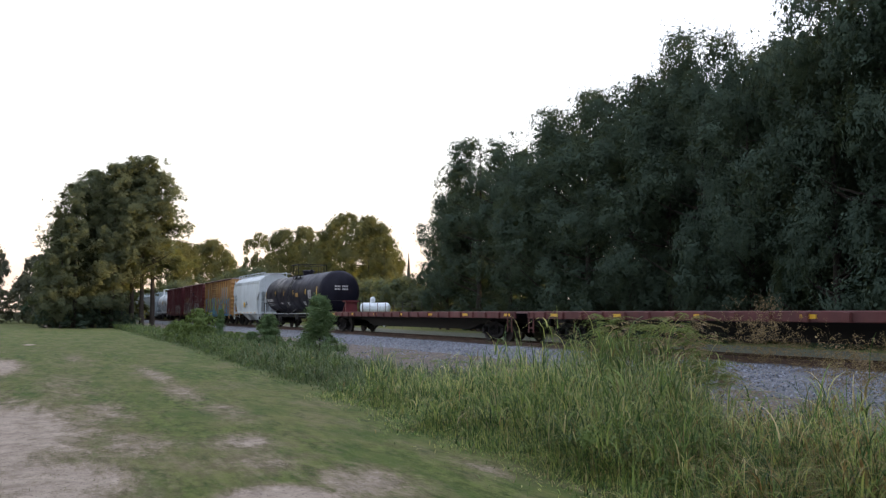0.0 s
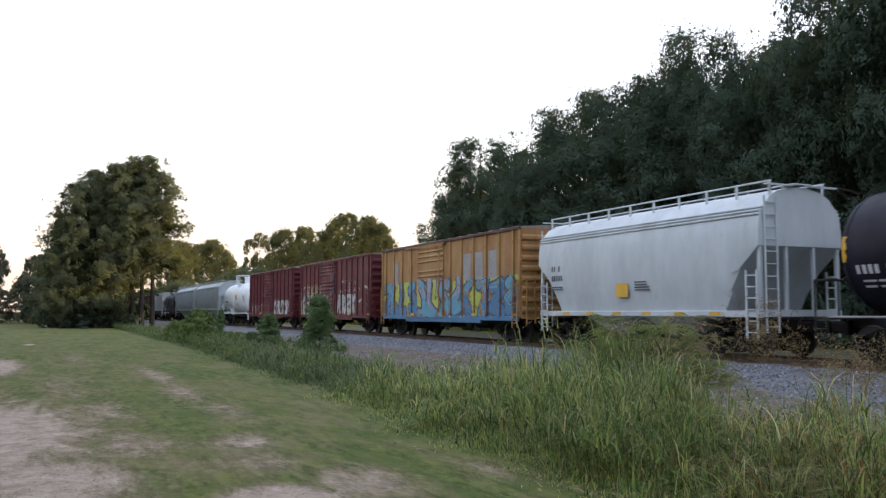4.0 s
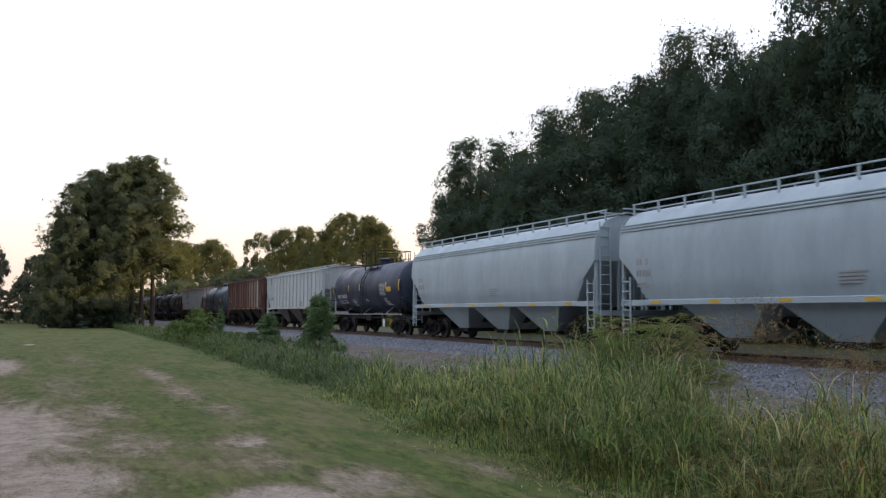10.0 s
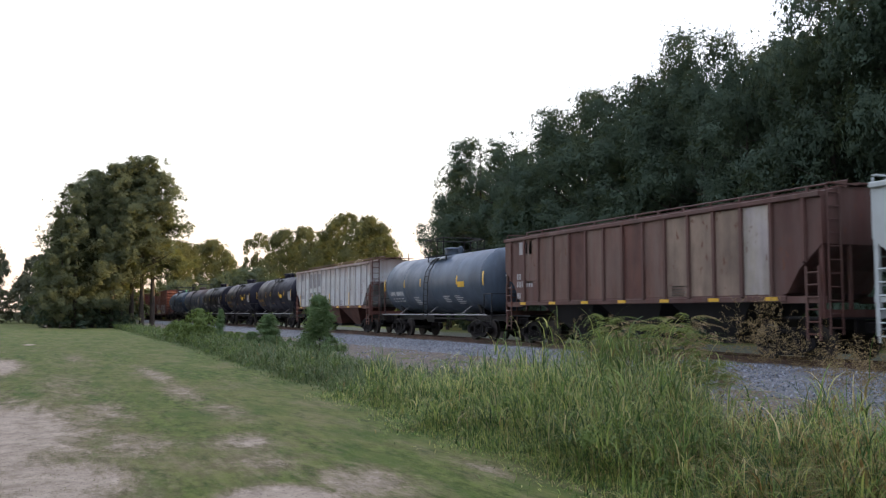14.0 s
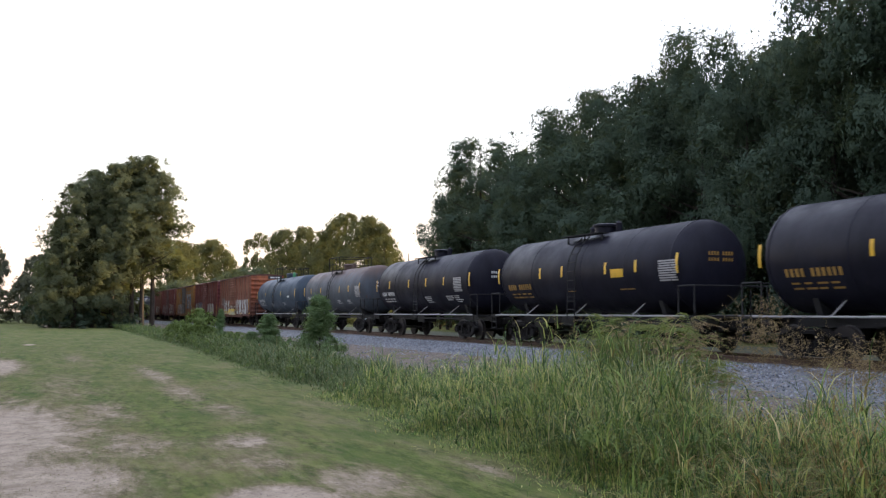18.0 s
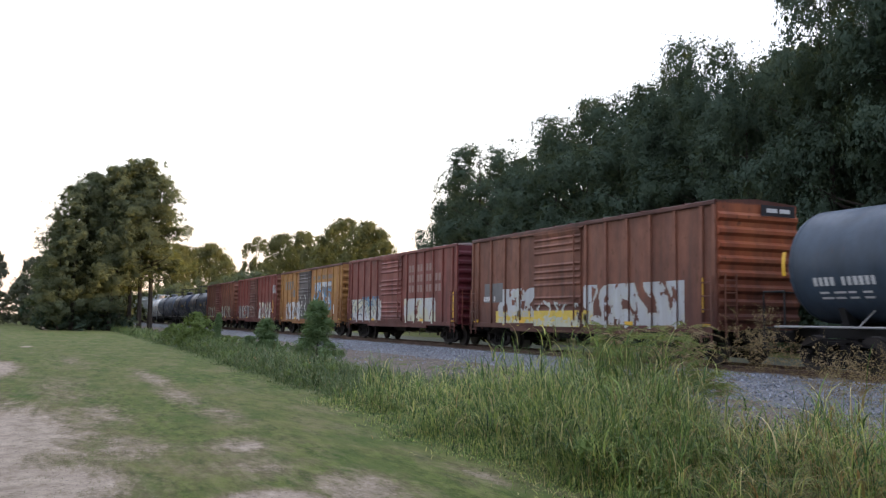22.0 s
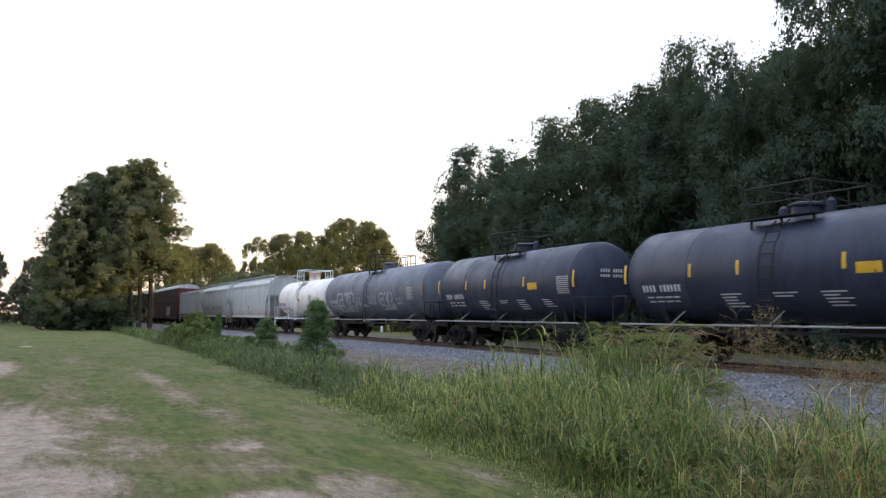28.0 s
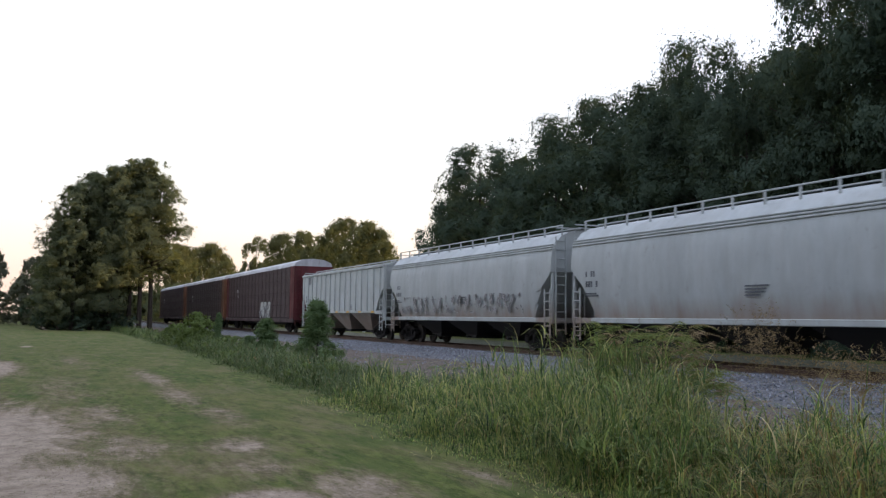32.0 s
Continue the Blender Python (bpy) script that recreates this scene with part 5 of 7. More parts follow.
    # bays of this car and the next take the shade below as darker paint
    c, skin, h = ribbed_hopper("chalky white ribbed hopper car with worn dark lettering", -226.75, -210.2, "ribbed_white", seed=12, bay_skin="door_grey")
    cars.append(c)
    c, skin, h = ribbed_hopper("dirty brown ribbed hopper car with pale worn paint", -244.6, -228.2, "ribbed_brown", ribs=15, seed=13, words="letter_dim", bay_skin="under")
    xs = sorted(skin.xs)
    rnd = random.Random(131)
    for k, (a, b) in enumerate(zip(xs[1:], xs[2:-1])):
        m = A["panel_tan"] if k in (8, 9, 10) else A["panel_cream"] if k == 11 else rnd.choice((A["door_brown"], A["panel_brown"], A["panel_brown"]))
        part("side_panel", Shape().box(a + 0.06, b - 0.06, -1.496, -1.486, 1.72 if abs(a) < h - 2 else 2.4, 4.1), m, c)
    cars.append(c)
    cars.append(tank_car("blue-grey tank car with yellow strips", -259.25, -246.4, "bluegrey", stripes=(0.02, 0.25, 0.42, 0.76, 0.97), placard=(0.77, 0.25, "reflector"), seed=14, prints=((0.33, 5), (0.62, 4), (0.72, 5)))[0])
    c, skin, h = ribbed_hopper("chalky ribbed hopper car with rust streaks and faded lettering", -278.0, -261.4, "ribbed_rusty", seed=15, trim="door_brown", bay_skin="door_brown", words="letter_faded")
    xs = sorted(skin.xs)
    s = Shape()
    for k, z0, z1 in ((3, 2.95, 3.95), (4, 2.95, 3.95), (5, 3.05, 3.9), (3, 2.35, 2.65), (4, 2.35, 2.65), (5, 2.35, 2.65)):
        s.box(xs[k] + 0.16, xs[k + 1] - 0.16, -1.500, -1.488, z0, z1)
    part("faded_mark", s, A["letter_faded"], c, "large faded dark lettering, worn past reading")
    for k in (1, 4, 8, 12):
        part("reflector", Shape().box(xs[k] - 0.05, xs[k] + 0.05, -1.580, -1.572, 1.72, 2.5), A["reflector"], c, "yellow reflective strip")
    cars.append(c)
    for a, b, k in ((-292.1, -279.5, 16), (-307.0, -294.9, 17)):
        cars.append(tank_car("black tank car with gold lettering and yellow strips", a, b, "black", stripes=(0.02, 0.30, 0.43, 0.66, 0.80, 0.97), placard=(0.69, 0.28, "reflector"), words="letter_gold", seed=k, block=0.90, dome="none", prints=((0.45, 1), (0.72, 1)))[0])
    cars.append(tank_car("black tank car with broad yellow strips", -322.0, -309.25, "black", stripes=(0.02, 0.18, 0.40, 0.58, 0.75, 0.97), seed=18, dome="none", prints=((0.55, 4), (0.75, 3), (0.82, 4)), block=0.84))
    cars[-1] = cars[-1][0]
    cars.append(tank_car("grey tank car stained with rust along its top", -337.6, -324.4, "brown_tank", stripes=(0.02, 0.16, 0.34, 0.66, 0.80, 0.96), stripe_skin="reflector", seed=19, block=0.90, prints=((0.2, 4), (0.34, 1), (0.6, 3), (0.75, 3)))[0])
    cars.append(tank_car("slate grey tank car with a green valve cap", -353.5, -339.7, "steel_blue", stripes=(0.02, 0.26, 0.45, 0.65, 0.97), stripe_skin="reflector", dome="green", seed=20, placard=(0.80, 0.14, "letter"), prints=((0.38, 3), (0.66, 3)))[0])
    c, skin, h = boxcar("faded rust orange boxcar with white and yellow graffiti", -371.2, -355.6, "rust", "rust", (-2.3, 0.9), 13, 4.79, roof="door_brown", end_skin="sunlit_end", rail_skin="door_brown", seed=21)
    graffiti(c, -h + 2.2, 1.6, 1.0, 1.62, [A["g_yellow"], A["g_yellow"], A["g_cream"], A["g_yellow"]], 214, skin, label="yellow sprayed band along the base", fill=0.9)
    graffiti(c, -h + 2.4, -2.4, 1.35, 2.5, [A["g_white"], A["g_white"], A["g_pale"], None], 211, skin, label="white sprayed letters over yellow")
    graffiti(c, 1.1, 6.4, 1.0, 2.5, [A["g_white"], A["g_pale"], A["g_white"], None], 212, skin, label="tall white sprayed letters")
    graffiti(c, -2.2, 0.9, 1.1, 2.0, [A["g_pale"], A["g_yellow"], None, None], 213, skin, "tag", "pale scrawl on the door", fill=0.7)
    part("paint_patch", Shape().box(-h + 1.15, -h + 2.8, -1.508, -1.502, 1.95, 2.75), A["g_grey"], c, "dark square patch")
    s = word(Shape(), -h + 1.1, -1.512, 2.0, 0.2, 8, random.Random(21))
    part("lettering", s, A["letter"], c, "white lettering too small to read")
    sign = part("end_sign", Shape().box(h + 0.125, h + 0.145, 0.05, 1.35, 4.34, 4.66), A["g_black"], c, "small black number panel")
    part("number_bar", Shape().box(h + 0.145, h + 0.15, 0.25, 0.65, 4.44, 4.56).box(h + 0.145, h + 0.15, 0.75, 1.15, 4.44, 4.56), A["letter"], sign)
    part("grab_stripe", Shape().box(h - 0.62, h - 0.5, -1.578, -1.57, 1.5, 2.5), A["reflector"], c, "yellow painted edge strip")
    cars.append(c)
    c, skin, h = boxcar("faded red boxcar with worn white lettering and pale graffiti", -388.57, -372.75, "brick", "brick", (-2.0, 1.0), 14, 4.79, end_skin="maroon", seed=22)
    graffiti(c, -h + 0.6, -2.0, 1.0, 2.35, [A["g_cream"], A["bluegrey"], A["g_white"], A["g_pale"]], 221, skin, label="pale sprayed letters on a pale ground", fill=0.95)
    graffiti(c, 1.3, 5.4, 1.0, 2.3, [A["g_white"], A["g_pale"], A["g_cream"], A["g_white"]], 222, skin, label="pale sprayed letters on a pale ground", fill=0.84)
    graffiti(c, -5.4, -2.6, 1.9, 2.5, [A["g_blue"], A["bluegrey"], None, None], 223, skin, label="blue sprayed shapes", fill=0.8)
    s = Shape()
    rnd = random.Random(22)
    bays = [x for x in sorted(skin.xs) if x > 1.4]
    for row, cols in ((3.62, 3), (3.10, 4), (2.58, 4)):
        for x in bays[:cols]:
            for dx in (0.24, 0.62):
                s.add([(x + dx, -1.508, row), (x + dx + 0.27, -1.508, row), (x + dx + 0.27, -1.508, row + 0.36), (x + dx, -1.508, row + 0.36)], [(0, 1, 2, 3)])
    s.box(-2.55, -2.2, -1.512, -1.505, 3.0, 3.08)
    part("lettering", s, A["letter_ghost"], c, "large worn white lettering")
    part("grab_stripe", Shape().box(h - 0.42, h - 0.3, -1.578, -1.57, 1.3, 2.5), A["reflector"], c, "yellow painted edge strip")
    cars.append(c)
    c, skin, h = boxcar("yellow boxcar with a grey door and blue graffiti", -405.73, -389.95, "yellow_car", "door_grey", (-2.35, 0.7), 12, 4.79, roof="door_brown", seed=23, rail_skin="door_brown")
    graffiti(c, 1.3, 5.5, 1.75, 3.65, [A["g_white"], A["g_blue"], A["g_grey"], None], 231, skin, label="white and blue sprayed letters")
    graffiti(c, -h + 1.6, -1.9, 1.0, 2.4, [A["g_white"], A["g_grey"], A["g_white"], None], 232, skin, label="white sprayed letters with dark outlines", fill=0.9)
    graffiti(c, -2.0, 0.2, 1.2, 2.9, [A["g_pale"], A["g_pale"], None, None], 233, skin, "tag", "pale scrawl on the door", fill=0.55)
    s = Shape()
    rnd = random.Random(23)
    word(s, -h + 1.3, -1.508, 3.35, 0.62, 4, rnd, 0.52)
    word(s, -h + 2.9, -1.508, 2.75, 0.55, 4, rnd, 0.62)
    word(s, 1.3, -1.508, 3.85, 0.26, 16, rnd, 0.26)
    part("lettering", s, A["g_grey"], c, "dark grey worn lettering")
    part("placard", Shape().box(h - 2.2, h - 1.75, -1.512, -1.505, 1.5, 2.1), A["letter"], c, "white data panel")
    cars.append(c)
    c, skin, h = boxcar("faded red boxcar with pale graffiti and a ridged brown door", -422.85, -407.2, "brick", "door_brown", (-2.2, 0.8), 13, 4.79, roof="door_brown", end_skin="rust", seed=24)
    graffiti(c, 1.3, 6.0, 1.05, 2.5, [A["g_cream"], A["g_grey"], A["g_pale"], None], 241, skin, label="pale green and yellow sprayed letters", fill=0.82)
    graffiti(c, -h + 0.6, -2.3, 1.05, 2.3, [A["g_grey"], A["g_pale"], A["g_grey"], None], 242, skin, label="grey sprayed letters with white outlines", fill=0.85)
    graffiti(c, -1.8, 0.6, 1.2, 2.3, [A["g_pale"], A["g_pale"], None, None], 243, skin, "tag", "pale scrawl on the door", fill=0.5)
    graffiti(c, h - 1.5, h - 0.3, 3.2, 3.9, [A["g_white"], A["g_grey"], None, None], 244, skin, label="small white sprayed mark", fill=0.9)
    part("placard", Shape().box(h - 2.2, h - 1.65, -1.512, -1.505, 1.6, 1.95), A["letter"], c, "white data panel")
    part("grab_stripe", Shape().box(h - 1.4, h - 1.27, -1.512, -1.505, 1.6, 2.6), A["reflector"], c, "yellow painted edge strip")
    cars.append(c)
    c, skin, h = boxcar("rust orange boxcar with pale graffiti along its base", -440.4, -424.8, "rust", "brick", (-2.2, 0.8), 13, 4.79, roof="door_brown", end_skin="rust", seed=25)
    graffiti(c, 1.2, 6.2, 1.15, 2.3, [A["g_cream"], A["g_grey"], A["g_pale"], None], 251, skin, label="pale sprayed letters", fill=0.7)
    graffiti(c, -h + 0.9, -2.3, 1.05, 2.3, [A["g_cream"], A["g_grey"], A["g_pale"], None], 252, skin, label="pale sprayed letters", fill=0.7)
    s = Shape()
    rnd = random.Random(25)
    for z in (2.1, 1.75, 1.45):
        word(s, -h + 0.6, -1.508, z, 0.22, 4, rnd)
    part("lettering", s, A["letter_dim"], c, "worn lettering too small to read")
    cars.append(c)
    for a, b, k in ((-455.1, -441.9, 26), (-470.1, -457.6, 27)):
        cars.append(tank_car("black tank car with white lettering and yellow strips", a, b, "charcoal", stripes=(0.02, 0.26, 0.41, 0.68, 0.97), placard=(0.71, 0.27, "reflector"), seed=k, block=0.88, prints=((0.35, 5), (0.50, 2), (0.62, 5), (0.78, 4)))[0])
    c, h = tank_car("long slate grey tank car with white graffiti", -489.0, -471.3, "slate", R=1.50, cz=2.70, stripes=(0.02, 0.18, 0.34, 0.58, 0.8, 0.97), stripe_skin="letter_gold", seed=28, block=0.85, prints=((0.45, 2), (0.7, 3)))
    tank_graffiti(c, 1.50, 2.70, -h + 3.0, -h + 6.6, 1.6, 2.85, 281, [C_, K_, B_])
    tank_graffiti(c, 1.50, 2.70, -h + 6.7, -h + 7.7, 2.0, 2.5, 282, tag=True)
    tank_graffiti(c, 1.50, 2.70, -h + 8.9, -h + 10.4, 1.98, 2.58, 283, tag=True)
    tank_graffiti(c, 1.50, 2.70, -h + 10.8, -h + 13.0, 1.70, 2.70, 284, [C_, K_, R_])
    tank_graffiti(c, 1.50, 2.70, -h + 13.4, -h + 14.5, 1.98, 2.36, 285, tag=True)
    cars.append(c)
    c, h = tank_car("white tank car with rusty streaks and white railings", -502.4, -490.1, "white_rusty", R=1.36, cz=2.68, trim="white", pipe="white", stripes=(0.03, 0.24, 0.44, 0.62, 0.93), words="letter_dark", placard=(0.50, 0.22, "reflector"), cage=2.0, seed=29, block=0.74, prints=((0.22, 4), (0.66, 2)), name_x=0.06)
    rnd = random.Random(291)
    for k in range(6):
        x, low = -0.5 + k * 0.17 + rnd.uniform(-0.06, 0.06), rnd.uniform(-0.6, 0.5)
        s, z, w = Shape(), 1.12, rnd.uniform(0.03, 0.09)
        while z > low:
            tank_mark(s, 1.362, 2.68, x, 2.68 + z, w, 0.12)
            z -= 0.12
        part("rust_run", s, A["rust_run"], c, "rusty run below the manway")
    cars.append(c)
    # near-black bays paint in the shade under these pale cars
    for a, b, k in ((-521.6, -505.1, 30), (-539.8, -523.0, 31)):
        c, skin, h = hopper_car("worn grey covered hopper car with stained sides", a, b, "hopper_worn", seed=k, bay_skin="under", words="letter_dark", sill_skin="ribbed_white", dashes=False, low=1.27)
        if k == 31:
            graffiti(c, -h + 1.8, h - 2.0, 1.5, 2.35, [A["g_grey"], A["letter_dim"], None, None], 311, skin, "bubble", "grey faded sprayed letters", fill=0.55)
        cars.append(c)
    cars.append(ribbed_hopper("white ribbed hopper car", -557.9, -541.0, "ribbed_white", seed=32, bay_skin="hopper_worn")[0])
    for a, b, k in ((-587.0, -560.3, 33), (-615.5, -588.7, 34), (-644.0, -617.2, 35)):
        c, skin, h = autorack("dark brown autorack car with a galvanised roof", a, b, k, "oxide" if k == 33 else "rack_end")
        if k == 33:
            graffiti(c, 2.0, 6.0, 1.15, 2.5, [A["g_pale"], A["g_white"], A["g_grey"], None], 331, skin, label="pale sprayed patch", fill=0.8)
        cars.append(c)
    return cars


A_, R_, E_ = [(-0.9, -1.1, 0, 1.1), (0, 1.1, 0.9, -1.1), (-0.5, -0.2, 0.5, -0.2)], [(-0.8, -1.1, -0.8, 1.1), (-0.8, 1.1, 0.7, 0.7), (0.7, 0.7, -0.6, 0), (-0.6, 0, 0.9, -1.1)], [(-0.7, -1, -0.7, 1), (-0.7, 1, 0.8, 1.1), (-0.7, 0, 0.6, 0.1), (-0.7, -1, 0.9, -1.1)]
C_, K_, B_ = [(0.8, 0.9, -0.5, 0.9), (-0.5, 0.9, -0.9, 0, ), (-0.9, 0, -0.5, -0.9), (-0.5, -0.9, 0.8, -0.9)], [(-0.8, -1, -0.8, 1), (-0.8, 0, 0.8, 1), (-0.5, 0.1, 0.8, -1)], [(-0.8, -1, -0.8, 1), (-0.8, 1, 0.5, 0.7), (0.5, 0.7, -0.5, 0.05), (-0.5, 0.05, 0.8, -0.4), (0.8, -0.4, 0.4, -1), (0.4, -1, -0.8, -1)]


def tank_graffiti(car, R, cz, x0, x1, z0, z1, seed, letters=None, tag=False, fill="slate"):
    """Sprayed letters that follow a tank's round side."""
    flat = thing("holder", "", "")
    graffiti(flat, x0, x1, z0, z1, [MAT["g_white" if tag else fill], MAT["g_white"], None, None], seed, lambda x: 0.0, "tag" if tag else "bubble", "white sprayed letters", fill=1.0, letters=letters)
    for ob in list(flat.children):
        for v in ob.data.vertices:
            d = v.co.z - cz
            v.co.y = -math.sqrt((R + 0.007) ** 2 - d * d)
        ob.parent = car
    bpy.data.objects.remove(flat)


TRAIN = build_train()

# distance that the train has gone, by the second
GONE = [(0, 0.0), (2, 30.17), (4, 60.39), (6, 90.67), (8, 120.99), (10, 151.36), (12, 181.80), (14, 212.31), (16, 242.95), (18, 273.78), (20, 304.81), (22, 336.05), (24, 367.49), (26, 399.12), (28, 430.84), (30, 462.64), (32, 494.51)]


def motions():
    for car in TRAIN:
        x0 = car.matrix_basis.translation.x
        walk(car, [(t, pose(x0 + d, TRACK_Y, RAIL_Z)) for t, d in GONE])
    # all wheels turn alike
    rows, ts = [], [k / FPS for k in range(961)]
    for t in ts:
        d = np.interp(t, [g[0] for g in GONE], [g[1] for g in GONE])
        rows.append((t, Matrix.Rotation(d / 0.46, 4, "Y")))
    first = WHEELSETS[0]
    walk(first, rows)
    act = first.animation_data.action
    for w in WHEELSETS[1:]:
        w.rotation_mode = "QUATERNION"
        keys = w.animation_data_create()
        keys.action = act
        keys.action_slot = act.slots[0]

# ---- trees, bushes, grasses ----


def spot(angle, y):
    """A place y metres beside the lane, at an angle off the line along the track."""
    return -y / math.tan(radians(angle)), y


def leaves(rnd, centres, radii, count, size, flat=0.75, out=None, narrow=0.42, up=0.45, calm=False):
    """Loose leaf pieces in clumps: (n, 3, 3) corners; they turn outwards with their clump."""
    k = rnd.integers(0, len(centres), count)
    d = rnd.normal(0, 1, (count, 3))
    d /= np.linalg.norm(d, axis=1)[:, None]
    r = np.minimum(np.abs(rnd.normal(0, 0.62, count)), 1.25)
    p = centres[k] + d * (r * radii[k])[:, None] * (1, 1, flat)
    n = d * 0.6 + rnd.normal(0, 0.42 if up > 0.3 else 0.6, (count, 3)) + (0, 0, up)
    if out is not None:
        n += out[k] * (1.2 if up > 0.3 else 0.7)
    if calm:
        # leaves that lie along the rounded masses
        n = d * 0.35 + out[k] * 1.3 + rnd.normal(0, 0.26, (count, 3)) + (0, 0, up)
    n /= np.linalg.norm(n, axis=1)[:, None]
    u = np.cross(n, rnd.normal(0, 1, (count, 3)))
    u /= np.linalg.norm(u, axis=1)[:, None] + 1e-9
    w = np.cross(n, u)
    s = (size * rnd.uniform(0.6, 1.35, count))[:, None]
    return np.stack([p - u * s - w * s * narrow, p + u * s, p - u * s * rnd.uniform(0.1, 0.7, (count, 1)) + w * s * narrow * 1.5], 1)


def crown_clumps(rnd, height, base, spread, lumps, shape, lump=0.24, subs=10, puff=1.0):
    """Rounded masses over a crown, each of many twigs: twig ends, their sizes, and the way out."""
    z = base + (height - base) * rnd.random(lumps) ** 0.85
    t = (z - base) / (height - base)
    if shape == "round":
        reach = spread * np.sqrt(np.clip(1 - (2 * t - 0.85) ** 2 * 0.72, 0.05, 1))
    elif shape == "wall":
        reach = spread * np.interp(t, [0, 0.15, 0.45, 0.66, 0.84, 0.95, 1.0], [0.52, 0.66, 0.96, 1.0, 0.74, 0.46, 0.2])
    elif shape == "waist":
        reach = spread * np.interp(t, [0, 0.1, 0.24, 0.40, 0.48, 0.62, 0.82, 1], [0.7, 1.05, 1.1, 0.66, 0.2, 0.42, 0.30, 0.04]) * rnd.uniform(0.6, 1.15, lumps)
    else:
        reach = spread * np.clip(1.1 - t, 0.1, 1) ** 0.95
    a = rnd.uniform(0, 2 * math.pi, lumps)
    r = reach * np.where(rnd.random(lumps) < 0.3, rnd.uniform(0.1, 0.6, lumps), rnd.uniform(0.72, 1.1, lumps))
    c = np.stack([r * np.cos(a), r * np.sin(a), z], 1)
    size = rnd.uniform(0.6, 1.15, lumps) * spread * lump
    k = np.repeat(np.arange(lumps), subs)
    d = rnd.normal(0, 1, (lumps * subs, 3)) + 0.5 * np.stack([np.cos(a[k]), np.sin(a[k]), np.full(len(k), 0.5)], 1)
    d /= np.linalg.norm(d, axis=1)[:, None]
    p = c[k] + d * (size[k] * rnd.uniform(0.45, 1.1, len(k)))[:, None]
    p[:, 2] = np.clip(p[:, 2], 0.1, height * 1.02)
    return p, puff * size[k] * rnd.uniform(0.3, 0.55, len(k)), d


def pine_clumps(rnd, height, base, spread, branches):
    """Round tufts of needles on branches that reach out and up from the trunk, thickest at their ends."""
    c, r, o = [], [], []
    for k in range(branches):
        t = rnd.random() ** 0.85
        z = base + (height - base) * t
        reach = spread * np.interp(t, [0, 0.3, 0.6, 0.85, 1.0], [0.92, 1.0, 0.86, 0.58, 0.25]) * rnd.uniform(0.5, 1.1)
        a = rnd.uniform(0, 2 * math.pi)
        rise = rnd.uniform(-0.1, 0.45)
        for j in range(int(4 + 3.2 * reach)):
            f = 1 - 0.72 * rnd.random() ** 1.5
            d = f * reach
            side = rnd.normal(0, 0.30 * (0.4 + 0.12 * reach))
            c.append((d * math.cos(a) - side * math.sin(a), d * math.sin(a) + side * math.cos(a), min(height, z + rise * d * f + rnd.normal(0, 0.26))))
            r.append(rnd.uniform(0.28, 0.62))
            o.append((0.6 * math.cos(a), 0.6 * math.sin(a), 0.4))
    c.append((0, 0, height)); r.append(0.4); o.append((0, 0, 1))
    return np.array(c), np.array(r), np.array(o)


def tree_template(name, label, seed, height, base, spread, clumps, count, size, mat, shape, category="tree", trunk_r=0.22, tilt=0.25, lump=0.24, subs=10, narrow=0.42, lean=0.018, puff=1.0, up=0.45, calm=False):
    rnd = np.random.default_rng(seed)
    tree = thing(name, label, category)
    c, r, o = pine_clumps(rnd, height, base, spread, clumps) if shape == "pine" else crown_clumps(rnd, height, base, spread, clumps, shape, lump, subs, puff)
    t = Shape()
    pts, n = [], 6
    for k in range(n + 1):
        f = k / n
        pts.append(Vector((lean * math.sin(seed + 3 * f) * f * height, lean * math.cos(seed * 2 + 2.5 * f) * f * height, -0.3 + f * (height * 0.93 + 0.3))))
    for k in range(n):
        t.tube(pts[k], pts[k + 1], trunk_r * (1 - 0.85 * k / n), trunk_r * (1 - 0.85 * (k + 1) / n), 8)
    for k in rnd.choice(len(c), min(len(c), 34), replace=False):
        z = max(0.3, c[k][2] - np.hypot(c[k][0], c[k][1]) * tilt - 0.3)
        f = min(0.98, z / (height * 0.93))
        q = pts[int(f * n)].lerp(pts[min(n, int(f * n) + 1)], f * n - int(f * n))
        mid = (q + Vector(c[k])) / 2 + Vector((0, 0, -0.05 * spread))
        rr = trunk_r * (1 - 0.8 * f) * 0.42
        t.tube(q, mid, rr, rr * 0.6, 5)
        t.tube(mid, Vector(c[k]), rr * 0.6, rr * 0.2, 5)
    part("trunk", t, MAT["bark"], tree)
    part("crown", quads_mesh("crown", leaves(rnd, c, r, count, size, 0.85, o, narrow, up, calm), MAT[mat]), None, tree)
    return tree


def place_copies(tree, spots, label="", group=""):
    """The first spot takes the template, the others copies: (x, y, scale, turn)."""
    for k, (x, y, s, turn) in enumerate(spots):
        m = Matrix.Translation((x, y, float(ground_z(x, y)) - 0.05)) @ Matrix.Rotation(radians(turn), 4, "Z") @ Matrix.Diagonal((s[0], s[0], s[1], 1))
        if k == 0:
            tree.matrix_basis = m
            ob = tree
        else:
            ob = copy_thing(tree, m)
            ob.matrix_basis = m
        tagged(ob, label, "", group)


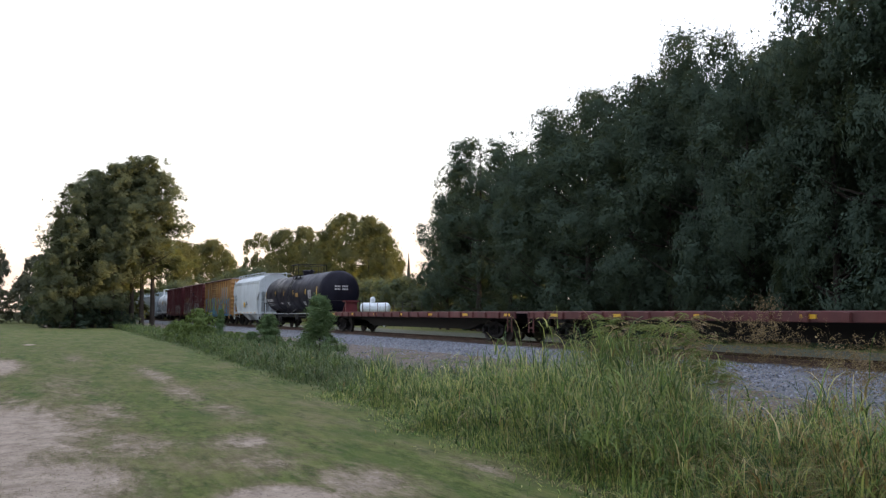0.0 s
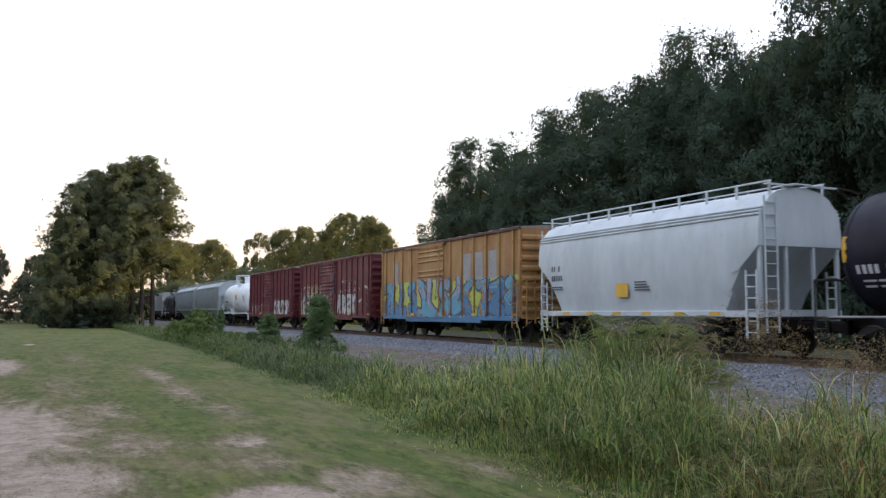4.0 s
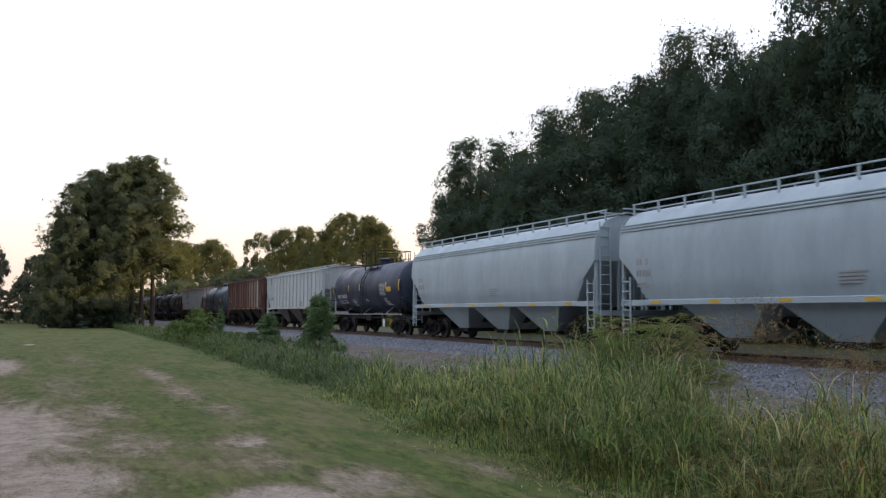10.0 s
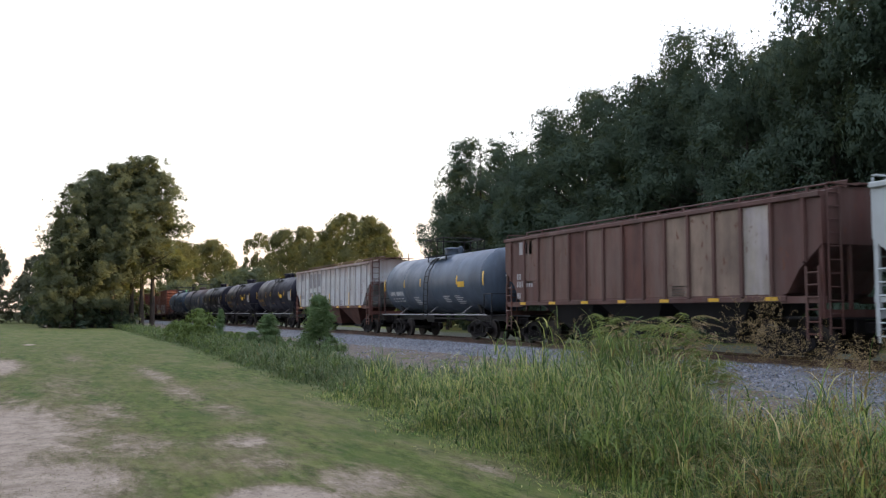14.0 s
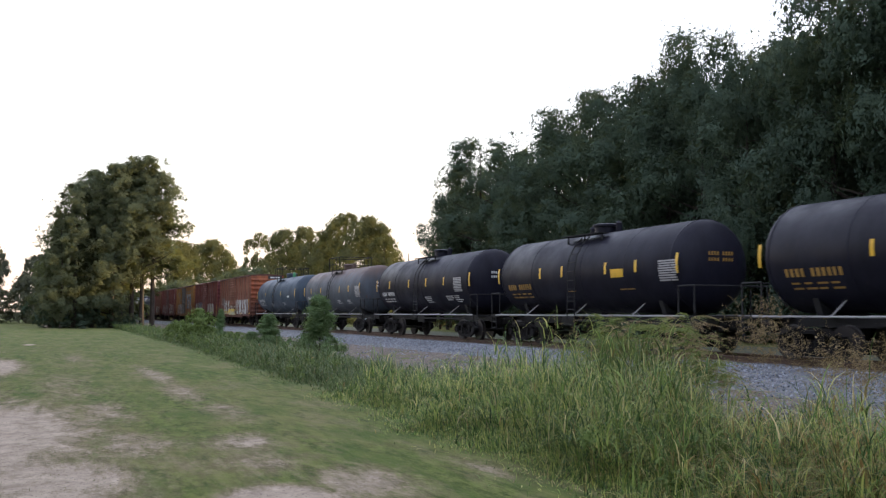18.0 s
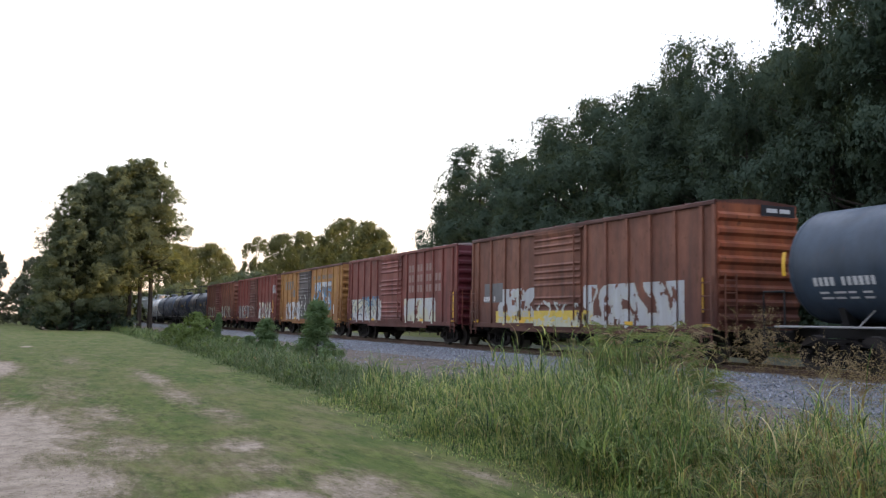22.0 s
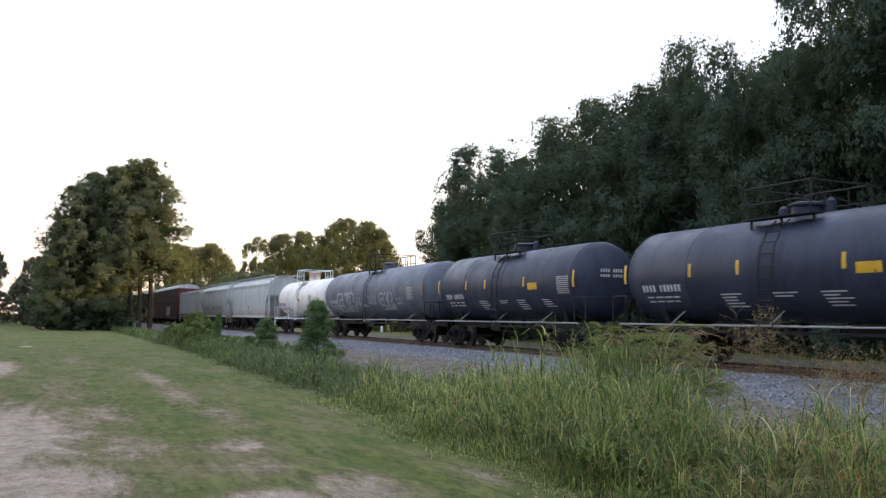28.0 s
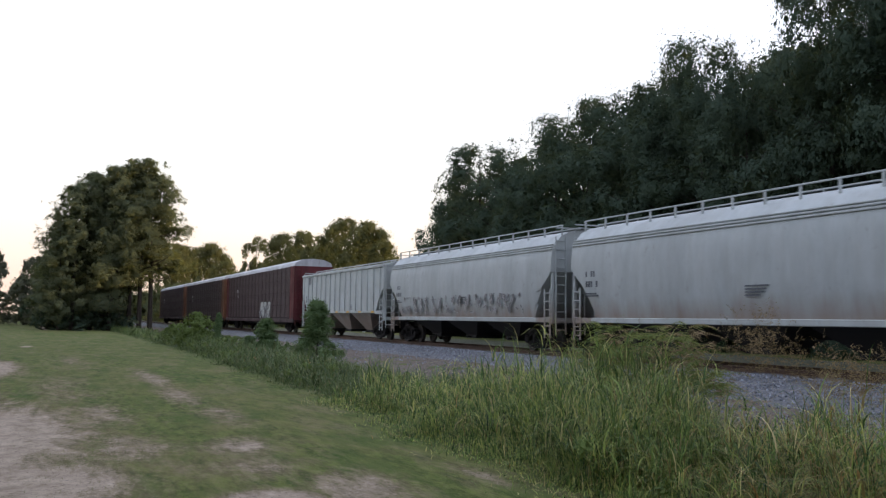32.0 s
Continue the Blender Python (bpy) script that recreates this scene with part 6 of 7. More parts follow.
def build_woods():
    rnd = random.Random(8)
    kinds = [tree_template("woodland_tree", "dense dark green tree at the edge of the woods", 20 + k, 14.0, 0.4, 4.4, 62, 92000, 0.080, "leaf_dark", "wall", lump=0.36, subs=30, puff=1.0, up=0.3, calm=True) for k in range(4)]
    kinds += [tree_template("woodland_tree", "slender dark green tree at the end of the woods", 26, 14.0, 0.3, 3.0, 54, 48000, 0.080, "leaf_dark", "wall", lump=0.36, subs=26, puff=1.1, up=0.3, calm=True)]
    spots = [[] for _ in kinds]
    # tops as the woods rise towards the near end: place along the track and height
    tops = [(-73.2, 12.2), (-66.0, 16.0), (-61.2, 14.6), (-54.2, 15.5), (-49.6, 15.8), (-45.2, 15.1), (-41.6, 15.2), (-38.2, 16.5), (-34.7, 14.4), (-29.0, 17.8), (-26.0, 18.6), (-22.4, 18.8)]
    wide = {0: 0.84, 1: 1.12, 2: 0.9, 3: 0.95, 7: 0.84, 8: 0.86, 9: 0.84}
    n, behind = 0, []
    for x, y, w, top in ((-70.4, 34.6, 0.95, 12.6), (-76.0, 34.0, 0.62, 8.0), (-78.6, 38.5, 0.95, 16.2), (-83.4, 38.5, 0.7, 11.6), (-73.0, 38.2, 0.9, 15.4)):
        spots[4].append((x, y, (w, top / 14.0), 70 * len(spots[4])))
    for i, (x, top) in enumerate(tops):
        spots[4 if i < 3 else n % 4].append((x + rnd.uniform(-0.3, 0.3), 33 + rnd.uniform(-0.3, 0.6), (rnd.uniform(0.95, 1.05) * wide.get(i, 1.0), top / 14.0), rnd.uniform(0, 360)))
        n += 1
        if top > 11:
            behind.append((x + 2.4, 39.5 + rnd.uniform(-1, 2), (1.0, (top + 0.2) / 18.0), rnd.uniform(0, 360)))
    rest = tree_template("woodland_tree", "dense dark green tree added behind and beyond the woods edge", 29, 18.0, 0.3, 5.2, 60, 4600, 0.50, "leaf_dark", "wall", lump=0.27)
    # hidden and out-of-view copies are added to keep low sun off the train
    place_copies(rest, [(-17.5 + 5.5 * k, 34 + 2 * math.sin(k * 2.1), (1.0, 1.0 + 0.08 * math.sin(k)), 77 * k) for k in range(21)] + behind + [(-90, 45, (0.9, 0.52), 20), (-85, 47, (0.9, 0.55), 120), (-80, 44, (0.9, 0.5), 220), (-95, 50.5, (0.9, 0.5), 310)] + [(-57 + 4.6 * k, 46 + 1.2 * math.sin(3 * k), (1.0, 0.82), 35 * k) for k in range(16)] + [(-21 + 4.2 * k, 39.5 + 0.8 * math.sin(2 * k), (1.05, 0.95), 50 * k) for k in range(9)], group="trees of the woods")
    # unseen trees, added behind the camera and at the near end to shade the train
    belt = tree_template("belt_tree", "unseen dark green tree added to shade the train", 30, 16.0, 0.2, 6.0, 50, 3500, 0.66, "leaf_dark", "wall", lump=0.27)
    end_shade_spots = [(54, -12), (57, -4), (60, 5), (63, 12), (64, 27), (70, 20), (76, 13), (78, 24)]
    place_copies(belt, [(x, y, (0.9, 1.05 + 0.1 * math.sin(x)), 40 * y) for x, y in end_shade_spots] + [(-46 + 8.5 * k, -21 + 2.5 * math.sin(k * 1.7), (1.05, 1.12 + 0.12 * math.sin(k * 2.9)), 63 * k) for k in range(17)], group="trees of the belt")
    for k, s in zip(kinds, spots):
        place_copies(k, s, group="trees of the woods")
    shrub = tree_template("shrub", "dark green shrub at the foot of the woods", 31, 3.2, 0.1, 2.0, 14, 3200, 0.14, "leaf_dark", "round", "shrub", 0.06, lump=0.36)
    place_copies(shrub, [(-72 + k * 3.1, 35.6 + rnd.uniform(-0.7, 0.7), (rnd.uniform(0.9, 1.3), rnd.uniform(0.6, 1.0)), rnd.uniform(0, 360)) for k in range(18)], group="shrubs below the woods")


def build_far_trees():
    rnd = random.Random(12)
    kinds = [tree_template("far_tree", "broad tree with sunlit golden green top", 40 + k, 15.0, 0.8, 5.4, 130, 38000, 0.17, "leaf_far", "round", lump=0.26, subs=14, puff=1.3, up=0.25, calm=True) for k in range(2)]
    kinds.append(tree_template("far_tree", "slender tree with an open golden green crown", 43, 15.0, 2.5, 4.6, 70, 20000, 0.17, "leaf_far", "round", lump=0.24, subs=10, puff=1.3, up=0.25, calm=True))
    s = [[], [], []]
    # angle off the track, place beside it, width, top, kind
    for angle, y, w, top, k in [(20.5, 45, 0.5, 12.4, 0), (19.4, 45, 0.86, 15.6, 1), (17.9, 45, 0.92, 17.5, 0), (16.9, 47, 0.8, 14.6, 1), (15.5, 45, 0.92, 17.2, 0), (14.2, 45, 0.84, 17.9, 1), (13.3, 47, 0.6, 14.5, 0), (12.4, 44, 0.8, 19.2, 2), (11.3, 46, 0.7, 12.6, 1), (10.5, 42, 0.8, 15.2, 0),
                                (9.7, 42, 0.95, 20.6, 1), (8.8, 40, 1.0, 20.6, 0), (8.0, 34, 0.8, 19.5, 1), (7.3, 30, 0.8, 19.5, 0), (22.4, 46, 0.5, 5.6, 1), (20.2, 52, 0.8, 10.5, 1), (16.0, 50, 0.9, 12.0, 0)]:
        x, yy = spot(angle, y)
        s[k].append((x, yy, (w, top / 15.0), rnd.uniform(0, 360)))
    for k, q in zip(kinds, s):
        place_copies(k, q, group="distant trees")
    pale = tree_template("far_tree", "distant tree beyond the lawn with haze painted into its leaves", 49, 15.0, 0.6, 5.0, 100, 19000, 0.30, "leaf_hazed", "round", lump=0.22, subs=9, puff=1.6, up=0.2)
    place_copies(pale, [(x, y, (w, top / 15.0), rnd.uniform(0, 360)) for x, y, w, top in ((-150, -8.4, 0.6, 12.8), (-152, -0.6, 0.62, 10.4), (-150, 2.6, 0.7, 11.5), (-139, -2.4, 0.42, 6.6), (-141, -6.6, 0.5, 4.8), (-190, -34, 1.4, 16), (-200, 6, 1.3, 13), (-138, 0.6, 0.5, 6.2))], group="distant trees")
    low = tree_template("far_shrub", "dark rounded shrub across the track", 47, 4.0, 0.1, 2.6, 22, 8000, 0.12, "needle", "round", "shrub", 0.07, lump=0.36, puff=1.2, calm=True, up=0.3)
    q = []
    for k in range(16):
        x, y = spot(10 + k * 0.92, 38 + rnd.uniform(-2, 2))
        q.append((x, y, (rnd.uniform(1.0, 1.5), rnd.uniform(0.9, 1.5)), rnd.uniform(0, 360)))
    for k in range(15):
        q.append((-128 - 13.5 * k, 28.5 + 1.2 * math.sin(2.3 * k), (1.7, 1.85 + 0.2 * math.sin(1.3 * k)), 57 * k))
    for x, y in ((-125, 2), (-150, -24)):
        q.append((x, y, (1.3, 1.0), rnd.uniform(0, 360)))
    place_copies(low, q, group="distant shrubs")


def build_pines():
    rnd = random.Random(5)
    full = tree_template("pine_tree", "tall pine tree with a dense dark crown down to the grass", 60, 17.0, 1.0, 4.0, 165, 40000, 0.165, "needle", "pine", trunk_r=0.26, narrow=0.24, up=0.25, calm=True)
    tall = tree_template("pine_tree", "tall pine tree with a dense crown catching low sunlight", 61, 17.0, 5.2, 3.9, 135, 36000, 0.165, "needle", "pine", trunk_r=0.26, narrow=0.24, up=0.25, calm=True)
    place_copies(full, [(*spot(a, y), (w, top / 17.0), rnd.uniform(0, 360)) for a, y, w, top in ((3.7, 6.3, 0.95, 17.0), (2.6, 4.5, 1.05, 16.4), (1.6, 2.7, 1.0, 14.6), (0.9, 1.5, 0.66, 11.4), (3.1, 5.4, 1.1, 13.5), (2.0, 3.9, 1.1, 11.0))], group="pines by the lawn")
    place_copies(tall, [(*spot(a, y), (w, top / 17.0), rnd.uniform(0, 360)) for a, y, w, top in ((4.9, 8.5, 0.9, 17.6), (4.2, 7.3, 0.95, 17.2), (3.9, 6.8, 1.05, 15.0), (4.8, 8.6, 1.1, 13.0))], group="pines by the lawn")
    open_pine = tree_template("pine_tree", "tall pine tree with an open crown high on its trunk", 66, 17.0, 6.4, 4.0, 96, 24000, 0.165, "needle", "pine", trunk_r=0.24, narrow=0.24, up=0.25, calm=True)
    place_copies(open_pine, [(*spot(6.05, 10.5), (1.25, 1.0), 30), (*spot(5.45, 9.4), (1.2, 1.08), 200)], group="pines by the lawn")
    # two rows of pines added out of sight to shade the far cars
    row = tree_template("pine_tree", "hidden pine tree added to shade the far cars", 68, 17.0, 0.6, 4.2, 90, 9000, 0.42, "needle", "pine", trunk_r=0.26, narrow=0.35)
    place_copies(row, [(-108 - 9.5 * k, 6.6 + 0.55 * k + 0.6 * math.sin(2.1 * k), (1.0, 0.95 + 0.06 * math.sin(k)), 55 * k) for k in range(11)], group="pines by the lawn")
    for k in range(10):
        m = Matrix.Translation((-122 - 12 * k, 3.4 + 0.9 * math.sin(1.7 * k) + 0.3 * k, -0.05)) @ Matrix.Rotation(radians(71 * k), 4, "Z") @ Matrix.Diagonal((1.1, 1.1, 0.72 + 0.05 * math.cos(k), 1))
        copy_thing(row, m).matrix_basis = m
    under = tree_template("shrub", "dark green shrub under the pines", 33, 3.0, 0.05, 2.2, 14, 4200, 0.14, "leaf_dark", "round", "shrub", 0.05, lump=0.36)
    place_copies(under, [(-98 + 2.2 * math.sin(k * 5.1), 0.0 + k * 0.9, (0.8 + 0.3 * math.sin(k * 2.3), 0.75 + 0.3 * math.cos(k * 3.7)), 50 * k) for k in range(9)], group="shrubs under the pines")


def build_bushes():
    b = tree_template("bush", "bright green leafy bush among tall grass", 70, 2.0, 0.02, 1.0, 70, 16000, 0.05, "bush", "round", "bush", 0.03, lump=0.26, puff=1.2)
    place_copies(b, [(-47.6, 7.4, (0.95, 0.92), 20), (-45.6, 7.3, (0.6, 0.6), 90), (-52.6, 7.2, (0.75, 0.62), 150), (-57, 7.4, (0.7, 0.5), 210), (-41.5, 8.0, (0.7, 0.42), 260)], group="bushes by the ditch")
    p = tree_template("pine_sapling", "young green pine sapling in tall grass", 71, 2.4, 0.02, 0.78, 120, 17000, 0.075, "sapling", "waist", "sapling", 0.03, lump=0.25, narrow=0.11, puff=1.7, up=0.2)
    q = [(-29.5, 8.65, (1.25, 0.98), 10), (-36.5, 8.5, (1.1, 0.70), 200), (-46.2, 8.3, (0.5, 0.8), 80), (-34.6, 8.2, (0.9, 0.36), 140), (-38.2, 8.2, (0.9, 0.38), 20)]
    place_copies(p, q, group="saplings by the ditch")


def blades(rnd, x, y, h, width, lean, segs=4, turn=None, lift=0.0):
    """Curved grass blades as strips of loose pieces: each blade is one connected island."""
    n = len(x)
    a = rnd.uniform(0, 2 * math.pi, n) if turn is None else turn
    d = np.stack([np.cos(a), np.sin(a)], 1)
    side = np.stack([-d[:, 1], d[:, 0]], 1)
    z0 = ground_z(x, y) - 0.03 + lift
    bend = lean if turn is not None or np.ndim(lean) else np.abs(rnd.normal(lean, lean * 0.6, n))
    v = np.zeros((n, 2 * (segs + 1), 3))
    for k in range(segs + 1):
        f = k / segs
        r = bend * h * f ** 1.8
        zz = z0 + h * (f - 0.58 * np.clip(bend, 0, 1.3) * f ** 2.6)
        w = width * (1 - f) ** 0.6 * 0.5 + 0.0008
        for s, m in ((0, -1), (1, 1)):
            v[:, 2 * k + s, 0] = x + d[:, 0] * r + side[:, 0] * w * m
            v[:, 2 * k + s, 1] = y + d[:, 1] * r + side[:, 1] * w * m
            v[:, 2 * k + s, 2] = zz
    base = (np.arange(n) * 2 * (segs + 1))[:, None, None]
    f = np.array([[2 * k, 2 * k + 1, 2 * k + 3, 2 * k + 2] for k in range(segs)])[None]
    return v.reshape(-1, 3), (base + f).reshape(-1, 4)


def strip_mesh(name, v, f, mat):
    me = bpy.data.meshes.new(name)
    me.vertices.add(len(v))
    me.vertices.foreach_set("co", v.astype(np.float32).ravel())
    me.loops.add(f.size)
    me.loops.foreach_set("vertex_index", f.astype(np.int32).ravel())
    me.polygons.add(len(f))
    me.polygons.foreach_set("loop_start", np.arange(0, f.size, 4, dtype=np.int32))
    me.materials.append(mat)
    me.polygons.foreach_set("use_smooth", [True] * len(f))
    me.update(calc_edges=True)
    return me


def build_grasses():
    rnd = np.random.default_rng(9)

    def edge(x):
        """Where the mown lawn ends."""
        return np.interp(-x, [4, 8, 12, 17, 26, 34, 45, 90], [4.75, 4.66, 4.9, 5.35, 5.6, 5.9, 6.4, 6.6]) + 0.16 * np.sin(1.3 * x) + 0.1 * np.sin(3.7 * x + 1)

    # grass in tufts whose blades arch outwards, over a lower filling; taller and thinner stands by turns
    def lush(px, py):
        return np.interp(np.degrees(np.arctan2(py, -px)), [5, 14, 18, 24, 27, 29.5, 33, 38, 40.5, 42.5, 45, 47.5, 49.5, 51.5], [0.8, 0.7, 0.62, 0.66, 0.80, 1.06, 1.28, 1.20, 0.88, 0.58, 0.80, 1.0, 0.9, 0.66])

    sets = {"green": [], "ditch": [], "dry": []}
    for lo, hi, tufts, per, tall, segs in ((4, 10, 370, 68, 1.0, 5), (10, 17, 420, 56, 0.94, 4), (17, 30, 560, 44, 0.86, 3), (30, 60, 640, 30, 0.95, 3), (60, 112, 380, 14, 0.9, 3)):
        x, y, h, ax, lean, lift = [], [], [], [], [], []
        cx = -rnd.uniform(lo, hi, tufts)
        deep = np.interp(-cx, [4, 10, 16, 24, 40, 110], [3.9, 3.8, 3.4, 3.0, 2.4, 2.2])
        f = rnd.random(tufts) ** 0.85
        cy = edge(cx) + 0.15 + deep * f
        rich = lush(cx, cy)
        stand = 0.92 + 0.24 * np.sin(2.3 * cx + 1.9 * cy) * np.sin(1.7 * cy - 1.1 * cx + 0.6) + 0.10 * np.sin(5.1 * cx - 3.3 * cy)
        size = tall * rich * stand * np.clip(rnd.normal(0.78, 0.24, tufts), 0.3, 1.4) * np.clip(0.55 + 2.4 * f, 0.55, 1.0) * np.clip(1.15 - 0.3 * f, 0.6, 1)
        for k in range(tufts):
            # stems that stand up from the tuft, with leaves that arch away along them
            n = max(3, int(per / 7 * rnd.uniform(0.6, 1.3) * rich[k]))
            a = rnd.uniform(0, 2 * math.pi, n)
            r = np.abs(rnd.normal(0, 0.16, n)) * (1 + lo * 0.02)
            sx, sy, tip = cx[k] + r * np.cos(a), cy[k] + r * np.sin(a), size[k] * rnd.uniform(0.55, 1.15, n)
            tilt = np.abs(rnd.normal(0.24, 0.16, n))
            x.append(sx); y.append(sy); ax.append(a); h.append(tip); lean.append(tilt); lift.append(np.zeros(n))
            g = rnd.random((8, n)) ** 0.8 * 0.92
            px, py = sx + np.cos(a) * tilt * tip * g ** 1.8, sy + np.sin(a) * tilt * tip * g ** 1.8
            x.append(px.ravel()); y.append(py.ravel()); lift.append((g * tip).ravel())
            ax.append((a + rnd.normal(0, 1.2, (8, n))).ravel())
            h.append((rnd.uniform(0.25, 0.6, (8, n)) * (0.55 + 0.45 * tip)).ravel()); lean.append((0.35 + np.abs(rnd.normal(0.7, 0.5, (8, n)))).ravel())
        n = tufts * (16 if lo < 17 else 12)
        px = -rnd.uniform(lo, hi, n)
        py = edge(px) + np.interp(-px, [4, 10, 16, 24, 40, 110], [3.9, 3.7, 3.2, 2.6, 2.2, 2.2]) * rnd.random(n) ** 1.3
        x.append(px); y.append(py); ax.append(rnd.uniform(0, 6.28, n)); h.append(tall * lush(px, py) * rnd.uniform(0.08, 0.36, n)); lean.append(np.abs(rnd.normal(0.6, 0.4, n))); lift.append(np.zeros(n))
        # low growth that frays out on to the lawn
        n = tufts * (16 if lo < 17 else 8)
        px = -rnd.uniform(lo, hi, n)
        py = edge(px) + rnd.normal(0.05, 0.26, n)
        x.append(px); y.append(py); ax.append(rnd.uniform(0, 6.28, n)); h.append(rnd.uniform(0.04, 0.20, n) * np.clip(1 + 1.2 * (py - edge(px)), 0.3, 1.6)); lean.append(np.abs(rnd.normal(0.8, 0.4, n))); lift.append(np.zeros(n))
        x, y, h, ax, lean, lift = map(np.concatenate, (x, y, h, ax, lean, lift))
        withered = rnd.random(len(x)) < np.interp(np.degrees(np.arctan2(y, -x)), [10, 30, 36, 40, 43, 48, 52], [0.02, 0.04, 0.06, 0.14, 0.30, 0.36, 0.26])
        for key, w in (("green", ~withered), ("dry", withered)):
            sets["ditch" if key == "green" and lo >= 17 else key].append(blades(rnd, x[w], y[w], np.clip(h[w] * (1.0 if key == "green" else 0.9), 0.1, 1.7), (0.0085 + 0.00024 * np.hypot(x[w], y[w])) * np.where((lift[w] == 0) & (h[w] > 0.4), 0.62, 1.0) * rnd.choice([0.45, 0.75, 1.1, 1.9], int(w.sum()), p=[0.38, 0.34, 0.2, 0.08]), lean[w] * (1.0 if key == "green" else 1.35), segs, ax[w], lift[w]))
    for key, nm, mat, label, kind in (("green", "tall_grass", "blade", "tall uncut green grass along the ditch", "tall grass"), ("ditch", "ditch_grass", "ditch", "soft uncut grass and weeds in the ditch", "tall grass"), ("dry", "withered_grass", "straw", "withered straw coloured blades in the tall grass", "dry grass")):
        vs, fs, at = [], [], 0
        for v, f in sets[key]:
            vs.append(v); fs.append(f + at); at += len(v)
        tagged(new(nm, strip_mesh(nm, np.concatenate(vs), np.concatenate(fs), MAT[mat])), label, kind, kind="stuff")

    def strip(quads, pts, w0, w1):
        """A thin flat ribbon through points."""
        for k in range(len(pts) - 1):
            d = (pts[k + 1] - pts[k]).cross(Vector((0.8, 0.6, 0.1))).normalized()
            p, q = w0 + (w1 - w0) * k / (len(pts) - 1), w0 + (w1 - w0) * (k + 1) / (len(pts) - 1)
            quads.append([pts[k] - d * p, pts[k] + d * p, pts[k + 1] + d * q, pts[k + 1] - d * q])

    # feathery plants on bare stems above the grass: fronds that arch over
    rnd = np.random.default_rng(23)
    green, brown = [], []
    for k in range(76):
        ang, yy = radians(float(rnd.uniform(33.6, 41.9))), 8.6 + rnd.normal(0, 0.3)
        quads = brown if rnd.random() < np.interp(math.degrees(ang), [30, 36, 39, 42], [0.12, 0.08, 0.14, 0.25]) else green
        bx = -yy / math.tan(ang)
        p = Vector((bx, yy, float(ground_z(bx, yy)) - 0.05))
        top = 1.76 * (1 - abs(math.degrees(ang) - 38.0) * 0.010) * rnd.uniform(0.52, 1.06)
        tip = p + Vector((rnd.normal(0, 0.12), rnd.normal(0, 0.12), top))
        strip(quads, [p, p.lerp(tip, 0.5) + Vector((0.02, 0, 0)), tip], 0.006, 0.003)
        for j in range(int(rnd.integers(4, 8))):
            a, root = rnd.uniform(0, 2 * math.pi), p.lerp(tip, rnd.uniform(0.78, 1.0))
            out = Vector((math.cos(a), math.sin(a), 0))
            side = Vector((-out.y, out.x, 0))
            reach, lift, n, last = rnd.uniform(0.35, 0.85), rnd.uniform(0.06, 0.22), 17, root
            for i in range(1, n + 1):
                f = i / n
                q = root + out * reach * f + Vector((0, 0, lift * (2.4 * f - 3.1 * f ** 2)))
                strip(quads, [last, q], 0.003, 0.003)
                for sg in (-1, 1):
                    length = 0.11 * (1.15 - f) * rnd.uniform(0.7, 1.2)
                    e = q + side * sg * length + out * length * 0.5 + Vector((0, 0, -length * rnd.uniform(0.1, 0.7)))
                    b_ = (q - last).normalized() * 0.009
                    quads.append([q - b_, (q + e) / 2 - b_ * 1.1, e, (q + e) / 2 + b_ * 1.1])
                last = q
    # dry branching weeds
    for centre, spread, count, low, high in ((43.9, 0.6, 26, 1.5, 2.0), (49.0, 1.5, 44, 1.2, 1.6), (46.3, 0.7, 4, 1.2, 1.5), (33.0, 2.2, 9, 1.35, 1.75), (40.5, 1.0, 8, 1.2, 1.6)):
        for k in range(count):
            a, yy = radians(rnd.normal(centre, spread)), 8.2 + rnd.normal(0, 0.3)
            bx, hh = -yy / math.tan(a), rnd.uniform(low, high)
            p = Vector((bx, yy, float(ground_z(bx, yy)) - 0.05))
            tip = p + Vector((rnd.normal(0, 0.14), rnd.normal(0, 0.14), hh))
            strip(brown, [p, p.lerp(tip, 0.5), tip], 0.004, 0.002)
            for j in range(12):
                b0 = p.lerp(tip, rnd.uniform(0.74, 1.0))
                d = Vector((rnd.normal(0, 0.09), rnd.normal(0, 0.09), rnd.uniform(0.0, 0.15)))
                strip(brown, [b0, b0 + d * 0.55 + Vector((0, 0, 0.02)), b0 + d], 0.002, 0.0015)
                for i in range(9):
                    c = b0 + d * rnd.uniform(0.4, 1.05) + Vector(rnd.normal(0, 0.014, 3))
                    u, w = Vector(rnd.normal(0, 0.0055, 3)), Vector(rnd.normal(0, 0.0045, 3))
                    brown.append([c - u, c - w, c + u, c + w])
    tagged(new("fronds", quads_mesh("fronds", np.array([[tuple(c) for c in q] for q in green]), MAT["frond"])), "arching green feathery fronds beside the ditch", "fronds", kind="stuff")
    tagged(new("dry_weeds", quads_mesh("dry_weeds", np.array([[tuple(c) for c in q] for q in brown]), MAT["dry"])), "dry brown branching weeds with seed heads", "dry weeds", kind="stuff")
    # low broad-leaved weeds along the strip
    n = 300
    cx = -(6 + 95 * rnd.random(n) ** 1.1)
    cy = edge(cx) + rnd.uniform(-0.1, 2.6, n)
    cc = np.stack([cx, cy, ground_z(cx, cy) + rnd.uniform(0.05, 0.45, n)], 1)
    q = leaves(rnd, cc, rnd.uniform(0.15, 0.4, n), 22000, 0.032, 0.8)
    tagged(new("weeds", quads_mesh("weeds", q, MAT["bush"])), "low leafy weeds among the tall grass", "weeds", kind="stuff")
    # mown turf
    n = 340000
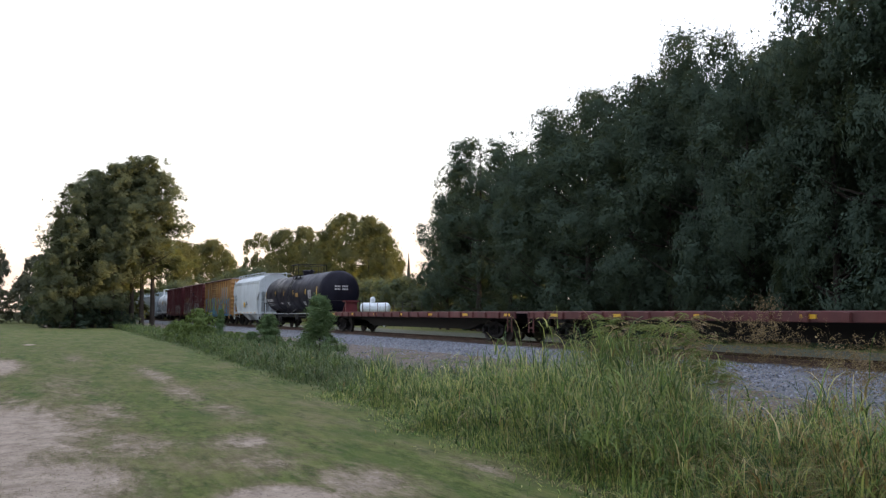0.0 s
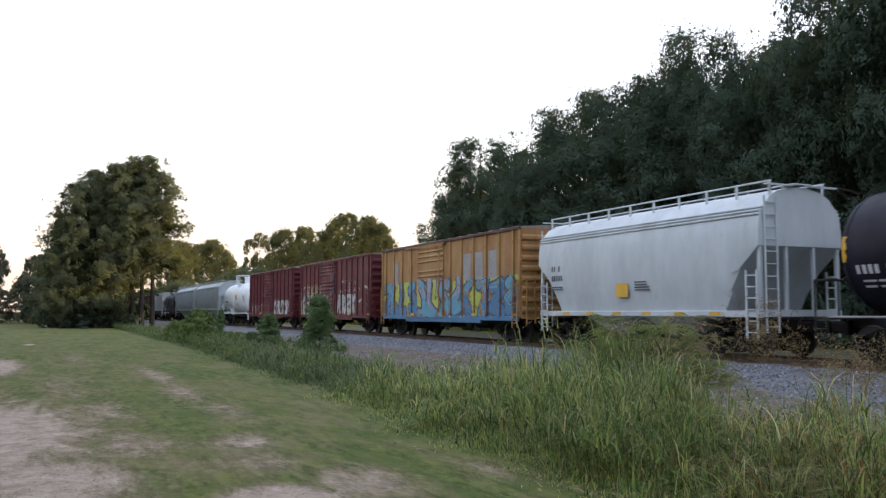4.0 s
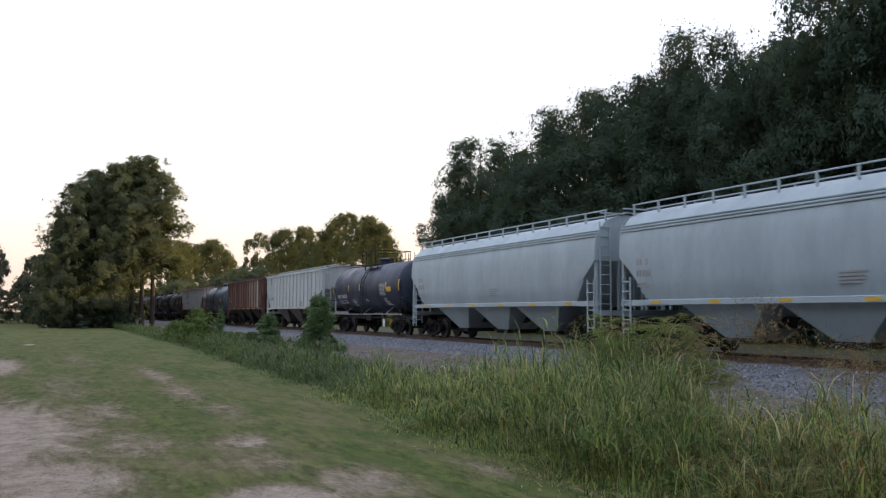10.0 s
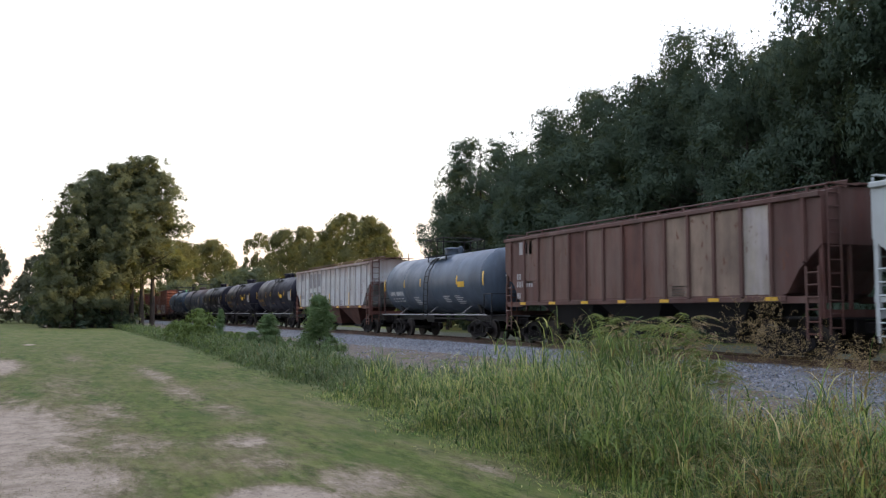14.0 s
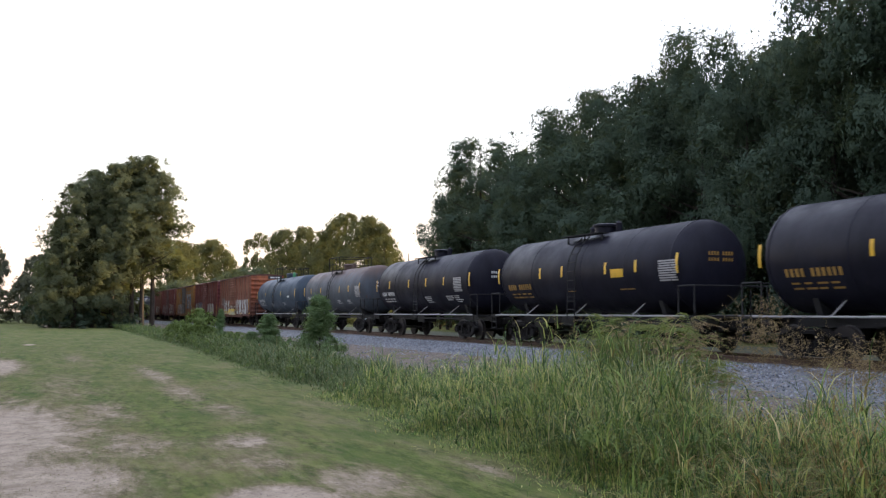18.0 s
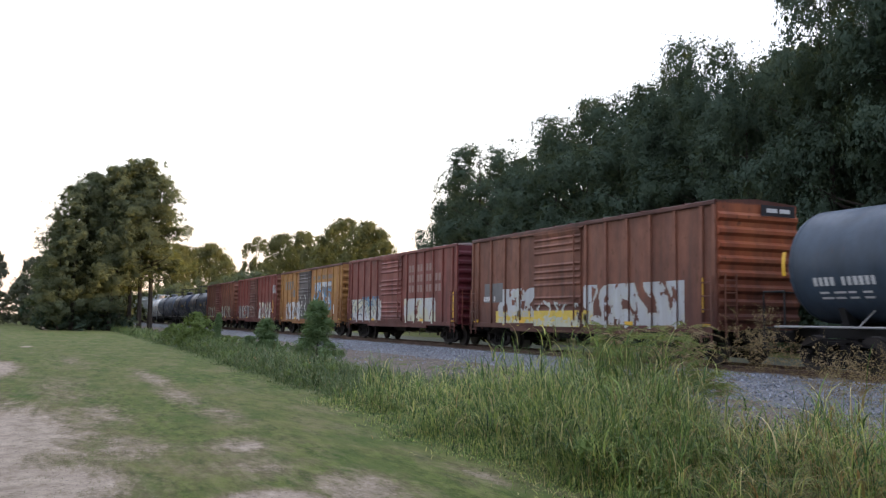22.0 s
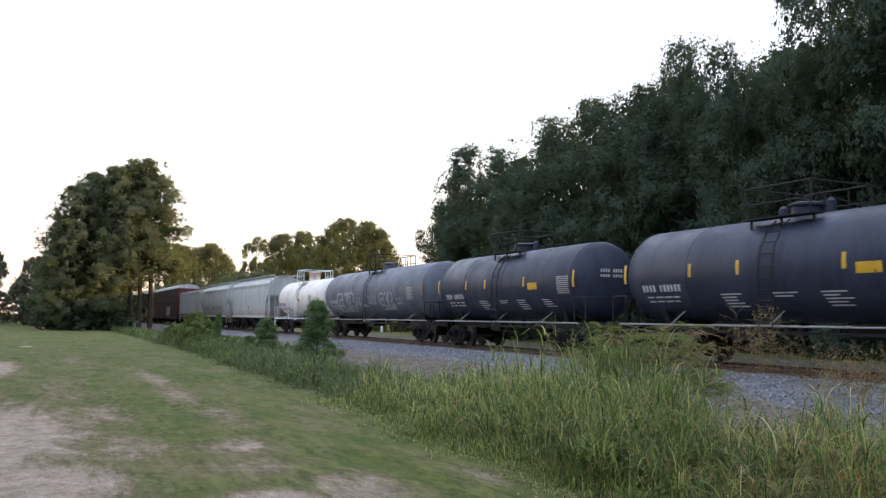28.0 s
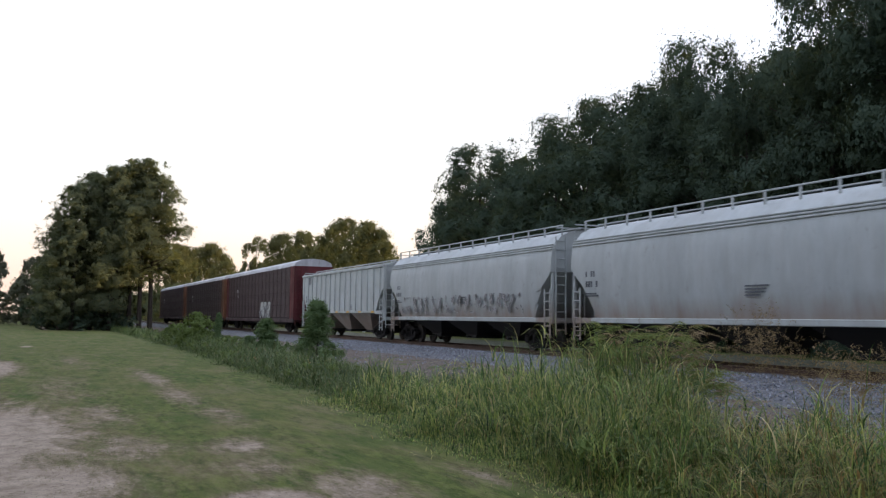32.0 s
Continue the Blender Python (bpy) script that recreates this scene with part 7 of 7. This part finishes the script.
    r = 6.6 + 34 * rnd.random(n) ** 1.9
    a = radians(24.3) + np.radians(rnd.uniform(-29, 22, n))
    x, y = -r * np.cos(a), r * np.sin(a)
    keep = y < edge(x) + 0.4
    bare = np.zeros(n)
    for sx, sy, rx, ry, k in SAND:
        bare = np.maximum(bare, k * np.clip(1.35 - np.hypot((x - sx) / rx, (y - sy) / ry), 0, 1))
    keep &= rnd.random(n) > bare * 1.3
    x, y = x[keep], y[keep]
    h = rnd.uniform(0.012, 0.045, len(x)) * (0.7 + 0.5 * np.sin(x * 1.1 + 2 * np.sin(y * 1.3)) * np.sin(y * 2.3 + np.sin(x * 0.9)))
    # thicker clumps left by the mower, and some on the bare sand
    m = 2600
    r = 6.6 + 26 * rnd.random(m) ** 1.5
    a = radians(24.3) + np.radians(rnd.uniform(-28, 22, m))
    cx, cy = -r * np.cos(a), r * np.sin(a)
    near = cy < edge(cx) + 0.1
    cx, cy = np.repeat(cx[near], 26), np.repeat(cy[near], 26)
    big = np.repeat(rnd.uniform(0.05, 0.14, int(near.sum())), 26)
    tall = np.repeat(rnd.uniform(0.015, 0.045, int(near.sum())), 26)
    x = np.concatenate([x, cx + rnd.normal(0, 1.4, len(cx)) * big]); y = np.concatenate([y, cy + rnd.normal(0, 1, len(cx)) * big])
    h = np.concatenate([h, tall * rnd.uniform(0.4, 1.2, len(cx))])
    tx = -rnd.uniform(7.5, 18, 70)
    ty = rnd.uniform(-1.6, 1.3, 70)
    tx, ty, wide = np.repeat(tx, 70), np.repeat(ty, 70), np.repeat(rnd.uniform(0.05, 0.16, 70), 70)
    x = np.concatenate([x, tx + rnd.normal(0, 0.8, len(tx)) * wide]); y = np.concatenate([y, ty + rnd.normal(0, 1.2, len(tx)) * wide])
    h = np.concatenate([h, rnd.uniform(0.02, 0.07, len(tx))])
    v, f = blades(rnd, x, y, h, 0.003 + 0.00028 * np.hypot(x, y), 1.2, 1)
    tagged(new("mown_grass", strip_mesh("mown_grass", v, f, MAT["turf"])), "short mown grass of the lawn", "grass", kind="stuff")




def build_distance():
    """A church spire far off, and a wire fence with an unidentified white object, built as a tank, behind the track."""
    x, y = spot(22.05, 118)
    spire = thing("church_spire", "slim dark church spire above distant trees", "church spire", place=pose(x, y, 0))
    part("tower", Shape().slab(-1.6, 1.6, -1.6, 1.6, 0, 13.0, 0.1), MAT["door_grey"], spire)
    part("spire", Shape().lathe([(13.0, 1.1), (15.5, 0.62), (23.2, 0.04)], "z", n=8), MAT["under"], spire)
    x, y = spot(19.9, 33.5)
    tank = thing("gas_tank", "unidentified white object behind a wire fence, built as a tank on legs", "gas tank", place=pose(x, y, 0, 0, 0, 62))
    part("vessel", Shape().lathe(tank_profile(3.4, 0.62, 0.4), "x", (0, 0, 2.05), 20), MAT["white"], tank, smooth=True)
    part("dome", Shape().lathe([(2.6, 0.3), (3.1, 0.3), (3.3, 0.14)], "z", (-0.3, 0, 0), 12), MAT["white"], tank)
    for dx in (-1.0, 1.0):
        part("leg", Shape().box(dx - 0.12, dx + 0.12, -0.4, 0.4, 0, 1.6), MAT["white"], tank)
    fence = thing("wire_fence", "grey wire fence with thin posts behind the track", "fence", place=pose(x + 4, y - 1.5, 0))
    for k in range(9):
        part("post", Shape().tube((k * 2.4 - 4, 0, -0.2), (k * 2.4 - 4, 0, 2.55), 0.03, n=6), MAT["door_grey"], fence)
    for z in (0.3, 0.8, 1.25, 1.7, 2.15, 2.6):
        part("wire", Shape().tube((-4, 0, z), (15.2, 0, z), 0.012, n=4), MAT["door_grey"], fence)


build_woods()
build_distance()
build_far_trees()
build_pines()
build_bushes()
build_grasses()
motions()
